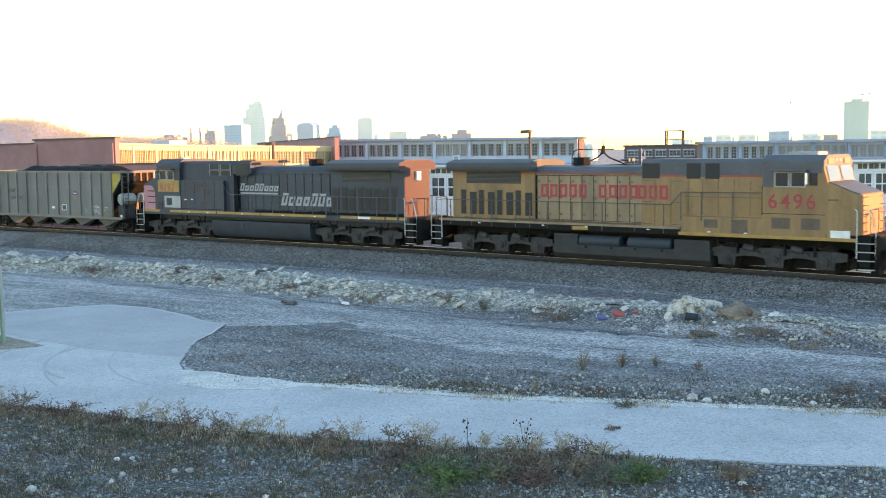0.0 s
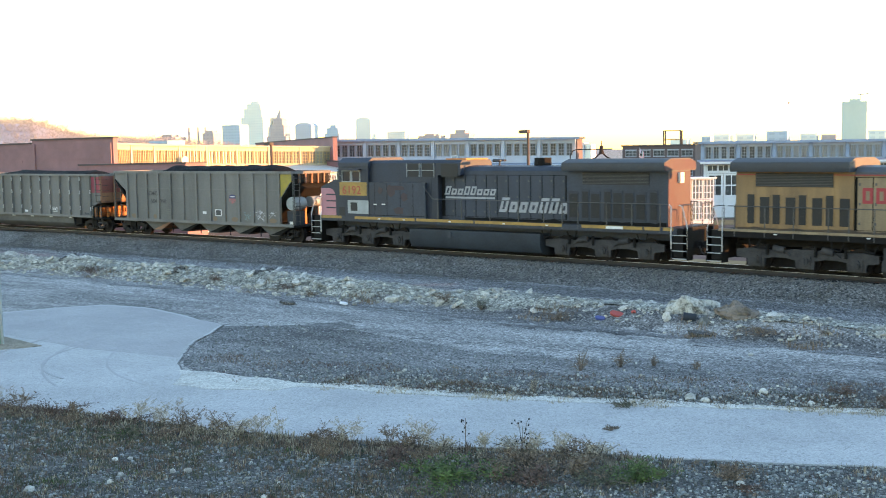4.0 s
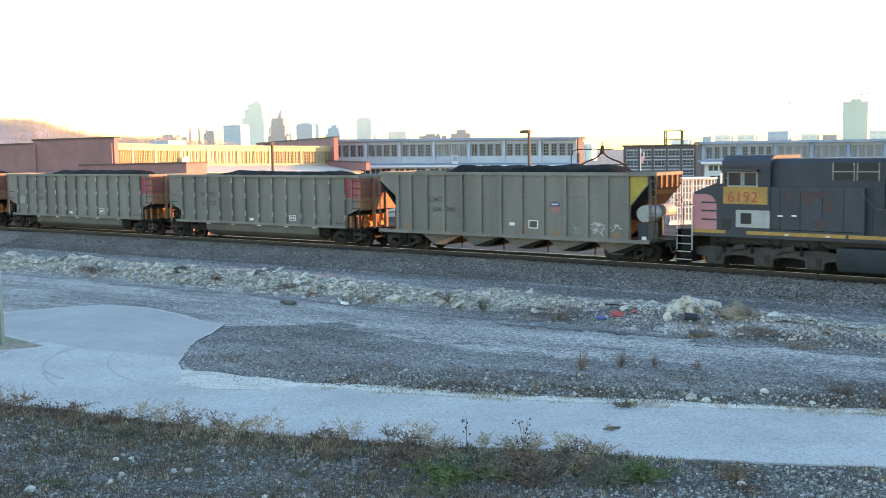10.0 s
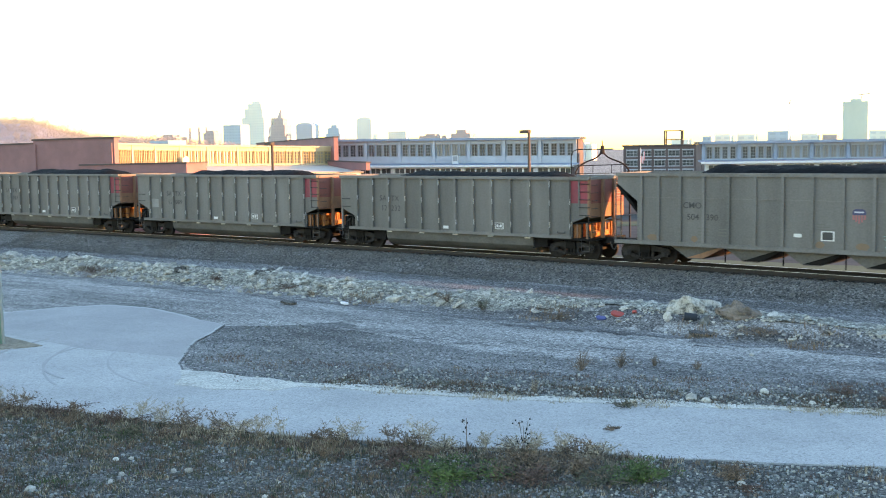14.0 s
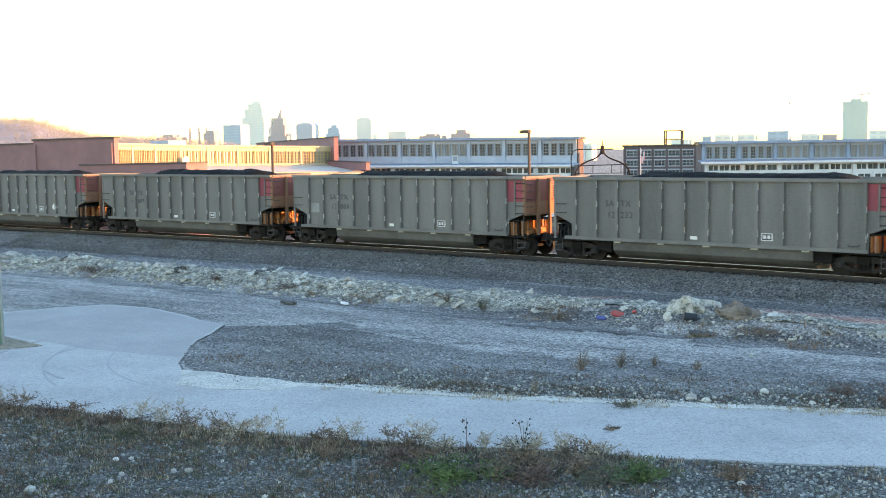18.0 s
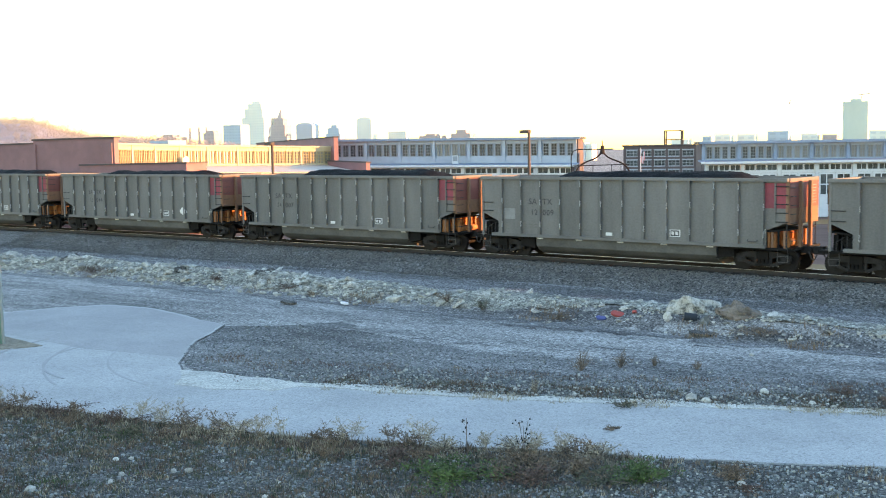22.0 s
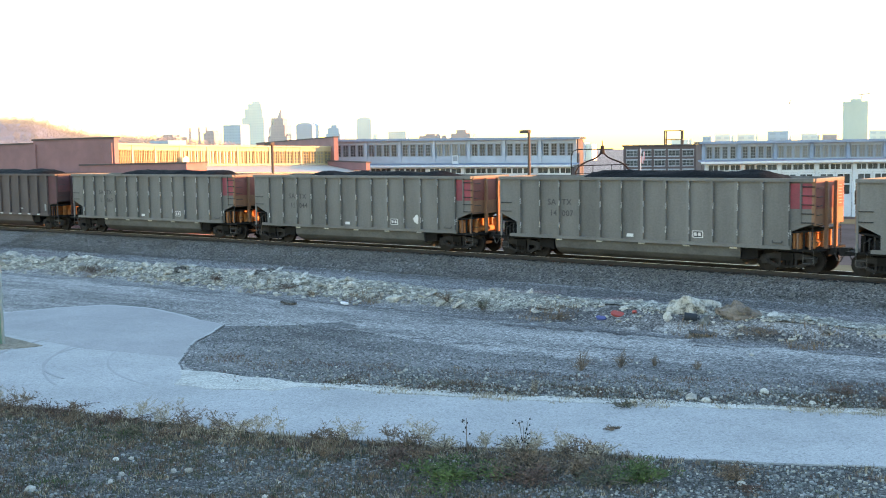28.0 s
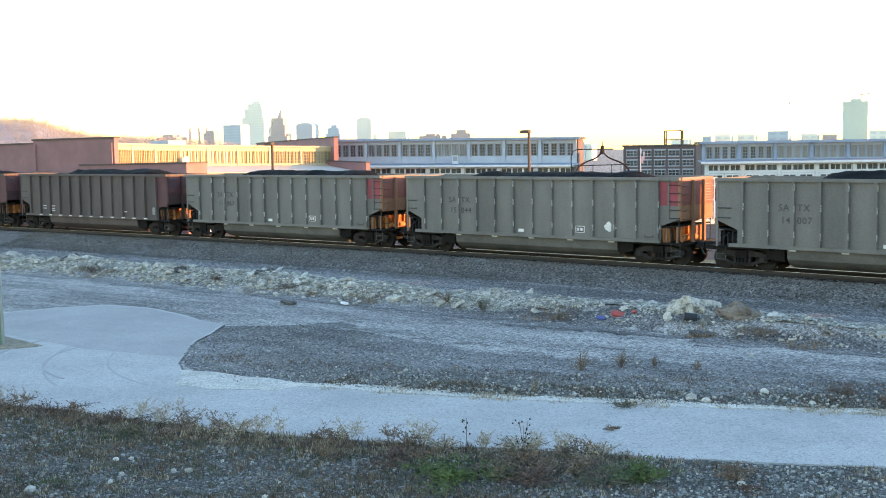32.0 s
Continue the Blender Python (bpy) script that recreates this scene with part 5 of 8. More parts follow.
    cab = part("cab", bm, cab_c, car, "wide cab", 0.03)
    bm = B()
    prism(bm, [(-1.53, 4.24), (1.53, 4.24), (1.53, 4.44), (1.15, 4.68), (-1.15, 4.68), (-1.53, 4.44)], "x", 6.34, 8.83)
    part("cab_roof", bm, roof if up else M_SPG2, cab, "grey cab roof", 0.03)
    if up:
        bm = B()
        box(bm, 7.0, 8.2, -0.5, 0.5, 4.68, 4.80)
        part("roof_cooler", bm, M_GREYBOX, cab, "flat roof air conditioner", 0.02)
        for s in (-1, 1):
            bm = B()
            box(bm, 6.37, 8.75, *sorted((s * 1.502, s * 1.508)), 3.98, 4.238)
            box(bm, 6.37, 6.80, *sorted((s * 1.502, s * 1.508)), 3.42, 3.98)
            part("grey_upper_panel", bm, M_UPG, cab, "grey upper cab panel")
    for s in (-1, 1):
        for x0, x1 in ((6.86, 7.46), (7.50, 8.12)):
            bm = B()
            t = 0.05
            for a, b, c, d in ((x0, x1, 3.42, 3.42 + t), (x0, x1, 4.03 - t, 4.03), (x0, x0 + t, 3.42 + t, 4.03 - t), (x1 - t, x1, 3.42 + t, 4.03 - t)):
                box(bm, a, b, *sorted((s * 1.50, s * 1.535)), c, d)
            f = part("cab_window", bm, M_GREYBOX, cab, "bright framed sliding cab window")
            bm = B()
            box(bm, x0 + t, x1 - t, *sorted((s * 1.503, s * 1.512)), 3.42 + t, 4.03 - t)
            part("pane", bm, M_WINDOW, f)
        bm = B()
        box(bm, 8.26, 8.58, *sorted((s * 1.503, s * 1.512)), 3.50, 3.98)
        part("quarter_window", bm, M_WINDOW, cab, "small dark quarter window")
        bm = B()
        prism(bm, [(6.8, 4.12), (8.2, 4.12), (8.2, 4.05), (6.8, 4.05)], "y", *sorted((s * 1.51, s * 1.78)))
        part("sun_visor", bm, roof if up else M_SPG2, cab, "window awning", 0.01)
        bm = B()
        rod(bm, (8.17, s * 1.5, 3.75), (8.25, s * 1.72, 3.78), 0.015, 5)
        box(bm, 8.20, 8.28, *sorted((s * 1.62, s * 1.80)), 3.55, 3.98)
        part("wing_mirror", bm, M_CHROME, cab, "", 0.01)
    for y0, y1 in ((-1.30, -0.12), (0.12, 1.30)):
        bm = B()
        v = [bm.verts.new(p) for p in ((8.985, y0, 3.68), (8.985, y1, 3.68), (8.825, y1, 4.28), (8.825, y0, 4.28))]
        bm.faces.new(v)
        bmesh.ops.solidify(bm, geom=bm.faces[:], thickness=0.02)
        part("windscreen", bm, M_SCREEN, cab, "sloping windscreen")
    bm = B()
    box(bm, 8.62, 8.80, -0.36, 0.36, 4.36, 4.58)
    hl = part("headlight_box", bm, M_UPY if up else M_SPG, cab, "", 0.01)
    bm = B()
    for y in (-0.18, 0.18):
        rod(bm, (8.80, y, 4.47), (8.83, y, 4.47), 0.085, 12)
    part("headlight", bm, M_LAMPLENS, hl, "twin headlight lenses")
    for s in (-1, 1):
        bm = B()
        box(bm, 8.62, 8.86, *sorted((s * 0.55, s * 1.15)), 4.33, 4.55)
        part("number_board", bm, M_UPYL if up else M_SPG2, cab, "", 0.01)
    # nose
    nose_c = M_UPY if up else M_SPG
    bm = B()
    pts_lo = [(8.94, -1.50), (10.12, -1.46), (10.22, -0.9), (10.22, 0.9), (10.12, 1.46), (8.94, 1.50)]
    lo = [bm.verts.new((x, y, 1.38)) for x, y in pts_lo]
    hi = [bm.verts.new((x - (0.03 if x > 9.5 else 0), y * 0.995, 3.62 if x < 9.5 else 3.17)) for x, y in pts_lo]
    mid = bm.verts.new((8.94, 0, 3.64))
    bm.faces.new(lo[::-1])
    for k in range(5):
        bm.faces.new((lo[k], lo[k + 1], hi[k + 1], hi[k]))
    bm.faces.new((lo[5], lo[0], hi[0], hi[5]))
    bm.faces.new([hi[0], hi[1], hi[2], hi[3], hi[4], hi[5], mid])
    nose = part("nose", bm, nose_c, car, "short broad nose" if up else "slate grey nose with bleached pink-red cheeks", 0.02)
    if up:
        bm = B()
        prism(bm, [(8.95, 3.645), (10.10, 3.19), (10.10, 3.20), (8.95, 3.655)], "y", -1.35, 1.35)
        part("glare_panel", bm, M_UPG, nose, "dark matt panel on the nose top")
        bm = B()
        for s in (-1, 1):
            box(bm, 9.1, 9.85, *sorted((s * 1.487, s * 1.496)), 1.50, 1.78)
        part("small_placard", bm, M_WHITE, nose)
    else:
        for s in (-1, 1):
            bm = B()
            for z in (2.02, 2.38, 2.72):
                box(bm, 9.08, 9.72, *sorted((s * 1.475, s * 1.512)), z, z + 0.07)
            part("dark_bar", bm, M_SPG, nose, "dark speed bars")
            bm = B()
            edge = [(9.05, 1.65), (10.11, 1.65), (10.09, 3.08), (9.55, 3.1), (9.30, 3.04), (9.15, 2.9), (9.07, 2.7)]
            bm.faces.new([bm.verts.new((x, s * (1.504 - (x - 8.94) * 0.034), z)) for x, z in edge])
            bmesh.ops.solidify(bm, geom=bm.faces[:], thickness=0.004)
            part("pink_cheek", bm, M_SPPINK, nose, "bleached pink-red cheek of the nose")
        bm = B()
        prism(bm, [(10.13, -1.455), (10.235, -0.9), (10.235, 0.9), (10.13, 1.455), (10.12, 1.44), (10.222, 0.9), (10.222, -0.9), (10.12, -1.44)], "z", 1.65, 3.1)
        part("pink_front", bm, M_SPPINK, nose, "bleached pink-red nose front")
    bm = B()
    for k in range(5):
        pipe(bm, [(10.22, -1.15, 1.75 + k * 0.33), (10.30, -1.15, 1.75 + k * 0.33), (10.30, -0.8, 1.75 + k * 0.33), (10.22, -0.8, 1.75 + k * 0.33)], 0.014)
        pipe(bm, [(10.22, 1.15, 1.75 + k * 0.33), (10.30, 1.15, 1.75 + k * 0.33), (10.30, 0.8, 1.75 + k * 0.33), (10.22, 0.8, 1.75 + k * 0.33)], 0.014)
    part("nose_grabs", bm, M_RED if up else M_HANDRAIL, nose, "red grab irons" if up else "")
    # ends: pilots, steps, couplers
    for e in (-1, 1):
        bm = B()
        box(bm, *sorted((e * 10.2, e * 10.62)), -1.48, 1.48, 0.42, 1.62)
        if e > 0:
            prism(bm, [(10.62, 0.9), (10.62, 0.14), (10.95, 0.14), (10.85, 0.5)], "y", -1.35, 1.35)
        part("pilot", bm, M_UNDER, car, "grimy end pilot", 0.02)
        coupler(car, e * 11.15, e)
        for s in (-1, 1):
            stair(car, e * 10.5 + (-e * 0.02), s)
            tread_edges(car, e * 10.48, s)
            bm = B()
            x = e * 10.82
            pipe(bm, [(x, s * 1.5, 0.75), (x, s * 1.5, 1.7), (x - e * 0.25, s * 1.45, 2.55), (x - e * 0.42, s * 1.38, 2.6)], 0.022)
            part("step_rail", bm, M_WRAIL, car, "white step handrail")
            bm = B()
            x = e * 10.12
            pipe(bm, [(x, s * 1.53, 0.75), (x, s * 1.53, 2.55), (x - e * 0.1, s * 1.52, 2.62)], 0.022)
            part("step_rail", bm, M_WRAIL, car, "white step handrail")
        for s in (-1, 1):
            bm = B()
            pipe(bm, [(e * 10.58, s * 1.4, 1.62), (e * 10.58, s * 1.4, 2.6), (e * 10.58, s * 0.5, 2.6), (e * 10.58, s * 0.5, 1.62)], 0.02)
            part("end_rail", bm, M_HANDRAIL, car)
    # rear face
    bm = B()
    box(bm, -9.77, -9.75, -1.05, 1.05, 1.62, 4.0)
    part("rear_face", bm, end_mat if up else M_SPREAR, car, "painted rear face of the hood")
    bm = B()
    box(bm, -9.9, -9.77, -0.16, 0.16, 3.5, 3.95)
    for z in (3.62, 3.83):
        rod(bm, (-9.9, 0, z), (-9.93, 0, z), 0.08, 10)
    part("rear_light", bm, M_LAMPLENS, car, "twin rear headlight")
    # side handrails
    for s in (-1, 1):
        y = s * 1.47
        posts = [-9.6, -8.3, -7.1, -5.7, -4.9, -3.94, -2.6, -1.03, 0.6, 1.98]
        for x in posts:
            bm = B()
            rod(bm, (x, y, 1.40), (x, y, 2.63), 0.025, 6)
            part("handrail_post", bm, M_HANDRAIL, car)
        bm = B()
        pipe(bm, [(-9.9, y, 2.63), (2.3, y, 2.63), (2.8, y, 3.16)] + ([(6.3, y + s * 0.03, 3.18)] if up else [(2.85, y, 3.3)]), 0.020)
        part("handrail", bm, M_HANDRAIL, car)
        if up:
            for x in (2.8, 3.73, 5.10):
                bm = B()
                rod(bm, (x, y + s * 0.04, 2.0), (x, y + s * 0.04, 3.17), 0.025, 6)
                part("handrail_post", bm, M_HANDRAIL, car)
    # door outlines and small fittings on the flanks
    for s in (-1, 1):
        bm = B()
        for a, b in (((0.82, 1.30), (2.2, 2.78)) if up else ()):
            for z in (1.75, 2.7, 3.6):
                box(bm, a, b, *sorted((s * (hw + 0.001), s * (hw + 0.008))), z, z + 0.025)
        for a in ((2.95, 3.6, 4.3, 5.0, 5.7) if up else ()):
            box(bm, a, a + 0.025, *sorted((s * (hw + 0.001), s * (hw + 0.008))), 2.2, 3.7)
        if up:
            box(bm, 2.85, 6.3, *sorted((s * (hw + 0.001), s * (hw + 0.008))), 2.95, 2.975)
        else:
            for a in (3.5, 4.3, 5.15, 5.95):
                box(bm, a, a + 0.022, *sorted((s * 1.471, s * 1.474)), 1.75, 3.38)
            box(bm, 2.8, 6.3, *sorted((s * 1.4745, s * 1.478)), 1.72, 1.75)
        part("door_seam", bm, M_FADED if up else M_UNDER, car, "dark door seams")
        for k, x in enumerate((-7.9, -4.2, -1.9, 1.2, 4.0, 5.6)):
            bm = B()
            box(bm, x, x + 0.14, *sorted((s * 1.512, s * 1.518)), 1.52, 1.57)
            part("reflector", bm, M_WHITE, car)
        for k, x in enumerate((-9.0, -5.6, -4.3, 4.4, 5.9, 8.6)):
            bm = B()
            pipe(bm, [(x, s * 1.40, 1.36), (x + 0.05, s * 1.42, 1.05), (x + 0.35, s * 1.42, 0.98), (x + 0.5, s * 1.40, 1.3)], 0.03)
            part("air_pipe", bm, M_UNDER, car)
    # soot and brake dust thrown up along the foot of the hood doors
    for s in (-1, 1):
        bm = B()
        n = 40
        low_e = [(-9.7 + 10.4 * k / n, 1.63) for k in range(n + 1)]
        top_e = [(x, 1.74 + 0.10 * abs(noise.noise((x * 1.3, s, 5))) + 0.05 * abs(noise.noise((x * 6, s, 9)))) for x, z in low_e]
        v0 = [bm.verts.new((x, s * 1.078, z)) for x, z in low_e]
        v1 = [bm.verts.new((x, s * 1.078, z)) for x, z in top_e]
        for k in range(n):
            bm.faces.new((v0[k], v0[k + 1], v1[k + 1], v1[k]))
        bmesh.ops.solidify(bm, geom=bm.faces[:], thickness=0.004)
        part("grime_band", bm, M_FADED if up else M_UNDER, car, "brown grime along the foot of the hood")
    # markings on the side that is seen
    if up:
        block_letters(car, -4.59, 6.73, 2.82, 0.60, -1.003, 13, (5,), M_UPR, "painted_letter_block", "red painted lettering block", beyond=(0.5, -1.163))
        lettering("6496", M_UPR, car, 6.58, -1.512, 2.58, label="red road number")
        bm = B()
        for k in range(3):
            box(bm, 9.0 + k * 0.14, 9.1 + k * 0.14, -1.500, -1.489, 2.92, 2.98)
        part("stencil_bars", bm, M_BLACKMARK, car)
        bm = B()
        box(bm, 6.36, 8.9, -1.504, -1.50, 2.36, 2.38)
        box(bm, 6.34, 6.37, -1.506, -1.50, 2.3, 3.5)
        part("panel_joint", bm, M_UNDER, car)
        for x in (6.75, 7.95):
            bm = B()
            box(bm, x, x + 0.75, -1.507, -1.501, 1.78, 2.22)
            part("cab_grille", bm, M_FADED, car, "faded square cab grille", 0.003)
    else:
        bm = B()
        box(bm, 6.46, 8.30, 1.502, 1.510, 2.72, 3.42)
        part("number_panel", bm, M_STRIPE, car, "dusty yellow number panel")
        lettering("6192", M_NUMRED, car, 8.12, 1.512, 2.80, back=True, label="dark red road number")
        block_letters(car, -1.0, 3.0, 2.84, 0.42, 1.003, 8, (), M_CHALKED, "painted_letter_block", "white slanted lettering block", 0.3, -1, (7, 4, 3))
        bm = B()
        box(bm, -1.0, 1.85, 1.003, 1.010, 2.66, 2.75)
        part("underline", bm, M_CHALKED, car, "white bar under the lettering")
        block_letters(car, -4.86, 3.75, 2.06, 0.70, 1.010, 7, (), M_CHALKED, "painted_letter_block", "large white slanted lettering block", 0.3, -1, (6, 2, 1))
        bm = B()
        box(bm, 6.35, 7.75, 1.502, 1.512, 1.78, 2.48)
        p = part("access_panel", bm, M_GREYBOX, car, "pale unpainted access panel", 0.01)
        bm = B()
        box(bm, 7.1, 7.55, 1.512, 1.52, 1.92, 2.36)
        part("panel_grille", bm, M_GRILLE, p)
        bm = B()
        box(bm, 7.95, 8.35, 1.502, 1.512, 1.66, 2.10)
        part("battery_door", bm, M_GRILLE, car)
        bm = B()
        box(bm, -7.9, -7.1, 1.512, 1.52, 1.50, 1.62)
        part("small_placard", bm, M_WHITE, car)
    return car

# ---- the factory behind the track ----
def wall_frame(p, q):
    """A frame with x from p to q along a wall, y away from the viewer, z up."""
    d = Vector((q[0] - p[0], q[1] - p[1], 0))
    w = d.length
    d.normalize()
    m = Matrix(((d.x, -d.y, 0, p[0]), (d.y, d.x, 0, p[1]), (0, 0, 1, 0), (0, 0, 0, 1)))
    return m, w


def wpart(name, bm, material, parent, m, label="", bevel=0.0):
    bm.transform(m)
    return part(name, bm, material, parent, label, bevel)


def lattice(xs_, zs_, y0, y1, solid):
    """One connected frame: the grid's solid cells as a slab from y0 to y1, the others left open."""
    bm = B()
    g = [[[bm.verts.new((x, y, z)) for z in zs_] for x in xs_] for y in (y0, y1)]
    n, m_ = len(xs_) - 1, len(zs_) - 1

    def on(a, b):
        return 0 <= a < n and 0 <= b < m_ and solid(a, b)
    for a in range(n):
        for b in range(m_):
            if not on(a, b):
                continue
            for s in (0, 1):
                bm.faces.new((g[s][a][b], g[s][a + 1][b], g[s][a + 1][b + 1], g[s][a][b + 1]))
            for c, d, p, q in ((a - 1, b, (a, b), (a, b + 1)), (a + 1, b, (a + 1, b), (a + 1, b + 1)), (a, b - 1, (a, b), (a + 1, b)), (a, b + 1, (a, b + 1), (a + 1, b + 1))):
                if not on(c, d):
                    bm.faces.new((g[0][p[0]][p[1]], g[0][q[0]][q[1]], g[1][q[0]][q[1]], g[1][p[0]][p[1]]))
    return bm


def sash_window(parent, m, x0, x1, z0, z1, nx_, nz_, frame_mat, pane_mat, depth=0.12, bar=0.05):
    """One window: a frame with glazing bars, and a pane behind."""
    f = 0.06
    xs_ = [x0, x0 + f] + [x0 + (x1 - x0) * k / nx_ + e * bar / 2 for k in range(1, nx_) for e in (-1, 1)] + [x1 - f, x1]
    zs_ = [z0, z0 + f] + [z0 + (z1 - z0) * k / nz_ + e * bar / 2 for k in range(1, nz_) for e in (-1, 1)] + [z1 - f, z1]
    bm = lattice(xs_, zs_, 0.03, depth - 0.01, lambda a, b: a % 2 == 0 or b % 2 == 0)
    w = wpart("window", bm, frame_mat, parent, m)
    bm = B()
    box(bm, x0 + 0.02, x1 - 0.02, depth, depth + 0.02, z0 + 0.02, z1 - 0.02)
    wpart("pane", bm, pane_mat, w, m)
    return w


def sheared(m, p, q, dz0, dz1, w):
    k = (dz1 - dz0) / w
    return Matrix.Translation((0, 0, dz0)) @ m @ Matrix(((1, 0, 0, 0), (0, 1, 0, 0), (k, 0, 1, 0), (0, 0, 0, 1)))


# sunlit curved wing with steel sashes
LIT = [(-74.9, 13.4), (-75.3, 15.5), (-75.7, 18.3), (-75.9, 21.3), (-75.8, 24.5), (-75.3, 27.8), (-74.5, 31.2), (-73.4, 34.4), (-72.0, 37.4)]
wing = holder("factory_wing", "long curved cream factory wing with steel sash windows", "factory")
for i, (p, q) in enumerate(zip(LIT, LIT[1:])):
    m, w = wall_frame(p, q)
    t0, t1 = 6.06 - 0.056 * i, 6.06 - 0.056 * (i + 1)
    m = sheared(m, p, q, t0 - 5.9, t1 - 5.9, w)
    zt, zw1, zw0 = 5.9, 5.38, 4.20
    bm = B()
    box(bm, 0, w, 0, 0.3, zw1, zt - 0.16)
    box(bm, 0, w, 0, 0.3, 2.2, zw0)
    box(bm, 0, w, 0.16, 0.3, zw0, zw1)
    wpart("wall", bm, M_CREAM, wing, m)
    bm = B()
    box(bm, -0.05, w + 0.05, -0.22, 0.6, zt - 0.16, zt)
    wpart("cornice", bm, M_CREAM, wing, m, "projecting cornice", 0.02)
    bm = B()
    box(bm, w - 0.10, w + 0.10, -0.05, 0.3, 3.9, zt - 0.16)
    wpart("pilaster", bm, M_CREAM, wing, m, "", 0.02)
    bm = B()
    box(bm, 0.18, w - 0.18, -0.08, 0.0, zw0 - 0.12, zw0)
    wpart("sill", bm, M_CREAM, wing, m)
    n = 3 if i == 0 else 4
    for k in range(n):
        a = 0.12 + (w - 0.24) * k / n
        sash_window(wing, m, a + 0.05, 0.12 + (w - 0.24) * (k + 1) / n - 0.05, zw0, zw1, 2, 4, M_STRAWPAINT, M_PANEW, 0.10, 0.05)
    bm = B()
    box(bm, -0.3, w + 0.3, 0.3, 14, 5.35, 5.5)
    wpart("roof", bm, M_ROOFD, wing, m)
    # low lean-to roof and its wall
    bm = B()
    prism(bm, [(-6.5, 3.35), (0.0, 3.95), (0.0, 4.03), (-6.6, 3.45)], "x", -0.2, w + 0.2)
    wpart("leanto_roof", bm, M_ROOF, wing, m, "pale lean-to roof")
    bm = B()
    box(bm, 0.0, w, -6.2, -6.0, -1.6, 3.4)
    wpart("leanto_wall", bm, M_TRIM, wing, m)
    if i > 1:
        for k in range(3):
            a = 0.15 + (w - 0.3) * k / 3
            sash_window(wing, m @ Matrix.Translation((0, -6.32, 0)), a + 0.05, 0.15 + (w - 0.3) * (k + 1) / 3 - 0.05, 2.6, 3.2, 2, 1, M_TRIM, M_PANEG, 0.1)

# pale blue main shed in two stretches: doors below, set-back sash windows above
def shed(name, p, q, bays, top, wz, eave, label, end_mat, post_mat, deep=16, blinds=(), fall=0.0):
    house = holder(name, label, "factory")
    m, w = wall_frame(p, q)
    m = sheared(m, p, q, 0, -fall, w)
    bw = w / bays
    z1, z0 = wz
    low = m @ Matrix.Translation((0, -2.4, 0))
    bm = B()
    box(bm, 0, w, 0, 0.3, z1, top - 0.18)
    box(bm, 0, w, 0, 0.3, eave + 0.2, z0)
    box(bm, 0, w, 0.16, 0.3, z0, z1)
    wpart("upper_wall", bm, M_BLUEWHITE, house, m)
    bm = B()
    box(bm, -0.4, w + 0.4, -0.45, deep, top - 0.18, top)
    wpart("roof", bm, M_ROOFD, house, m, "flat roof with a thin eave", 0.02)
    bm = B()
    box(bm, -0.42, w + 0.42, -0.50, -0.44, top - 0.22, top + 0.02)
    wpart("fascia", bm, M_SLATEBAND, house, m)
    bm = B()
    prism(bm, [(-3.0, eave), (0.0, eave + 0.16), (0.0, eave + 0.26), (-3.0, eave + 0.10)], "x", -0.5, w + 0.3)
    wpart("apron_roof", bm, M_APRON, house, m, "narrow pale blue roof over the door wall")
    bm = B()
    box(bm, -0.5, w + 0.3, -3.08, -2.98, eave - 0.08, eave + 0.12)
    wpart("gutter", bm, M_TRIM, house, m, "white eaves board", 0.01)
    for e in (0, 1):
        bm = B()
        x = w * e
        box(bm, x - 0.15, x + 0.15, -2.4, 0.0, -1.6, eave + 0.05)
        box(bm, x - 0.15, x + 0.15, 0.3, deep, -1.6, top - 0.2)
        wpart("end_wall", bm, end_mat, house, m)
    for i in range(bays):
        a = i * bw
        bm = B()
        box(bm, a - 0.16, a + 0.16, -0.08, 0.0, eave + 0.27, top - 0.2)
        wpart("pilaster", bm, post_mat, house, m, "", 0.01)
        for k in range(4):
            x0 = a + 0.2 + (bw - 0.4) * k / 4
            sash_window(house, m, x0 + 0.10, a + 0.2 + (bw - 0.4) * (k + 1) / 4 - 0.10, z0, z1, 2, 4, M_MULLION, M_PANEB if i in blinds else M_PANEG, 0.12, 0.034)
        # door wall
        bm = B()
        box(bm, a - 0.14, a + 0.14, -0.10, 0.12, -1.5, eave - 0.08)
        wpart("door_post", bm, M_TRIM, house, low, "", 0.01)
        bm = B()
        box(bm, a + 0.14, a + bw - 0.14, 0.0, 0.12, eave - 0.95, eave - 0.75)
        box(bm, a + 0.14, a + bw - 0.14, 0.0, 0.12, eave - 0.16, eave - 0.08)
        wpart("transom_rail", bm, M_TRIM, house, low)
        for k in range(3):
            x0 = a + 0.16 + (bw - 0.32) * k / 3
            sash_window(house, low, x0 + 0.02, a + 0.16 + (bw - 0.32) * (k + 1) / 3 - 0.02, eave - 0.75, eave - 0.16, 2, 1, M_TRIM, M_PANEG, 0.1, 0.04)
        for k in range(2):
            x0 = a + 0.16 + (bw - 0.32) * k / 2
            x1 = a + 0.16 + (bw - 0.32) * (k + 1) / 2
            zt = eave - 0.97
            xm = (x0 + x1) / 2
            bm = lattice([x0 + 0.02, x0 + 0.2, xm - 0.04, xm + 0.04, x1 - 0.2, x1 - 0.02], [-1.45, zt - 2.1, zt - 1.95, zt - 1.12, zt - 1.0, zt - 0.16, zt], 0.0, 0.08, lambda a, b: a % 2 == 0 or b not in (2, 4))
            d = wpart("door", bm, M_TRIM, house, low, "white panelled factory door with glass lights")
            bm = B()
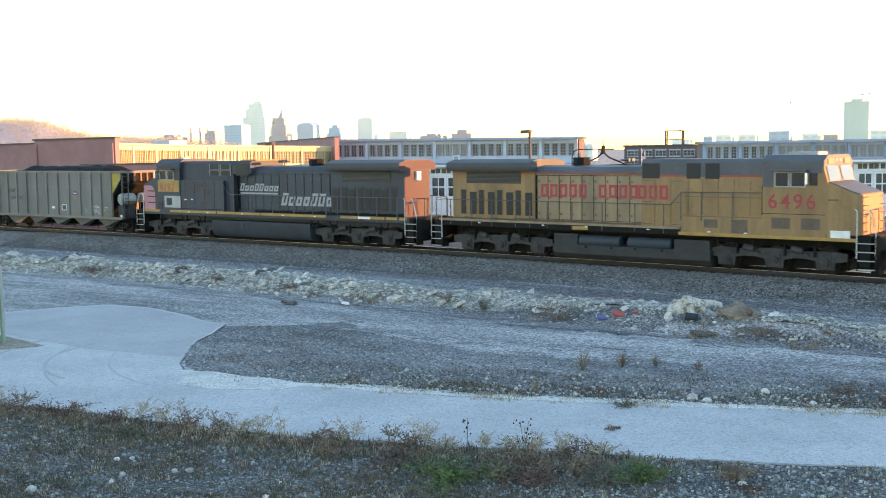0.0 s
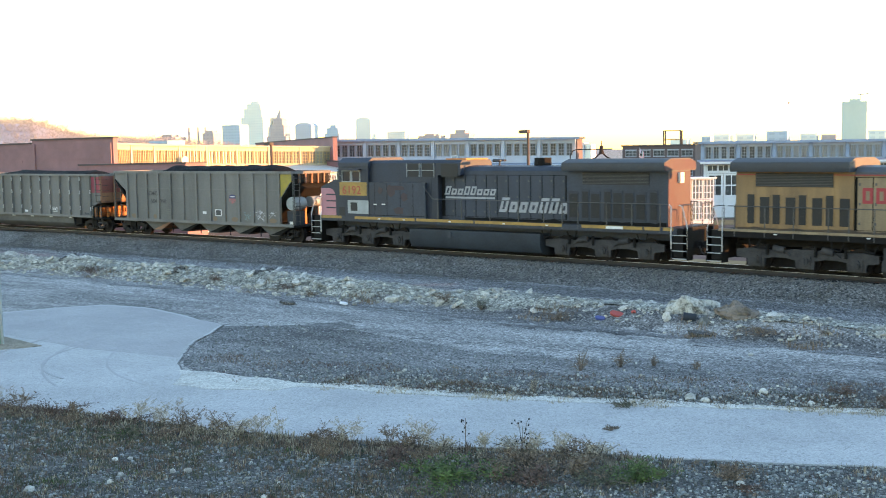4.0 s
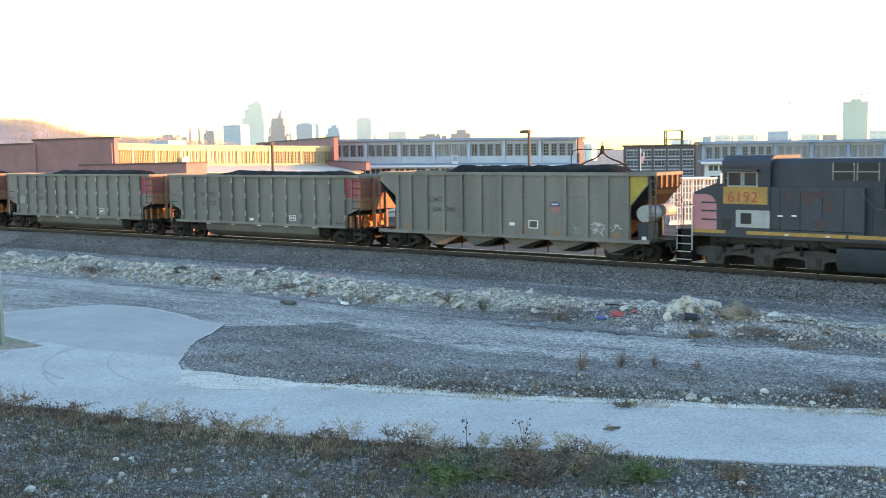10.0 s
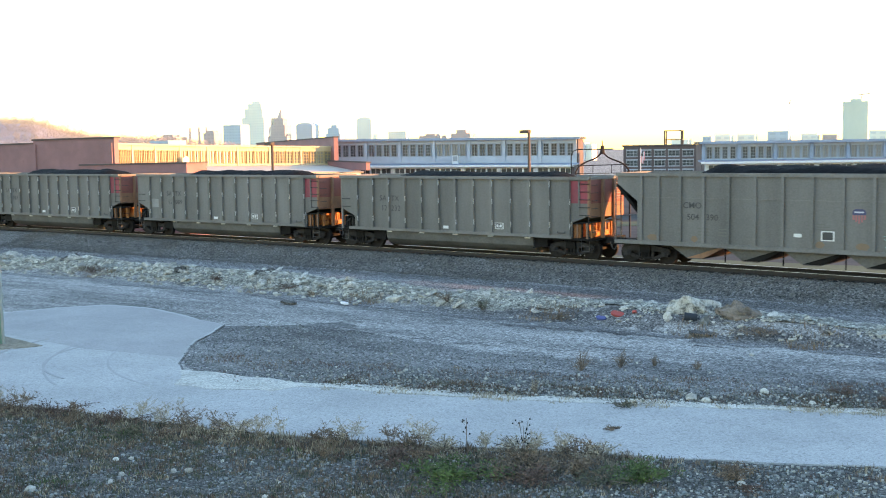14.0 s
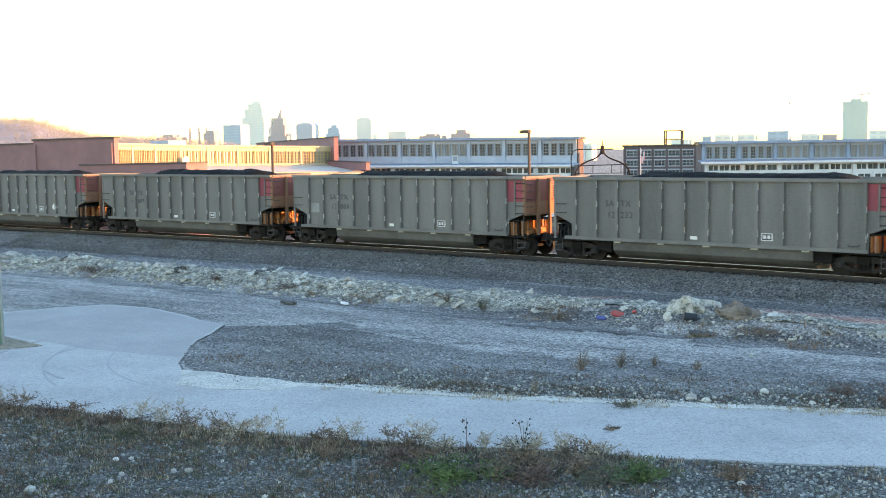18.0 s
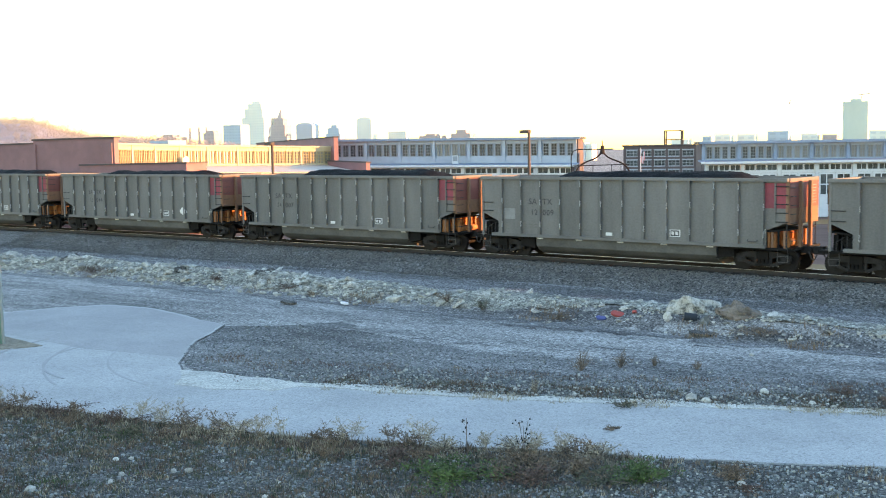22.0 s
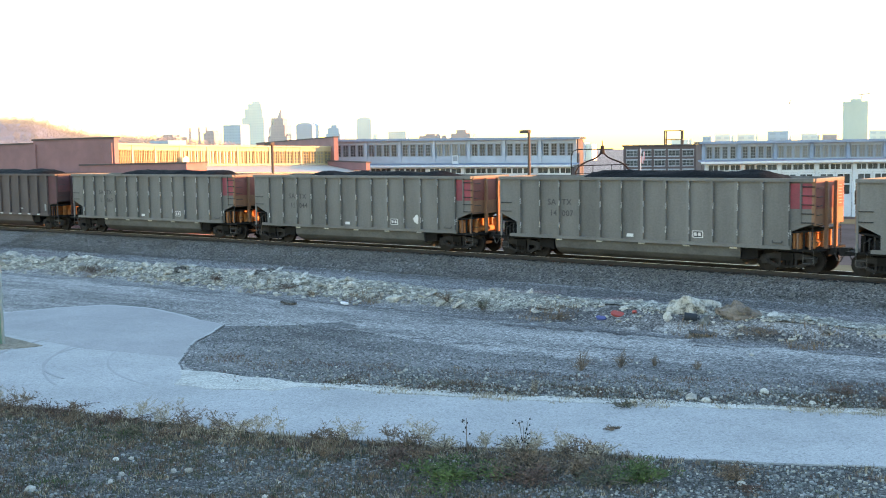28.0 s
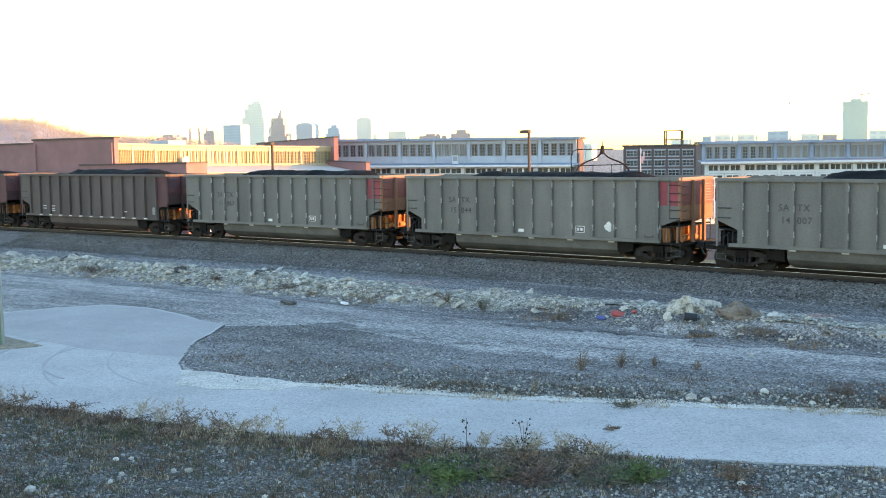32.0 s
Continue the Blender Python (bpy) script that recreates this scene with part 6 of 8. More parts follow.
            box(bm, x0 + 0.19, x1 - 0.19, 0.06, 0.07, zt - 1.96, zt - 0.15)
            wpart("pane", bm, M_PANEG, d, low)
    return house


shed("factory_shed", (-75.26, 41.27), (-51.67, 49.86), 7, 6.3, (5.72, 4.5), 3.55, "pale blue factory shed with sash windows above white doors", M_BRICKD, M_BLUEWHITE, 4, blinds=(3,), fall=0.17)
shed("factory_shed", (-39.8, 52.5), (-11.1, 67.6), 10, 5.45, (4.98, 3.84), 3.5, "pale blue factory shed with blue pilasters above white doors", M_BRICKD, M_SLATEBAND, 5, blinds=(2, 3, 4, 5))

# an unseen block beyond the shed, added to keep the low sun off the foreground
bm = B()
box(bm, 46, 72, -4, 23, ZFAR - 0.1, 8.6)
warehouse = thing("warehouse", bm, M_BRICK, "unseen plain brick block added to shade the foreground", "warehouse", bevel=0.05)
bm = B()
box(bm, 45.8, 72.2, -4.2, 23.2, 8.6, 8.85)
part("parapet", bm, M_COPING, warehouse)

# brick fire walls and brick front
def brick_wall(name, p, q, z0, z1a, z1b, thick, label, material=None, coping=True):
    m, w = wall_frame(p, q)
    bm = B()
    prism(bm, [(0, z0), (w, z0), (w, z1b), (0, z1a)], "y", 0, thick)
    bm.transform(m)
    ob = thing(name, bm, material or M_BRICK, label, "brick wall")
    if coping:
        bm = B()
        prism(bm, [(-0.06, z1a), (w + 0.06, z1b), (w + 0.06, z1b + 0.12), (-0.06, z1a + 0.12)], "y", -0.07, thick + 0.07)
        wpart("coping", bm, M_COPING, ob, m)
    return ob, m, w


brick_wall("fire_wall", (-99.4, 55.0), (-71.2, 36.7), -1.5, 6.2, 6.42, 0.45, "tall red brick fire wall between factory roofs")
brick_wall("fire_wall", (-72.2, 36.9), (-64.9, 33.8), 3.3, 4.12, 3.98, 0.40, "low red brick fire wall across the lean-to roof")
front = holder("brick_hall", "long red brick hall front with recessed panels and a stepped parapet", "factory")
m, w = wall_frame((-104.2, 7.7), (-74.1, 12.7))
x_step = w - 8.8
bm = B()
prism(bm, [(0, -1.5), (w, -1.5), (w, 6.42), (x_step, 6.36), (x_step, 6.08), (0, 5.9)], "y", 0, 0.5)
wall = wpart("wall", bm, M_BRICK, front, m)
bm = B()
prism(bm, [(x_step - 0.1, 6.36), (w + 0.1, 6.42), (w + 0.1, 6.55), (x_step - 0.1, 6.49)], "y", -0.10, 0.6)
wpart("coping", bm, M_COPING, front, m)
bm = B()
prism(bm, [(0, 5.9), (x_step - 0.1, 6.08), (x_step - 0.1, 6.2), (0, 6.02)], "y", -0.10, 0.6)
wpart("coping", bm, M_COPING, front, m)
for x0, x1, z0, z1 in ((w - 8.3, w - 1.3, 4.75, 5.0), (w - 8.3, w - 1.3, 5.7, 5.85), (x_step - 9.5, x_step - 1.2, 4.5, 4.75), (x_step - 9.5, x_step - 1.2, 5.5, 5.65), (x_step - 19, x_step - 11, 4.5, 4.75)):
    bm = B()
    box(bm, x0, x1, -0.035, 0.0, z0, z1)
    wpart("brick_band", bm, M_BRICK, front, m, "projecting brick band")
for x in (x_step, x_step - 10.4, w - 0.5):
    bm = B()
    box(bm, x - 0.35, x + 0.35, -0.14, 0.0, -1.5, 6.05)
    wpart("buttress", bm, M_BRICK, front, m)
bm = B()
prism(bm, [(0, 0.5), (w - 0.3, 0.5), (w - 18, 12), (-18, 12)], "z", 5.3, 5.5)
wpart("roof", bm, M_ROOFD, front, m)
low_wall, _, _ = brick_wall("brick_annex", (-74.0, 9.2), (-64.8, 11.9), -1.5, 4.25, 4.32, 3.0, "low red brick annex with a dark coping")

# lamp posts, arch of pipes, flag pole
def lamp_post(x, y, top, label):
    post = holder("lamp_post", label, "lamp post", pose(x, y, ZFAR), "yard lamp posts")
    h = top - ZFAR
    bm = B()
    rod(bm, (0, 0, 0), (0, 0, h), 0.13, 12, 0.09)
    part("pole", bm, M_POLE, post)
    bm = B()
    box(bm, -0.09, 0.09, -0.09, 0.09, -0.1, 0.1)
    bm.transform(Matrix.Translation((0, 0, h - 0.08)))
    part("bracket", bm, M_POLE, post)
    bm = B()
    prism(bm, [(-0.62, h - 0.16), (0.05, h - 0.14), (0.05, h + 0.06), (-0.60, h + 0.04)], "y", -0.2, 0.2)
    head = part("lamp_head", bm, M_POLE, post, "boxy brown floodlight head", 0.02)
    bm = B()
    box(bm, -0.56, -0.06, -0.15, 0.15, h - 0.185, h - 0.16)
    part("lens", bm, M_LAMPLENS, head)


lamp_post(-38.3, 18.1, 6.25, "brown steel lamp post with a box floodlight")
lamp_post(-58.7, 14.9, 5.75, "brown steel lamp post standing before the sunlit wing")
arch = holder("pipe_arch", "dark iron pipe arch with a finial, standing in the yard", "pipe arch", pose(-32.9, 18.2, 0, 0, 0, 33.5))
for s in (-1, 1):
    bm = B()
    pts = [(s * 1.75, 0, ZFAR), (s * 1.75, 0, 3.3)] + [(s * 1.75 * u, 0, 3.25 + 1.32 * f) for u, f in ((1.0, 0.0), (0.98, 0.2), (0.90, 0.40), (0.76, 0.56), (0.58, 0.68), (0.38, 0.78), (0.22, 0.88), (0.10, 1.02), (0.04, 1.12))] + [(0, 0, 4.85)]
    pipe(bm, pts, 0.055)
    part("curved_leg", bm, M_IRON, arch)
bm = B()
rod(bm, (0, 0, 4.62), (0, 0, 4.9), 0.20, 8, 0.12)
rod(bm, (0, 0, 4.9), (0, 0, 5.18), 0.13, 8, 0.12)
rod(bm, (0, 0, 5.18), (0, 0, 5.5), 0.03, 6)
part("finial", bm, M_IRON, arch, "rusty finial block with a spike")
bm = B()
pipe(bm, [(-2.0, 0.05, ZFAR), (-2.0, 0.05, 4.55), (-1.85, 0.05, 4.85), (-1.6, 0.05, 4.95), (0.7, 0.05, 4.95)], 0.035)
pipe(bm, [(-1.95, 0.05, 3.9), (1.7, 0.05, 3.95)], 0.03)
for x in (-1.3, -0.6, 0.6, 1.2):
    pipe(bm, [(x, 0.05, 3.4), (x, 0.05, 3.95)], 0.02)
pipe(bm, [(-1.7, 0.05, 3.4), (1.7, 0.05, 3.4)], 0.02)
part("pipe_rail", bm, M_IRON, arch)

def flag_pole(x, y, top, k, label):
    """A pole with a limp striped flag of red and white folds under a blue canton."""
    flag = holder("flag_pole", label, "flag pole", pose(x, y, 0, 0, 0, 30))
    bm = B()
    rod(bm, (0, 0, ZFAR), (0, 0, top), 0.05 * k + 0.03, 8, 0.03)
    part("pole", bm, M_TRIM, flag)
    for n in range(5):
        bm = B()
        x0 = 0.05 + n * 0.11 * k
        drop = top - 0.2 - (0.95 * k if n < 3 else 0.25 * k)
        prism(bm, [(x0, drop), (x0 + 0.11 * k, drop - 0.12 * k), (x0 + 0.10 * k, drop - (0.85 + 0.12 * n) * k), (x0 - 0.01, drop - (0.95 + 0.10 * n) * k)], "y", 0.05 * (n % 2), 0.05 * (n % 2) + 0.03)
        part("flag_fold", bm, M_CLOTHRED if n % 2 == 0 else M_TRIM, flag, "limp red fold" if n % 2 == 0 else "limp white fold")
    bm = B()
    box(bm, 0.05, 0.05 + 0.16 * k, 0.0, 0.06, top - 0.2 - 0.5 * k, top - 0.2)
    part("flag_canton", bm, M_CLOTHBLUE, flag, "dark blue canton")


flag_pole(-64.1, 153.0, 13.4, 0.5, "thin white pole with a small limp flag")
flag_pole(-68.13, 100.00, 4.95, 1.0, "white pole with a limp striped flag before a brick block")

# the brown brick block beyond, with a tank frame on its roof
block = holder("brick_block", "brown brick industrial block with rows of windows", "building")
m, w = wall_frame((-79.5, 118.0), (-62.0, 123.2))
bm = B()
box(bm, 0, w, 0, 18, ZFAR, 5.15)
wpart("wall", bm, M_BRICKD, block, m)
bm = B()
box(bm, -0.2, w + 0.2, -0.2, 18.2, 5.15, 5.4)
wpart("parapet", bm, M_COPING, block, m)
for r in range(4):
    for k in range(8):
        a = 0.5 + (w - 0.5) * k / 8
        sash_window(block, m @ Matrix.Translation((0, -0.13, 0)), a, a + (w - 0.5) / 8 - 0.5, 3.6 - r * 1.55, 4.5 - r * 1.55, 3, 2, M_MULLION, M_PANEG, 0.12, 0.06)
    for k in range(8):
        a = 0.5 + (w - 0.5) * k / 8
        bm = B()
        box(bm, a - 0.08, a + (w - 0.5) / 8 - 0.42, -0.14, 0.0, 4.53 - r * 1.55, 4.66 - r * 1.55)
        wpart("lintel", bm, M_BLUEWHITE, block, m, "pale stone lintel")
        bm = B()
        box(bm, a - 0.08, a + (w - 0.5) / 8 - 0.42, -0.16, 0.0, 3.48 - r * 1.55, 3.57 - r * 1.55)
        wpart("sill", bm, M_BLUEWHITE, block, m)
tank = holder("tank_frame", "rusty steel tank frame on a flat roof", "tank frame", m @ Matrix.Translation((w * 0.62 - 5.4, 5, 5.4)))
for sx in (0, 2.7):
    for sy in (0, 2.2):
        bm = B()
        box(bm, sx - 0.11, sx + 0.11, sy - 0.11, sy + 0.11, 0, 2.3)
        part("leg", bm, M_POLE, tank)
for z in (0.75, 2.2):
    bm = B()
    for sy in (0, 2.2):
        box(bm, 0.08, 2.62, sy - 0.06, sy + 0.06, z, z + 0.12)
    for sx in (0, 2.7):
        box(bm, sx - 0.06, sx + 0.06, 0.08, 2.12, z, z + 0.12)
    box(bm, 1.29, 1.41, 0.06, 2.14, z, z + 0.12)
    part("brace", bm, M_POLE, tank)

# ---- skyline ----
def tower(x, y, w, d, top, material, label, steps=(), band=3.6, turn=8, roof=None, plain_face=False):
    """A far block with set-backs above and window bands."""
    ob = holder("tower", label, "building", pose(x, y, 0, 0, 0, turn))
    levels = [(w, d, -2.0, top)] if not steps else []
    z = -2.0
    for k, (ws, ds, zt) in enumerate(steps):
        levels.append((w * ws, d * ds, z, zt))
        z = zt
    for ws, ds, z0, z1 in levels:
        bm = B()
        box(bm, -ws / 2, ws / 2, -ds / 2, ds / 2, z0, z1)
        blk = part("block", bm, material, ob, "", 0.4)
        n = max(1, int((z1 - max(z0, 4)) / band))
        bm = B()
        cols = max(2, int(ws / 4.5))
        for r in range(n):
            za = max(z0, 4) + (r + 0.3) * (z1 - max(z0, 4)) / n
            for c in range(cols):
                xa = -ws / 2 + ws * (c + 0.22) / cols
                box(bm, xa, xa + ws / cols * 0.56, -ds / 2 - 0.15, -ds / 2 - 0.02, za, za + band * 0.45)
            dc = max(2, int(ds / 4.5))
            for c in range(dc):
                ya = -ds / 2 + ds * (c + 0.22) / dc
                box(bm, ws / 2 + 0.02, ws / 2 + 0.15, ya, ya + ds / dc * 0.56, za, za + band * 0.45)
        if plain_face:
            bm.free()
            continue
        tagged(part("window_grid", bm, M_FARWIN[material], blk), kind="stuff")
    if roof == "spire":
        bm = B()
        rod(bm, (0, 0, top), (0, 0, top + 15), 6.5, 4, 0.4)
        part("spire", bm, material, ob)
    if roof == "round":
        bm = B()
        prism(bm, [(w / 2 * math.cos(a), top + w * 0.16 * math.sin(a)) for a in [math.pi * k / 8 for k in range(9)]], "y", -d / 2, d / 2)
        part("crown", bm, material, ob)
    return ob


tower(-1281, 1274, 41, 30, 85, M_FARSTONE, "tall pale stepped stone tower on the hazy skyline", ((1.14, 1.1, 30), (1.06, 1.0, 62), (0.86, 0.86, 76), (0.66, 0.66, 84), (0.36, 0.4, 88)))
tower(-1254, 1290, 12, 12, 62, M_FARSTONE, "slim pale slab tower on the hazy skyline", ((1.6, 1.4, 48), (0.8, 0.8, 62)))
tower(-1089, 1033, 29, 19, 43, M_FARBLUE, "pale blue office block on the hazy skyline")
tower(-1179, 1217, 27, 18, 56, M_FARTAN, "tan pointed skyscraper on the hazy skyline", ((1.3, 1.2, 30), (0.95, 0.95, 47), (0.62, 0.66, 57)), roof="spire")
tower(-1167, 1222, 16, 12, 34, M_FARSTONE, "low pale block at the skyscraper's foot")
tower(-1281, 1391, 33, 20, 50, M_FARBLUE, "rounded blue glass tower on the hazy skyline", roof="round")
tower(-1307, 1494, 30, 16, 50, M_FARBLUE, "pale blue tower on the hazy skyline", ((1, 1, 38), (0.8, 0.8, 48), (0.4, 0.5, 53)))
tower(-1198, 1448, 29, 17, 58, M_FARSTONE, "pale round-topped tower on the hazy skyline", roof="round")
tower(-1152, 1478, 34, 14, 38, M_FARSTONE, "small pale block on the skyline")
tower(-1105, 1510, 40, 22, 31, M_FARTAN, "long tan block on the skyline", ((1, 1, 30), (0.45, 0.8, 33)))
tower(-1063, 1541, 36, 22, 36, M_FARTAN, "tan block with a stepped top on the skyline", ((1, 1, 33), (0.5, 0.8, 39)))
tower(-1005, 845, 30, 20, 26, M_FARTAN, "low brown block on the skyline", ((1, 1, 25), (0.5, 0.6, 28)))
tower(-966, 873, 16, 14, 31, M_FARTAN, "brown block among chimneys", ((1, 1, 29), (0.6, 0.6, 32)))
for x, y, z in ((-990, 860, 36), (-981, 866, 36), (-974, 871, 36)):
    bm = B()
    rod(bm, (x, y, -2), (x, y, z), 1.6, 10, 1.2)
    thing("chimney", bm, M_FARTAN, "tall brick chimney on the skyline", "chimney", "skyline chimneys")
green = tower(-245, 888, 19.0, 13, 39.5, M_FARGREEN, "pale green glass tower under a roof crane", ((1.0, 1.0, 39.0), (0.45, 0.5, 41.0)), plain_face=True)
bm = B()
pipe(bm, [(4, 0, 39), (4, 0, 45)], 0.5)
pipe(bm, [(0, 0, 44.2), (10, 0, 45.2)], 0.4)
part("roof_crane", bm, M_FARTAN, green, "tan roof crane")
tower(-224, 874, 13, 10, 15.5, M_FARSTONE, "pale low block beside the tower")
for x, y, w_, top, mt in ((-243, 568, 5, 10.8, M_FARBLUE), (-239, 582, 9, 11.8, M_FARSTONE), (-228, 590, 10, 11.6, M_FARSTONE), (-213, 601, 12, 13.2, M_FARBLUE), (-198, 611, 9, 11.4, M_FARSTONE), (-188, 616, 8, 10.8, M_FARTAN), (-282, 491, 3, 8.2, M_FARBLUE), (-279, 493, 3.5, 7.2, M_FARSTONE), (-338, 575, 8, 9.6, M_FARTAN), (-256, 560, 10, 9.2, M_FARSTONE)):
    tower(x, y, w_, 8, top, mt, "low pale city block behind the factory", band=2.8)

# wooded hill on the far left
RIDGE = ((-760, 283, 33), (-688, 333, 30), (-630, 373, 27), (-612, 385, 25), (-598, 395, 20), (-583, 405, 14.5), (-567, 416, 13.5), (-551, 427, 12.5), (-533, 439, 11), (-507, 457, 7), (-470, 480, 0))
bm = B()
hv = []
for i in range(61):
    u = i / 60 * (len(RIDGE) - 1)
    k = min(int(u), len(RIDGE) - 2)
    p = Vector(RIDGE[k]).lerp(Vector(RIDGE[k + 1]), u - k)
    row = []
    for j in range(15):
        v = j / 14 * 1.5
        q = Vector((0, -47, 0)).lerp(Vector((p.x, p.y, 0)), 0.66 + 0.34 * v)
        h = p.z * (smooth(0, 1.0, v) if v <= 1 else 1 - 0.5 * (v - 1))
        row.append(bm.verts.new((q.x, q.y, -3 + max(0, h + 3) + 0.8 * noise.noise((q.x * 0.03, q.y * 0.03, 0)))))
    hv.append(row)
for a, b in zip(hv, hv[1:]):
    for j in range(14):
        bm.faces.new((a[j], b[j], b[j + 1], a[j + 1]))
HILLTOP = [(v.co.x, v.co.y, v.co.z) for r in hv for v in r[3:12]]
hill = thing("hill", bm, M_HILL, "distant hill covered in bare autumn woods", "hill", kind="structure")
rng = random.Random(11)
vs, fs = [], []
for k in range(3400):
    x, y, z = rng.choice(HILLTOP)
    x, y = x + rng.uniform(-7, 7), y + rng.uniform(-7, 7)
    if z < -1:
        continue
    h = rng.uniform(2.0, 4.6) + (1.6 if rng.random() < 0.12 else 0)
    for c in range(30):
        a, q = rng.uniform(0, 6.28), rng.uniform(0, 1) ** 0.6
        v = rng.uniform(0.1, 1.0)
        girth = 2.1 * q * (1 - 0.55 * v * v)
        cx, cy, cz = x + girth * math.cos(a), y + girth * math.sin(a), z + h * v
        r = rng.uniform(0.16, 0.42)
        b0 = len(vs)
        for p in range(4):
            vs.append((cx + rng.uniform(-r, r), cy + rng.uniform(-r, r), cz + rng.uniform(-r, r)))
        fs += [(b0, b0 + 1, b0 + 2), (b0 + 1, b0 + 2, b0 + 3)]
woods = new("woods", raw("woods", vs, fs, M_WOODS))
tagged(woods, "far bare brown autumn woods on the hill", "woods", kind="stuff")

# glazed white porch in front of the shed's end
porch = holder("glazed_porch", "white framed glass porch before the factory shed", "porch")
m, w = wall_frame((-37.67, 40.00), (-34.92, 43.00))
for k in range(4):
    for r in range(2):
        z1 = 2.43 - 0.12 - r * 1.75
        sash_window(porch, m, w * k / 4 + 0.05, w * (k + 1) / 4 - 0.05, z1 - 1.68, z1, 3, 3, M_TRIM, M_PANEB, 0.1, 0.07)
bm = B()
box(bm, -0.15, w + 0.15, -0.15, 3.0, 2.43 - 0.1, 2.43)
wpart("roof", bm, M_TRIM, porch, m, "flat white porch roof", 0.02)
bm = B()
box(bm, 0.0, w, 0.14, 0.25, ZFAR, 2.43 - 3.6)
wpart("plinth", bm, M_TRIM, porch, m)
bm = B()
box(bm, 0.02, w - 0.02, 0.9, 1.0, ZFAR, 2.43 - 0.12)
wpart("inner_wall", bm, M_BLUEWHITE, porch, m)

# fittings on the factory
unit = holder("air_conditioner", "white window air conditioner on the factory shed", "air conditioner")
m, w = wall_frame((-75.26, 41.27), (-51.67, 49.86))
bm = B()
box(bm, 12.8, 13.4, -0.55, -0.02, 3.6, 4.5)
wpart("casing", bm, M_TRIM, unit, m, "", 0.02)
bm = B()
box(bm, 12.86, 13.34, -0.57, -0.55, 3.95, 4.42)
wpart("grille", bm, M_MULLION, unit, m)
dish = holder("satellite_dish", "small white satellite dish on the cream wing", "satellite dish", pose(-75.82, 21.57, 4.50))
bm = B()
rod(bm, (0.35, 0, 0.0), (0.25, 0, 0.02), 0.36, 16, 0.14)
part("reflector", bm, M_TRIM, dish)
bm = B()
pipe(bm, [(-0.1, 0, -0.35), (0.2, 0, -0.3), (0.25, 0, 0.0)], 0.03)
part("bracket", bm, M_MULLION, dish)
bm = B()
box(bm, -115.74, -112.12, 52.0, 55.0, ZFAR, 6.84)
thing("plant_building", bm, M_BLUEWHITE, "pale blue plant building behind the factory wing", "building", bevel=0.05)


# ---- rubble bank, stones ----
def stone_verts(rng, c, r, flat=0.7):
    """A small broken stone: a jittered eight-cornered block."""
    a = rng.uniform(0, 6.28)
    ca, sa = math.cos(a), math.sin(a)
    vs = []
    sx, sy, sz = r * rng.uniform(0.7, 1.25), r * rng.uniform(0.6, 1.0), r * flat * rng.uniform(0.6, 1.1)
    for k in range(8):
        x = sx * (1 if k & 1 else -1) * rng.uniform(0.55, 1.05)
        y = sy * (1 if k & 2 else -1) * rng.uniform(0.55, 1.05)
        z = sz * (1 if k & 4 else -1) * rng.uniform(0.55, 1.05)
        vs.append((c[0] + ca * x - sa * y, c[1] + sa * x + ca * y, c[2] + z))
    return vs


STONE_FACES = ((0, 2, 3, 1), (4, 5, 7, 6), (0, 1, 5, 4), (1, 3, 7, 5), (3, 2, 6, 7), (2, 0, 4, 6))


def stones(name, places, material, label, seed, category="stones", parent=None):
    rng = random.Random(seed)
    vs, fs = [], []
    for c, r, flat in places:
        b0 = len(vs)
        vs += stone_verts(rng, c, r, flat)
        fs += [tuple(b0 + i for i in f) for f in STONE_FACES]
    ob = new(name, raw(name, vs, fs, material))
    if parent:
        ob.parent = parent
    return tagged(ob, label, category if not parent else "", kind="stuff")


rng = random.Random(21)
spots, big = [], []
for k in range(40000):
    x = -4 - 72 * rng.random()
    f = lerp_line(FOOT, x)
    y = f - 0.5 + 4.9 * rng.random()
    h = bank(x, y)
    if h < 0.06 and rng.random() < 0.8:
        continue
    low_side = smooth(-33, -18, x)
    if noise.noise((x * 0.5, y * 0.7, 12)) < -0.30 + 0.12 * low_side or y < f + 1.5 * low_side + 0.5 * low_side * noise.noise((x * 0.7, 0, 90)) - 0.3 and rng.random() < 0.85:
        continue
    r = 0.02 + (0.085 - 0.035 * low_side) * rng.random() ** 2.8
    spots.append(((x, y, ground_z(x, y) + r * 0.35), r, 0.75))
sheet_v, sheet_f = [], []
nxs, nys = 420, 30
for j in range(nys):
    for i in range(nxs):
        x = -78 + 75 * i / (nxs - 1)
        y = lerp_line(FOOT, x) - 0.35 + 4.6 * j / (nys - 1) + 0.2 * noise.noise((x * 0.8, j * 0.4, 50))
        x += 0.08 * noise.noise((x * 3, j, 51))
        sheet_v.append((x, y, ground_z(x, y) + 0.02 + 0.10 * max(0, noise.noise((x * 2.1, y * 2.1, 52))) * min(1, bank(x, y) * 4)))
for j in range(nys - 1):
    for i in range(nxs - 1):
        x, y, _ = sheet_v[j * nxs + i]
        if y > lerp_line(FOOT, x) + 1.5 * smooth(-24, -17, x) + 0.6 * noise.noise((x * 0.7, y * 0.5, 90)) - 0.2 and bank(x, y) + 0.14 * noise.noise((x * 1.1, y * 1.1, 53)) > 0.12:
            a = j * nxs + i
            sheet_f.append((a, a + 1, a + nxs + 1, a + nxs))
foot_v, foot_f = [], []
for j in range(22):
    for i in range(360):
        x = -78 + 75 * i / 359
        y = lerp_line(FOOT, x) - 1.7 + 3.6 * j / 21
        foot_v.append((x, y, ground_z(x, y) + 0.014))
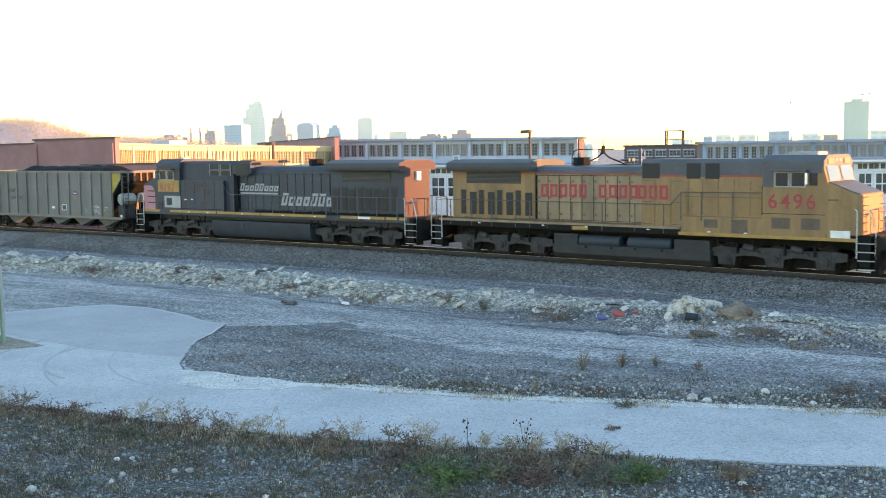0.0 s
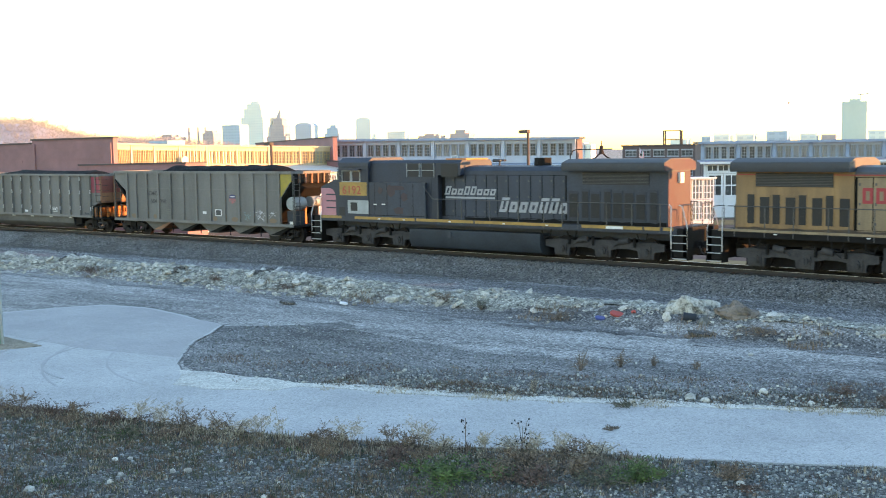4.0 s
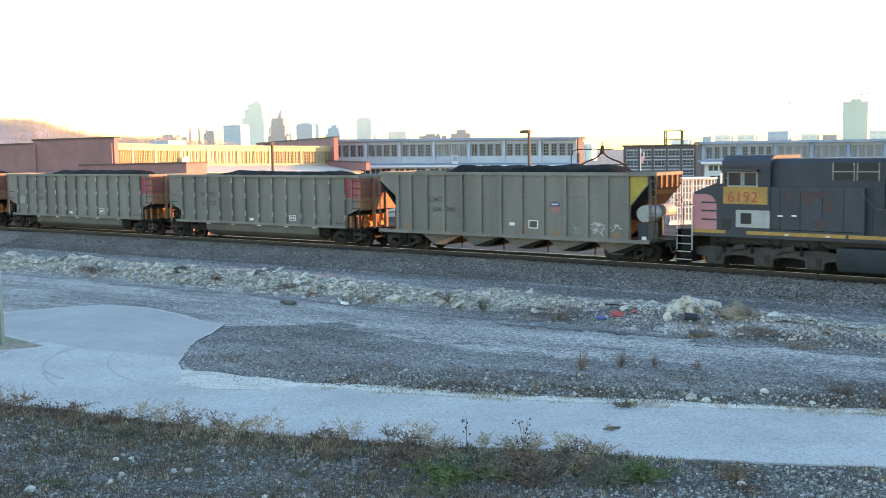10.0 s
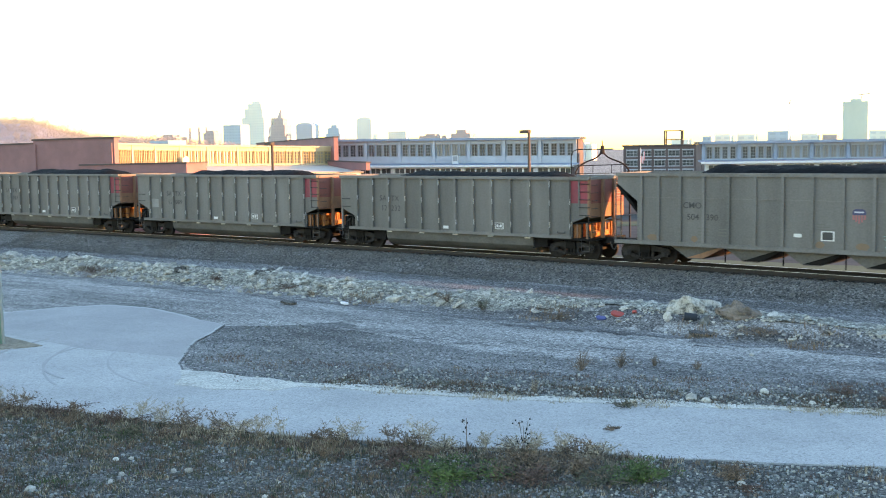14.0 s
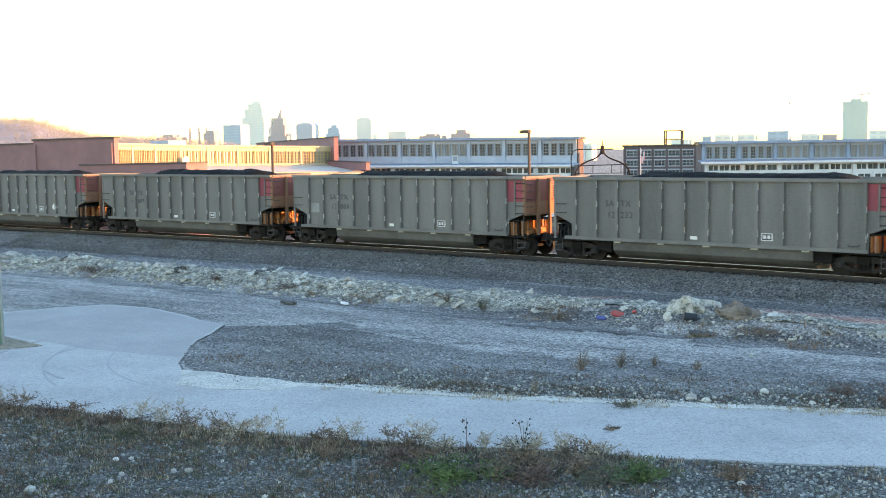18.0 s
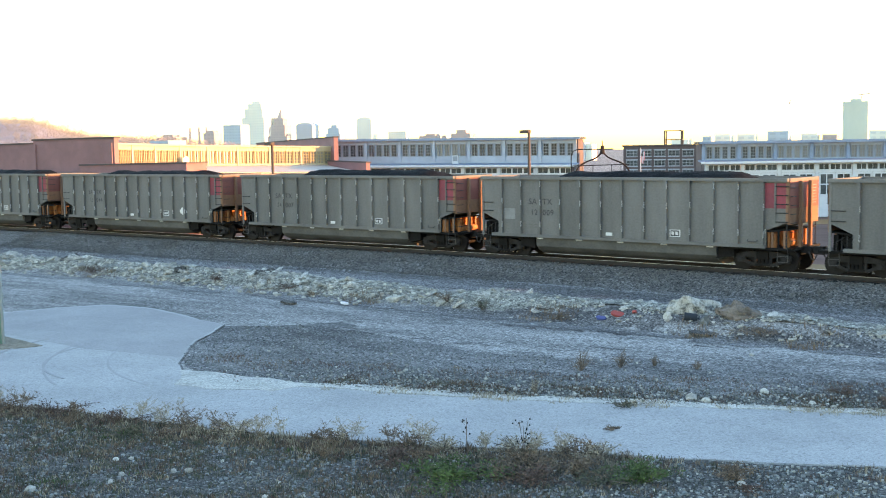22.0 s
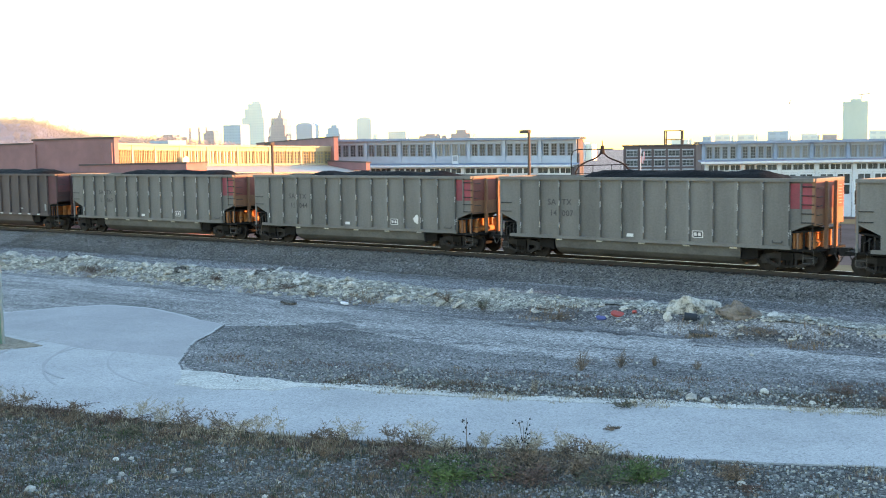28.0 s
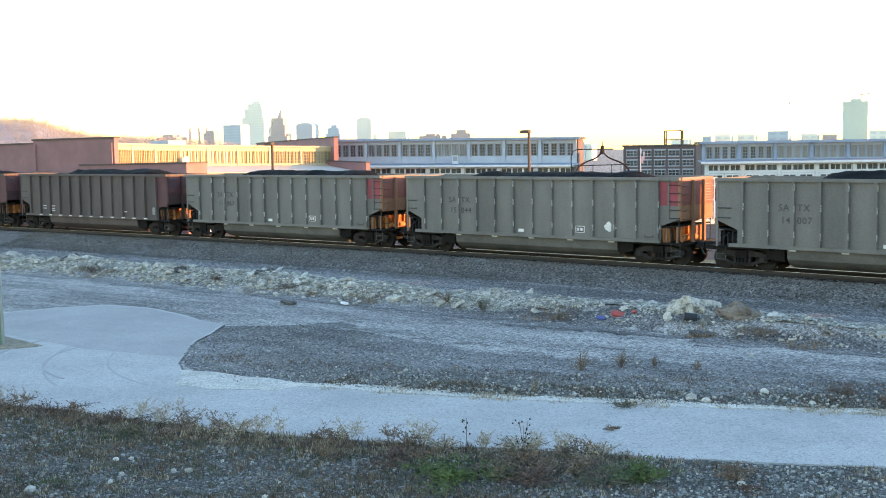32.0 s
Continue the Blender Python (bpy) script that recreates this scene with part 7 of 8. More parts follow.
for j in range(21):
    for i in range(359):
        x, y, _ = foot_v[j * 360 + i]
        u = y - lerp_line(FOOT, x)
        if noise.noise((x * 0.25, y * 1.1, 95)) + 0.5 * noise.noise((x * 1.3, y * 3.0, 96)) > -0.12 + 0.35 * abs(u + 0.3 - 0.9 * smooth(-24, -17, x)) - 0.35 * smooth(-24, -17, x):
            a = j * 360 + i
            foot_f.append((a, a + 1, a + 361, a + 360))
tagged(new("dark_soil", raw("dark_soil", foot_v, foot_f, M_BED, True)), "dark damp soil along the foot of the rubble bank", "soil", kind="stuff")
tagged(new("rubble_grit", raw("rubble_grit", sheet_v, sheet_f, M_VERGE, True)), "pale crushed limestone grit of the rubble bank", "rubble", kind="stuff")
bank_ob = stones("rubble_bank", spots, M_STONE, "long bank of broken pale limestone rubble", 3, "rubble")
proto = []
for k in range(12):
    me = raw("rubble_block", stone_verts(rng, (0, 0, 0), 1.0, 0.34 + 0.03 * (k % 5)), STONE_FACES, M_STONE1)
    proto.append(me)
for k in range(300):
    x = -6 - 58 * rng.random()
    y = lerp_line(FOOT, x) + 0.1 + 3.0 * rng.random()
    r = 0.11 + 0.20 * rng.random() ** 2
    if x > -22:
        r *= 0.5
    if bank(x, y) < 0.1:
        continue
    ob = new("rubble_block", proto[k % 12])
    ob.parent = bank_ob
    ob.matrix_basis = pose(x, y, ground_z(x, y) + r * 0.25, rng.uniform(-40, 25), rng.uniform(-30, 30), rng.uniform(0, 360)) @ Matrix.Scale(r, 4)


def boulder(x, y, w, d, h, seed, material, label, turn=20, name="boulder"):
    """An angular broken rock: the hull of scattered points, roughened."""
    rg = random.Random(seed)
    bm = B()
    for k in range(22):
        v = Vector((rg.gauss(0, 1), rg.gauss(0, 1), rg.gauss(0, 1))).normalized() * rg.uniform(0.85, 1.12)
        bm.verts.new((v.x * w / 2, v.y * d / 2, max(-0.25, v.z) * h))
    hull = bmesh.ops.convex_hull(bm, input=bm.verts[:])
    bmesh.ops.delete(bm, geom=[g for g in set(hull["geom_interior"] + hull["geom_unused"]) if isinstance(g, bmesh.types.BMVert)], context="VERTS")
    bmesh.ops.subdivide_edges(bm, edges=bm.edges[:], cuts=5, use_grid_fill=True)
    bm.normal_update()
    for v in bm.verts:
        v.co += v.normal * min(w, 1.3) / w * (0.15 * noise.noise(v.co * 2.2 + Vector((seed, 0, 0))) + 0.17 * noise.noise(v.co * 5.0) - 0.45 * max(0, noise.noise(v.co * 3.1 + Vector((0, seed, 0))) - 0.15)) * w * 0.6
    bm.transform(pose(x, y, ground_z(x, y), 0, 0, turn))
    return thing(name, bm, material, label, name.replace("_", " "))


boulder(-13.95, -12.85, 1.9, 1.1, 0.6, 2, M_BOULDER, "large pale limestone boulder on the rubble bank")
boulder(-12.4, -13.25, 1.8, 1.0, 0.42, 9, M_TANROCK, "low tan limestone boulder beside a larger one", -10)
boulder(-14.55, -13.6, 0.45, 0.4, 0.25, 4, M_STONE1, "small pale boulder in the rubble")
boulder(-11.3, -12.9, 0.6, 0.45, 0.14, 15, M_STONE1, "small pale boulder in the rubble")
boulder(-13.2, -13.75, 0.5, 0.4, 0.26, 23, M_PEBBLE, "dark grey boulder in the shade of a larger one")
bm = B()
prism(bm, [(math.cos(a) * 0.13, math.sin(a) * 0.13) for a in [k * math.pi / 8 for k in range(16)]], "x", -0.2, 0.2)
bm.transform(pose(-13.75, -13.62, ground_z(-13.75, -13.62) + 0.11, 0, 8, 25))
thing("scrap_drum", bm, M_TANKG, "crumpled dark blue-grey drum lying by the boulder", "drum", bevel=0.02)
for x, y, w, d, h, turn in ((-49.0, -10.6, 3.0, 0.8, 0.22, 122), (-40.0, -11.1, 1.8, 0.55, 0.2, 117), (-34.9, -10.8, 2.3, 0.6, 0.2, 105)):
    boulder(x, y, w, d, h, int(-x), M_SOIL, "dark grassy clod of earth in the pale rubble", turn, "earth_clod")
# a muddy wheel rut in the dirt beyond the gravel bed
rut = [(-13.4 + 0.4 * k, -15.02 + 0.10 * math.sin(k * 0.5) + 0.04 * (k % 3)) for k in range(20)]
patch("wheel_rut", [(x, y - 0.06 - 0.03 * (k % 2)) for k, (x, y) in enumerate(rut)] + [(x, y + 0.07) for x, y in rut[::-1]], Z0 + 0.012, M_SOIL, "dark muddy wheel rut in the dirt", "rut", rough_edge=0.12, step=0.3)
for x, y, w, mt, lb, tilt in ((-16.3, -13.62, 0.30, M_CRATE, "torn red plastic scrap by the rubble", 12), (-15.75, -13.5, 0.18, M_CRATE, "small red plastic scrap by the rubble", -20), (-16.8, -13.85, 0.22, M_SCRAPBLUE, "blue plastic scrap by the rubble", 8), (-13.0, -14.6, 0.55, M_SOIL, "black rubber scrap on the dirt", 5), (-27.4, -14.4, 0.18, M_SCRAPWHITE, "white board scrap on the dirt", 10), (-29.4, -15.3, 0.45, M_SOIL, "dark wooden scrap on the dirt", 4)):
    bm = B()
    n = 9
    prism(bm, [(w * math.cos(a) * (0.7 + 0.5 * abs(noise.noise((a * 2, x, 0)))), 0.5 * w * math.sin(a) * (0.7 + 0.5 * abs(noise.noise((a * 2, y, 0))))) for a in [2 * math.pi * k / n for k in range(n)]], "z", 0, 0.07)
    bm.transform(pose(x, y, ground_z(x, y) + 0.05, tilt + (25 if y > -14 else 0), tilt, tilt * 3))
    thing("scrap", bm, mt, lb, "scrap", bevel=0.01)

# the gravel bed's far edge breaks up into islands in the dirt
edge_v, edge_f = [], []
for j in range(24):
    for i in range(260):
        x = -25.5 + 26 * i / 259
        edge_v.append((x, lerp_line(BED_TOP_ROW, x) - 0.6 + 2.6 * j / 23, Z0 + 0.003))
for j in range(23):
    for i in range(259):
        x, y, _ = edge_v[j * 260 + i]
        if noise.noise((x * 0.55, y * 1.6, 101)) + 0.6 * noise.noise((x * 2.2, y * 5.0, 102)) > -0.25 + 0.9 * j / 23:
            a = j * 260 + i
            edge_f.append((a, a + 1, a + 261, a + 260))
tagged(new("gravel_fringe", raw("gravel_fringe", edge_v, edge_f, M_BED)), "dark gravel spilling into the grey dirt", "gravel", kind="stuff")

# pebbles over the gravel bed and the weedy ground
rng = random.Random(8)


def in_bed(x, y):
    if x < -27 or x > 4:
        return False
    lo_ = lerp_line([(-27, -21.4), (-25.4, -24.2), (-23.7, -25.9), (-21.3, -27.2)] + [(a, b + 0.35) for a, b in PATH_TOP[1:]], x)
    hi_ = lerp_line([(-27.5, -20.5)] + BED_TOP, x)
    return lo_ < y < hi_


def weed_low(x, y):
    return y < lerp_line(PATH_BOT, x) - 0.1


spots, pale = [], []
while len(spots) < 11000:
    x, y = rng.uniform(-27, 0), rng.uniform(-28, -16)
    if not in_bed(x, y):
        continue
    front = lerp_line([(-21.3, -27.2)] + [(a, b + 0.35) for a, b in PATH_TOP[1:]], max(-21.3, x))
    near = (1 - smooth(0.5, 3.6, y - front)) * smooth(-23, -17, x)
    if rng.random() > 0.16 + 0.60 * near:
        continue
    r = 0.011 + 0.020 * rng.random() ** 2
    spots.append(((x, y, Z0 + 0.02 + r * 0.3), r, 0.8))
    if rng.random() < 0.30 * near + 0.02:
        r = 0.016 + 0.030 * rng.random() ** 2.5
        pale.append(((x, y, Z0 + 0.02 + r * 0.4), r, 0.8))
stones("gravel", spots, M_PEBBLE, "loose grey gravel on the dark bed", 4, "gravel")
stones("pale_stones", pale, M_STONE, "scattered pale stones on the gravel bed", 5, "stones")
spots, pale = [], []
while len(spots) < 22000:
    x, y = rng.uniform(-26, -1), rng.uniform(-39, -24)
    if not weed_low(x, y):
        continue
    right = smooth(-10.5, -6.5, x)
    if rng.random() > 0.35 + 0.65 * right and noise.noise((x * 0.6, y * 0.6, 6)) < 0.15:
        continue
    r = 0.012 + 0.026 * rng.random() ** 2
    spots.append(((x, y, Z0 + 0.015 + r * 0.3), r, 0.8))
    if rng.random() < 0.05 + 0.40 * right:
        r = 0.012 + 0.022 * rng.random() ** 2
        pale.append(((x, y, Z0 + 0.015 + r * 0.4), r, 0.8))
stones("gravel", spots, M_PEBBLE, "loose grey gravel among the weeds", 6, "gravel")
stones("pale_stones", pale, M_STONE, "small pale stones among the weeds", 7, "stones")
for k, (x, y, r) in enumerate(((-15.4, -33.2, 0.11), (-15.65, -33.35, 0.09), (-16.3, -34.0, 0.09), (-17.0, -33.2, 0.08), (-16.1, -34.4, 0.09), (-17.2, -33.4, 0.09), (-19.9, -33.3, 0.10), (-16.9, -35.5, 0.14), (-20.0, -32.6, 0.07), (-13.1, -33.6, 0.09), (-13.4, -34.2, 0.10), (-12.6, -33.2, 0.06), (-6.6, -28.7, 0.12), (-8.7, -21.4, 0.16), (-9.9, -22.9, 0.20), (-9.5, -23.0, 0.16), (-12.4, -23.9, 0.09), (-17.1, -25.6, 0.09), (-13.9, -24.1, 0.10), (-6.9, -22.1, 0.10), (-7.4, -22.0, 0.12), (-27.1, -14.1, 0.16), (-10.6, -16.9, 0.10), (-46.4, -11.9, 0.34), (-43.0, -11.6, 0.28), (-40.2, -11.9, 0.25))):
    bm = B()
    r *= 0.68
    bmesh.ops.create_icosphere(bm, subdivisions=2, radius=r)
    for v in bm.verts:
        v.co *= 1 + 0.35 * noise.noise(v.co * (1.5 / r) + Vector((k * 3, 0, 0)))
        v.co.z *= 0.7
    bm.transform(pose(x, y, ground_z(x, y) + r * 0.35 + (0.02 if y < -16 else 0), 0, 0, k * 40))
    thing("stone", bm, M_STONE1, "pale rounded limestone lying on the ground", "stone", "single stones on the ground")

# ---- plants ----


def blades(places, seed):
    """Bent tapering blades: each place gives x, y, z, height, count, spread."""
    rg = random.Random(seed)
    vs, fs = [], []
    for x, y, z, h, n, sp in places:
        for k in range(n):
            a = rg.uniform(0, 6.28)
            bx, by = x + rg.gauss(0, sp), y + rg.gauss(0, sp)
            hh = h * rg.uniform(0.45, 1.1)
            lean = rg.uniform(0.1, 0.7) * hh
            w = rg.uniform(0.004, 0.010)
            dx, dy = math.cos(a), math.sin(a)
            ox, oy = rg.choice(((0.82, 0.57), (dx, dy), (-dy, dx)))
            b0 = len(vs)
            mx_, my_, mz_ = bx + dx * lean * 0.35, by + dy * lean * 0.35, z + hh * 0.62
            vs += [(bx - ox * w, by - oy * w, z), (bx + ox * w, by + oy * w, z), (mx_ - ox * w * 0.8, my_ - oy * w * 0.8, mz_), (mx_ + ox * w * 0.8, my_ + oy * w * 0.8, mz_), (bx + dx * lean, by + dy * lean, z + hh)]
            fs += [(b0, b0 + 1, b0 + 3, b0 + 2), (b0 + 2, b0 + 3, b0 + 4)]
    return vs, fs


def tufts(name, places, material, label, seed):
    vs, fs = blades(places, seed)
    return tagged(new(name, raw(name, vs, fs, material)), label, "weeds", kind="stuff")


rng = random.Random(31)
groups = {"dry": [], "straw": [], "russet": [], "olive": [], "green": []}
while sum(len(g) for g in groups.values()) < 11500:
    x, y = rng.uniform(-27, -1.5), rng.uniform(-38, -24)
    if not weed_low(x, y):
        continue
    edge = lerp_line(PATH_BOT, x) - y
    d = noise.noise((x * 0.45, y * 0.45, 2)) + 0.5 * noise.noise((x * 1.3, y * 1.3, 8))
    right = smooth(-10.0, -7.0, x)
    rim = 1 - smooth(0.3, 1.6, edge)
    if rng.random() > (0.5 + 0.6 * d + 0.5 * rim) * (1 - 0.9 * right):
        continue
    pick = rng.random()
    g = noise.noise((x * 0.7, y * 0.7, 20))
    if rim > 0.4:
        key = "straw" if pick < 0.34 else "russet" if pick < 0.50 else "dry" if pick < 0.9 else "olive"
    elif g > 0.25 and pick < 0.7:
        key = "olive" if pick < 0.5 else "green"
    else:
        key = "dry" if pick < 0.34 else "olive" if pick < 0.80 else "russet" if pick < 0.92 else "straw"
    h = rng.uniform(0.035, 0.12) * (1 + 1.1 * rim * rng.random() ** 2)
    groups[key].append((x, y, Z0, h, rng.randint(7, 12), rng.uniform(0.04, 0.11)))
names = {"dry": (M_DRY, "short dry brown weeds below the path"), "straw": (M_STRAW, "straw-pale dead weeds below the path"), "russet": (M_RUSSET, "russet dead weeds below the path"),
         "olive": (M_OLIVE, "low olive weeds on the dark soil"), "green": (M_GREEN, "low green weeds on the dark soil")}
for k, key in enumerate(groups):
    tufts("weeds", groups[key], names[key][0], names[key][1], 50 + k)
mid = []
for k in range(4200):
    x, y = rng.uniform(-24, 0), rng.uniform(-27, -17)
    if not in_bed(x, y):
        continue
    front = lerp_line([(-21.3, -27.2)] + [(a, b + 0.35) for a, b in PATH_TOP[1:]], max(-21.3, x))
    near = y - front
    if near > 3.2 or noise.noise((x * 0.6, y * 0.9, 33)) < 0.05 - (0.25 if near > 2.2 else 0):
        continue
    mid.append((x, y, Z0 + 0.01, rng.uniform(0.03, 0.10), rng.randint(6, 11), 0.13))
tufts("weeds", mid[::2], M_RUSSET, "thin dark weeds on the gravel bed", 69)
tufts("weeds", mid[1::2], M_DRY, "thin dry weeds on the gravel bed", 70)
band = []
for k in range(2600):
    x = rng.uniform(-18.5, -1.5)
    y = lerp_line(PATH_TOP, x) + rng.uniform(0.35, 1.9)
    if noise.noise((x * 0.5, y * 1.2, 46)) + 0.4 * noise.noise((x * 2.0, y * 3.0, 47)) > -0.08:
        band.append((x, y, Z0 + 0.015, rng.uniform(0.03, 0.085), rng.randint(6, 10), 0.10))
tufts("weeds", band[::3], M_OLIVE, "low olive weeds along the front of the gravel bed", 73)
tufts("weeds", band[1::3], M_RUSSET, "low russet weeds along the front of the gravel bed", 74)
tufts("weeds", band[2::3], M_DRY, "low dry weeds along the front of the gravel bed", 75)
strip = []
for k in range(420):
    x = rng.uniform(-18, -3)
    y = lerp_line(PATH_TOP, x) + rng.uniform(-0.25, 0.5)
    if noise.noise((x * 0.9, 0, 44)) > 0.0:
        strip.append((x, y, Z0 + 0.03, rng.uniform(0.03, 0.09), 9, 0.07))
tufts("weeds", strip, M_STRAW, "straw-coloured grass along the broken path edge", 71)
bw = []
for k in range(900):
    x = rng.uniform(-60, -3)
    y = lerp_line(FOOT, x) + rng.uniform(-0.3, 0.9 + 0.5 * smooth(-24, -17, x))
    if noise.noise((x * 0.35, 5, 61)) > 0.12:
        bw.append((x, y, ground_z(x, y), rng.uniform(0.1, 0.28), 11, 0.14))
tufts("weeds", bw, M_DRY, "dry weeds at the foot of the rubble bank", 72)


def shrub(x, y, r, h, material, label, seed, n=420, leaf=0.03, z=None):
    """Stems fanning up with many small leaves, uneven outline."""
    rg = random.Random(seed)
    z = Z0 if z is None else z
    ob = holder("shrub", label, "shrub", pose(x, y, z))
    bm = B()
    tips = []
    for k in range(17):
        a = rg.uniform(0, 6.28)
        q = rg.uniform(0.15, 1.25)
        t = Vector((math.cos(a) * r * q, math.sin(a) * r * q, h * rg.uniform(0.55, 1.1) * (1.15 - 0.5 * q)))
        m_ = t * 0.5 + Vector((0, 0, h * 0.12))
        pipe(bm, [(t.x * 0.12, t.y * 0.12, -0.02), m_, t], 0.007, 4)
        tips.append((m_, t))
    part("twig_frame", bm, M_BARK, ob)
    vs, fs = [], []
    for k in range(n):
        m_, t = rg.choice(tips)
        u = rg.random()
        p = m_.lerp(t, u) if rg.random() < 0.7 else m_ * rg.uniform(0.4, 1)
        p = p + Vector((rg.gauss(0, r * 0.13), rg.gauss(0, r * 0.13), rg.gauss(0, h * 0.10)))
        p.z = max(p.z, 0.0)
        a, b = rg.uniform(0, 6.28), rg.uniform(-0.9, 0.9)
        d = Vector((math.cos(a), math.sin(a), b)).normalized() * leaf * rg.uniform(0.6, 1.5)
        o = d.orthogonal().normalized() * leaf * 0.4
        b0 = len(vs)
        vs += [p - d, p + o, p + d, p - o]
        fs.append((b0, b0 + 1, b0 + 2, b0 + 3))
    lv = new("foliage", raw("foliage", [tuple(v) for v in vs], fs, material))
    lv.parent = ob
    return ob


for k, (x, y, r, h, mt, lb, n, lf) in enumerate((
        (-11.0, -31.1, 0.80, 0.46, M_GREEN, "low leafy green shrub in the dark weeds", 1700, 0.035), (-10.4, -30.6, 0.45, 0.34, M_DRY, "dry brown shrub in the weeds", 600, 0.03),
        (-8.12, -29.4, 0.46, 0.50, M_GREEN, "bright green shrub at the gravel's edge", 1500, 0.03), (-8.75, -29.8, 0.4, 0.34, M_OLIVE, "olive shrub at the gravel's edge", 600, 0.03),
        (-9.3, -29.6, 0.5, 0.40, M_DRY, "dry brown shrub in the weeds", 700, 0.03), (-10.3, -29.7, 0.6, 0.46, M_DRY, "dry brown shrub in the weeds", 800, 0.03), (-9.7, -30.5, 0.5, 0.4, M_RUSSET, "russet shrub in the weeds", 700, 0.03), (-12.6, -30.6, 0.5, 0.3, M_RUSSET, "russet shrub in the weeds", 600, 0.03),
        (-6.8, -28.45, 0.31, 0.40, M_DRY, "small brown shrub on the gravel", 800, 0.025), (-6.4, -28.9, 0.25, 0.14, M_RUSSET, "low russet shrub on the gravel", 300, 0.025),
        (-10.9, -28.9, 0.45, 0.42, M_STRAW, "straw-pale shrub by the path", 600, 0.028), (-9.9, -28.6, 0.40, 0.40, M_DRY, "dry brown shrub by the path", 520, 0.028), (-9.4, -28.5, 0.40, 0.40, M_STRAW, "straw-pale shrub by the path", 520, 0.028),
        (-13.0, -29.7, 0.45, 0.40, M_DRY, "dry brown shrub by the path", 560, 0.028), (-12.2, -29.6, 0.4, 0.38, M_STRAW, "straw-pale shrub by the path", 520, 0.028), (-14.5, -30.2, 0.5, 0.36, M_DRY, "dry brown shrub by the path", 560, 0.028),
        (-16.6, -30.8, 0.5, 0.40, M_STRAW, "straw-pale shrub by the path", 560, 0.028), (-17.9, -31.1, 0.5, 0.40, M_DRY, "dry brown shrub by the path", 560, 0.028), (-19.6, -31.4, 0.6, 0.36, M_RUSSET, "russet shrub by the path", 600, 0.028),
        (-21.6, -31.7, 0.7, 0.36, M_RUSSET, "russet shrub by the path", 640, 0.028), (-23.2, -32.1, 0.7, 0.42, M_DRY, "dry brown shrub by the path", 640, 0.028), (-18.6, -31.9, 0.5, 0.28, M_OLIVE, "olive shrub in the weeds", 520, 0.028),
        (-13.7, -21.1, 0.42, 0.55, M_DRY, "dry twiggy shrub on the gravel bed", 420, 0.02), (-13.0, -20.2, 0.30, 0.48, M_DRY, "dry twiggy shrub on the gravel bed", 260, 0.02), (-12.3, -19.6, 0.14, 0.30, M_DRY, "small dry weed on the gravel bed", 120, 0.018), (-11.15, -19.5, 0.2, 0.26, M_DRY, "small dry weed on the gravel bed", 150, 0.018),
        (-13.3, -24.2, 0.18, 0.40, M_STRAW, "upright orange-brown weed on the gravel bed", 220, 0.02), (-10.9, -24.3, 0.40, 0.16, M_OLIVE, "flat olive weed at the path's edge", 380, 0.022), (-10.2, -26.4, 0.20, 0.12, M_DRY, "small dry weed growing in the path", 200, 0.02),
        (-7.0, -20.7, 0.4, 0.25, M_RUSSET, "low russet shrub on the gravel bed", 320, 0.024), (-5.9, -21.5, 0.45, 0.4, M_RUSSET, "russet shrub by the path", 420, 0.024),
        (-23.5, -13.1, 0.45, 0.5, M_DRY, "dry brown shrub on the rubble bank", 380, 0.026), (-21.6, -13.6, 0.42, 0.42, M_OLIVE, "olive shrub on the rubble bank", 360, 0.026), (-18.4, -14.0, 0.5, 0.35, M_DRY, "dry brown shrub on the rubble bank", 340, 0.026), (-11.2, -14.4, 0.9, 0.3, M_DRY, "flattened dry shrub on the rubble bank", 520, 0.03), (-30.0, -13.3, 0.4, 0.25, M_DRY, "dry shrub on the rubble bank", 260, 0.026), (-45.2, -12.2, 0.9, 0.35, M_RUSSET, "flattened brown shrub on the rubble bank", 420, 0.035), (-36.5, -12.3, 0.6, 0.28, M_RUSSET, "flattened brown shrub on the rubble bank", 320, 0.03), (-31.8, -12.7, 0.7, 0.3, M_RUSSET, "flattened brown shrub on the rubble bank", 340, 0.03))):
    shrub(x, y, r * (1.25 if -33 < y < -28.3 else 1.0), h * (0.8 if -33 < y < -28.3 else 1.0), mt, lb, 300 + k, n, lf, ground_z(x, y) if y > -16 else None)


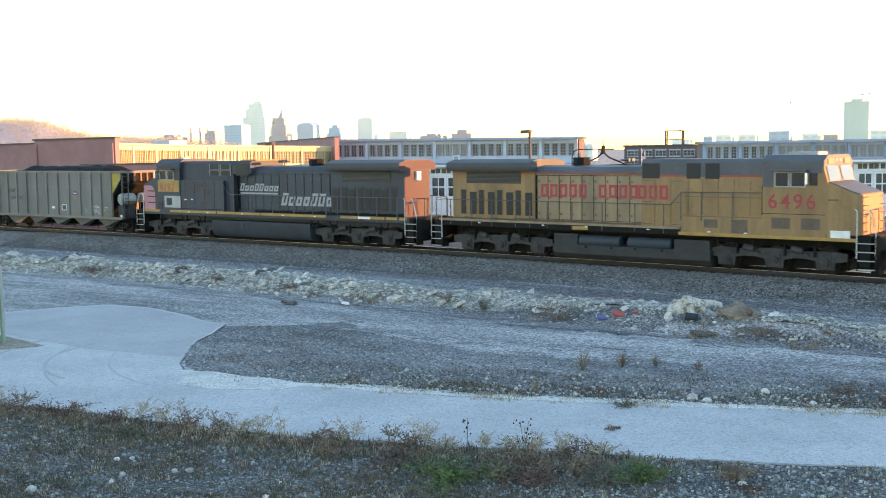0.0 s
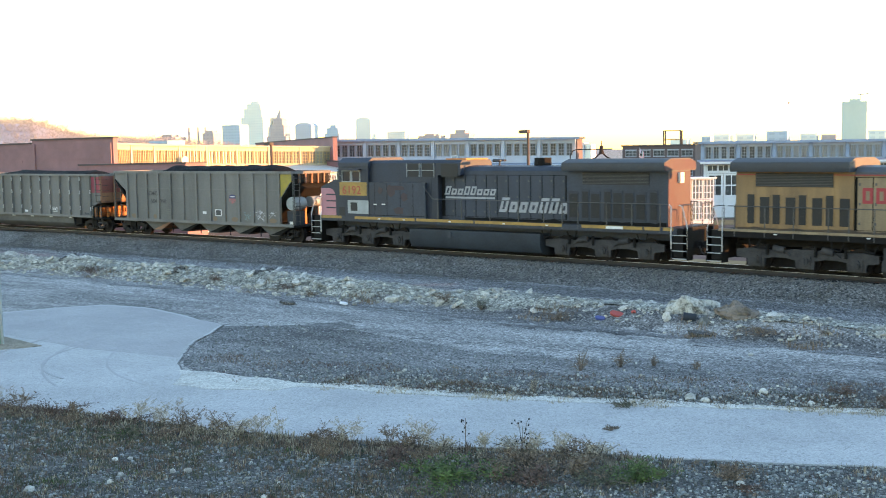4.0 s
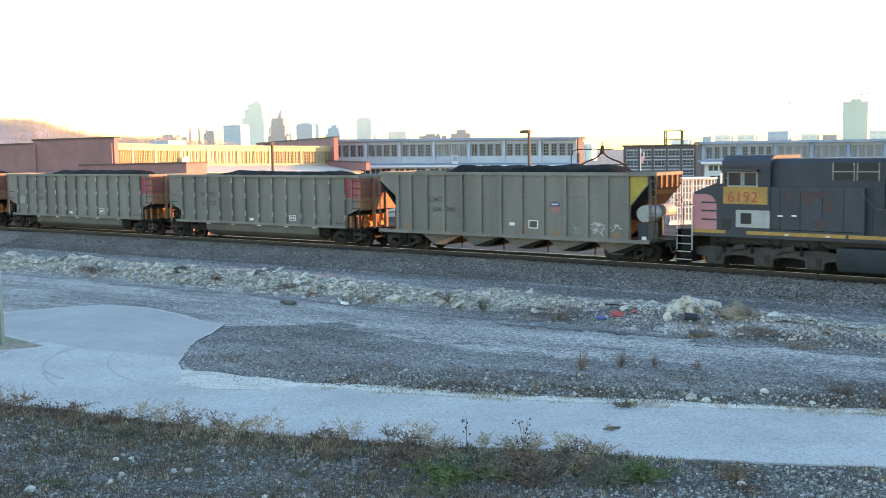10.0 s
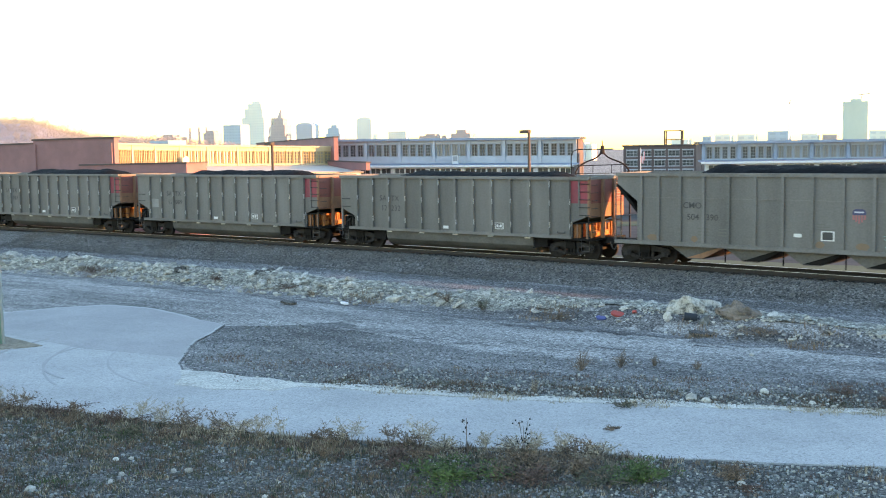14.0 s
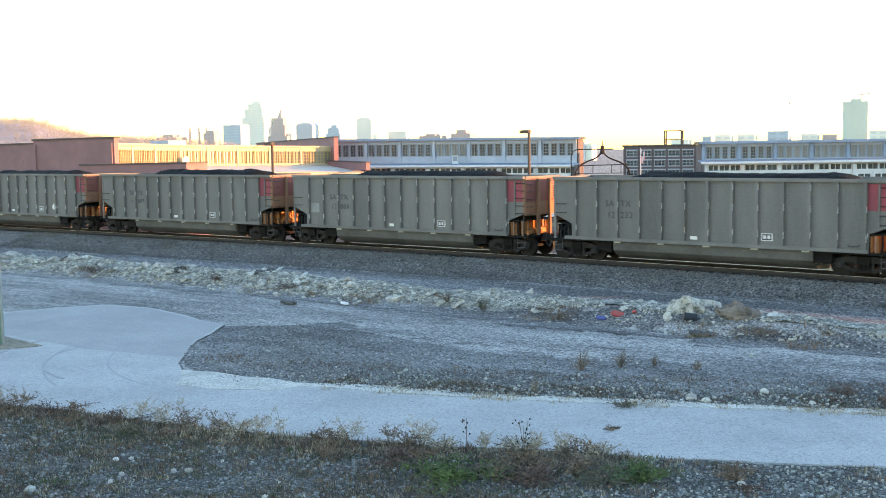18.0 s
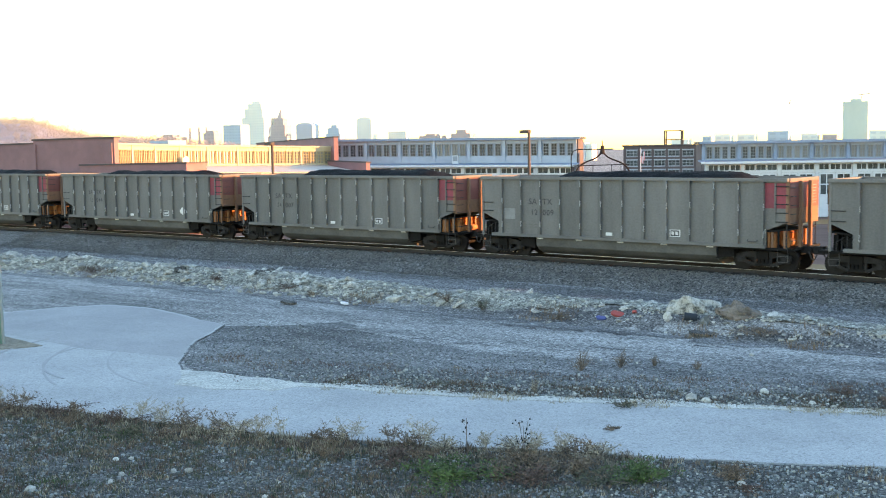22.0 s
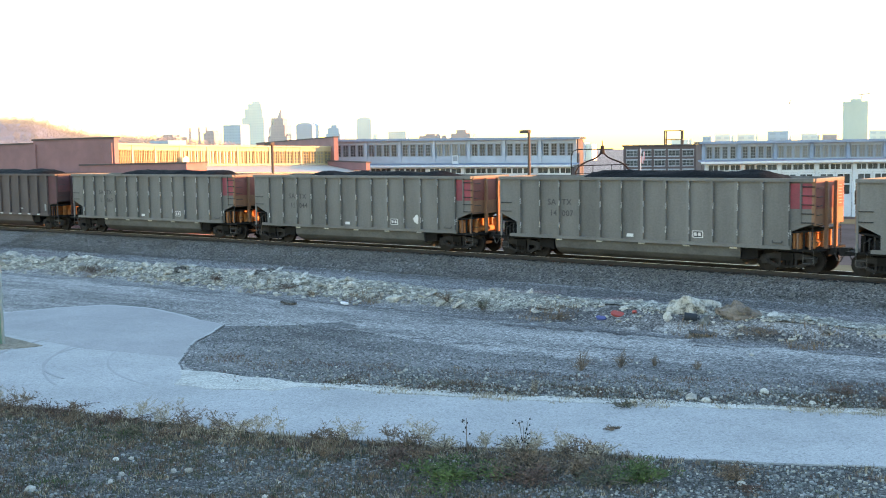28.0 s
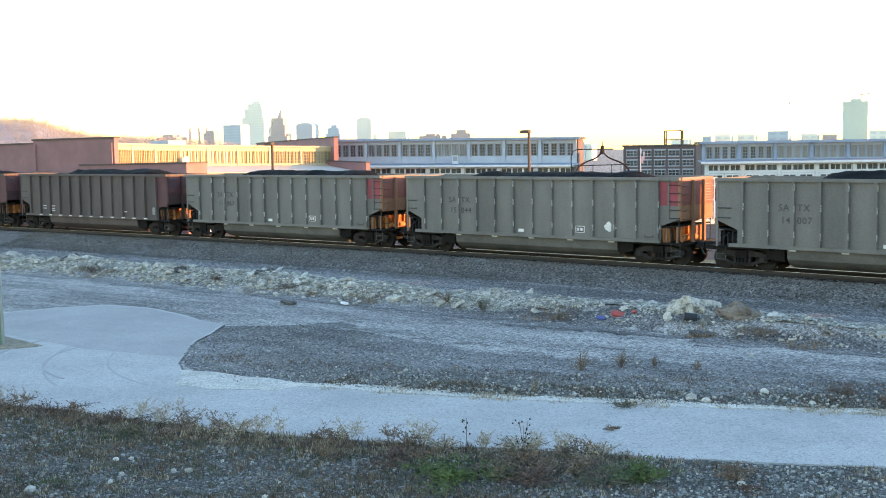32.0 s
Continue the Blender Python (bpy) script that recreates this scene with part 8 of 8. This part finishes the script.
def tall_weed(x, y, h, material, seed, heads=False, spread=0.25, n=6):
    """A tall dead weed: stems with side sprays of tiny leaves, or dark seed heads."""
    rg = random.Random(seed)
    ob = holder("tall_weed", "tall dead weed with dark seed heads" if heads else "tall feathery dead weed by the path", "weed", pose(x, y, Z0), "tall weeds by the path")
    bm = B()
    vs, fs = [], []
    hd = B()
    for s in range(n):
        a = rg.uniform(0, 6.28)
        top = Vector((math.cos(a) * spread * 1.5 * rg.random(), math.sin(a) * spread * 1.5 * rg.random(), h * rg.uniform(0.45, 1.12)))
        pipe(bm, [(top.x * 0.1, top.y * 0.1, -0.02), (top.x * 0.4, top.y * 0.4, top.z * 0.5), top], 0.0045, 4)
        for k in range(4 if heads else 11):
            u = rg.uniform(0.45, 1.0)
            p = Vector((top.x * u, top.y * u, top.z * u))
            b = rg.uniform(0, 6.28)
            q = p + Vector((math.cos(b), math.sin(b), rg.uniform(0.1, 0.9))) * rg.uniform(0.05, 0.17)
            rod(bm, p, q, 0.0025, 3)
            if heads:
                rod(hd, q - Vector((0, 0, 0.012)), q + Vector((0, 0, 0.016)), 0.014, 6)
            else:
                for j in range(5):
                    c = p.lerp(q, rg.uniform(0.3, 1.2)) + Vector((rg.gauss(0, 0.012), rg.gauss(0, 0.012), rg.gauss(0, 0.012)))
                    d = Vector((rg.gauss(0, 1), rg.gauss(0, 1), rg.gauss(0, 1))).normalized() * rg.uniform(0.010, 0.026)
                    o = d.orthogonal().normalized() * 0.0075
                    b0 = len(vs)
                    vs += [tuple(c - d), tuple(c + o), tuple(c + d), tuple(c - o)]
                    fs.append((b0, b0 + 1, b0 + 2, b0 + 3))
    part("stalk", bm, material, ob)
    if heads:
        part("seed_cluster", hd, M_UNDER, ob)
    else:
        hd.free()
        lv = new("foliage", raw("foliage", vs, fs, material))
        lv.parent = ob


for k, (x, y, h, mt, hd, sp, n) in enumerate((
        (-23.3, -31.85, 0.55, M_STRAW, False, 0.4, 8), (-22.6, -31.75, 0.50, M_DRY, False, 0.4, 8), (-21.0, -31.5, 0.32, M_DRY, False, 0.3, 6), (-19.3, -31.15, 0.52, M_STRAW, False, 0.35, 8), (-18.4, -31.0, 0.52, M_STRAW, False, 0.3, 8), (-17.8, -30.95, 0.42, M_DRY, False, 0.3, 6),
        (-17.0, -30.8, 0.45, M_DRY, False, 0.3, 8), (-16.1, -30.55, 0.48, M_STRAW, False, 0.3, 7), (-15.6, -30.5, 0.62, M_STRAW, False, 0.12, 3), (-14.8, -30.25, 0.30, M_DRY, False, 0.3, 6), (-14.2, -30.0, 0.42, M_STRAW, False, 0.3, 8), (-13.4, -29.75, 0.36, M_DRY, False, 0.25, 6),
        (-12.75, -29.55, 0.55, M_STRAW, False, 0.28, 9), (-11.85, -29.35, 0.75, M_DRY, True, 0.08, 2), (-11.5, -29.2, 0.40, M_STRAW, False, 0.25, 6), (-10.8, -28.95, 0.62, M_DRY, True, 0.16, 5), (-10.6, -28.85, 0.36, M_STRAW, False, 0.25, 6), (-10.1, -28.7, 0.50, M_STRAW, False, 0.28, 8), (-9.7, -28.5, 0.40, M_DRY, False, 0.25, 6),
        (-20.2, -32.2, 0.3, M_DRY, False, 0.3, 6), (-24.3, -32.5, 0.4, M_DRY, False, 0.4, 7), (-12.0, -30.6, 0.35, M_DRY, False, 0.3, 6), (-13.9, -31.2, 0.25, M_DRY, False, 0.3, 6))):
    tall_weed(x, y, h, mt, 500 + k, hd, sp, n)

# fence end on the pavement's far edge
fence = holder("chain_link_fence", "galvanised chain-link fence with green slats", "fence")
for k in range(4):
    bm = B()
    x, y = -30.9 - k * 2.6, -26.65 - k * 1.3
    rod(bm, (x, y, Z0), (x, y, Z0 + 2.45), 0.045, 10)
    rod(bm, (x, y, Z0 + 2.45), (x, y, Z0 + 2.5), 0.055, 10, 0.02)
    part("fence_post", bm, M_FENCE, fence)
bm = B()
rod(bm, (-30.75, -26.6, Z0 + 2.4), (-38.55, -30.5, Z0 + 2.4), 0.025, 8)
part("top_rail", bm, M_FENCE, fence)
fw = Vector((-2.6, -1.3, 0)).normalized()
for k in range(80):
    a = Vector((-30.85, -26.65, 0)) + fw * (0.05 + k * 0.105)
    bm = B()
    p, r = a + fw * 0.02, a + fw * 0.09
    bm.faces.new([bm.verts.new(c) for c in ((p.x, p.y, Z0 + 0.06), (r.x, r.y, Z0 + 0.06), (r.x, r.y, Z0 + 2.36), (p.x, p.y, Z0 + 2.36))])
    bmesh.ops.solidify(bm, geom=bm.faces[:], thickness=0.008)
    part("slat", bm, M_SLAT, fence)
bm = B()
for k in range(90):
    a = Vector((-30.8, -26.62, 0)) + fw * (k * 0.09)
    for sgn in (1, -1):
        lo_, hi_ = (0.05, 2.38) if sgn > 0 else (2.38, 0.05)
        b = a + fw * 0.55
        rod(bm, (a.x, a.y - 0.02 * sgn, Z0 + lo_), (b.x, b.y - 0.02 * sgn, Z0 + hi_), 0.003, 3)
part("wire_mesh", bm, M_FENCE, fence)

# loose stones on the ballast shoulder
rng = random.Random(77)
spots = []
for k in range(17000):
    x = rng.uniform(-66, 0)
    y = rng.uniform(-4.3, -1.2)
    r = 0.022 + 0.022 * rng.random()
    spots.append(((x, y + track_y(x), max(lerp_line(bedp, y) + track_z(x), ground_z(x, y + track_y(x))) + r * 0.25), r, 0.8))
for k in range(5000):
    x = rng.uniform(-66, 0)
    v = 4.0 + 2.2 * rng.random() ** 3
    r = 0.018 + 0.02 * rng.random()
    y = track_y(x) - v
    spots.append(((x, y, max(lerp_line(bedp, max(-4.3, -v)) + track_z(x), ground_z(x, y), Z0 + 0.02) + r * 0.2), r, 0.8))
stones("ballast_stones", spots, M_BALLASTSTONE, "loose grey stones on the ballast shoulder", 78, "ballast")

# ---- make up the train ----
LONG = 1.044


def stretch(car, by=LONG):
    """Draws a car out lengthwise; its wheels stay round."""
    for ob in [car] + list(car.children_recursive):
        if ob is not car:
            ob.location.x *= by
        if ob.type == "MESH" and not ob.name.startswith("wheelset"):
            ob.data.transform(Matrix.Diagonal((by, 1, 1, 1)))
    return car


def shorten_rear(car):
    """The trailing end sits a hand's width further in than the leading one."""
    for ob in car.children_recursive:
        if ob.type == "MESH" and ob.parent.name.split(".")[0] not in ("truck", "coupler") and ob.name.split(".")[0] not in ("truck", "coupler", "end_platform"):
            for v in ob.data.vertices:
                if v.co.x < -6.9:
                    v.co.x += 0.27
    return car


def on_track(d, turned=False):
    """A car's pose, its two trucks on the track."""
    a, b = track_at(d - 6.5), track_at(d + 6.5)
    way = (b - a).normalized()
    c = (a + b) / 2
    yaw, rise = math.degrees(math.atan2(way.y, way.x)), math.degrees(math.asin(way.z))
    return pose(c.x, c.y, c.z, 0, -rise, yaw) @ pose(0, 0, 0, 0, 0, 180 if turned else 0)


def place(ob, d, turned=False):
    TRAIN.append((ob, d, turned))
    ob.matrix_basis = on_track(d, turned)


PITCH_CAR = 16.1 * LONG
CAR1 = -46.16
first = shorten_rear(stretch(gondola(M_CARGREY, M_RED)))
dark = shorten_rear(stretch(gondola(M_CARBROWN, M_MAROON, True)))
tagged(dark, "dull brown coal gondola with a maroon end panel, loaded with coal")
cars = []
for k in range(8):
    if k in (0, 5):
        car = first if k == 0 else dark
    else:
        car = copy_thing(dark if k in (6,) else first, Matrix.Identity(4))
        ROLLING.extend((c, 0.457) for c in car.children_recursive if c.name.startswith("wheelset"))
    cars.append(car)
    x = CAR1 - PITCH_CAR * k
    place(car, x)
    heap = coal_load(k * 7 + 1, -5.3 + 0.4 * (k % 3), 6.6 - 0.3 * (k % 2), 0.26 + 0.04 * (k % 3), 3.70)
    place(stretch(heap), x)
for k, (car, n) in enumerate(zip(cars, NUMBERS)):
    if k in (5, 6):
        continue
    lettering("SA", M_BLACKMARK, car, -4.72, -1.525, 2.50)
    lettering("TX", M_BLACKMARK, car, -3.95, -1.525, 2.50)
    lettering(n[0], M_BLACKMARK, car, -4.62, -1.525, 2.00)
    lettering(n[1], M_BLACKMARK, car, -3.95, -1.525, 2.00)
bm = B()
pts = [(4.3 + 0.34 * math.cos(a) * (0.85 + 0.5 * noise.noise((math.cos(a) * 3, math.sin(a) * 3, 0))), 1.58 + 0.24 * math.sin(a) * (0.85 + 0.6 * noise.noise((math.cos(a) * 3, math.sin(a) * 3, 7)))) for a in [k * math.pi / 20 for k in range(40)]]
prism(bm, pts, "y", -1.522, -1.511)
part("bare_patch", bm, M_WHITE, cars[3], "ragged bright bare patch")
bm = B()
box(bm, -6.12, -5.50, -1.522, -1.511, 1.78, 2.28)
part("paint_patch", bm, M_PALEPATCH, cars[1], "paler square of touched-up paint")
hop = stretch(hopper())
place(hop, CAR1 + PITCH_CAR)
place(stretch(coal_load(99, -5.2, 6.6, 0.36, 3.9)), CAR1 + PITCH_CAR)
yellow = stretch(locomotive("yellow"), 1.005)
grey = stretch(locomotive("grey"))
# this cab and nose are shorter than the yellow one's
for ob in grey.children_recursive:
    if ob.type == "MESH" and not {ob.name.split(".")[0], ob.parent.name.split(".")[0]} & {"truck", "coupler", "number_panel", "battery_door", "wing_mirror", "lettering"}:
        for v in ob.data.vertices:
            if v.co.x > 8.6:
                v.co.x -= 0.5
GREY = CAR1 + PITCH_CAR + 19.85
place(grey, GREY, True)
place(yellow, GREY + 23.16)
lead = copy_thing(yellow, Matrix.Identity(4))
ROLLING.extend((c, 0.533) for c in lead.children_recursive if c.name.startswith("wheelset"))
place(lead, GREY + 45.9)


# ---- everything that moves ----
def motions():
    for ob, x, turned in TRAIN:
        walk(ob, [(t / 2, on_track(x + run(t / 2), turned)) for t in range(65)])
    turned_cars = {ob for ob, _, turned in TRAIN if turned}
    for ob, r in ROLLING:
        way = -1 if ob.parent.parent in turned_cars else 1
        at = ob.location.copy()
        rows, t = [], 0.0
        while t < 32.0:
            rows.append((t, pose(at.x, at.y, at.z, 0, way * math.degrees(run(t) / r), 0)))
            t += 0.18
        rows.append((32.0, pose(at.x, at.y, at.z, 0, way * math.degrees(run(32.0) / r), 0)))
        walk(ob, rows)


motions()
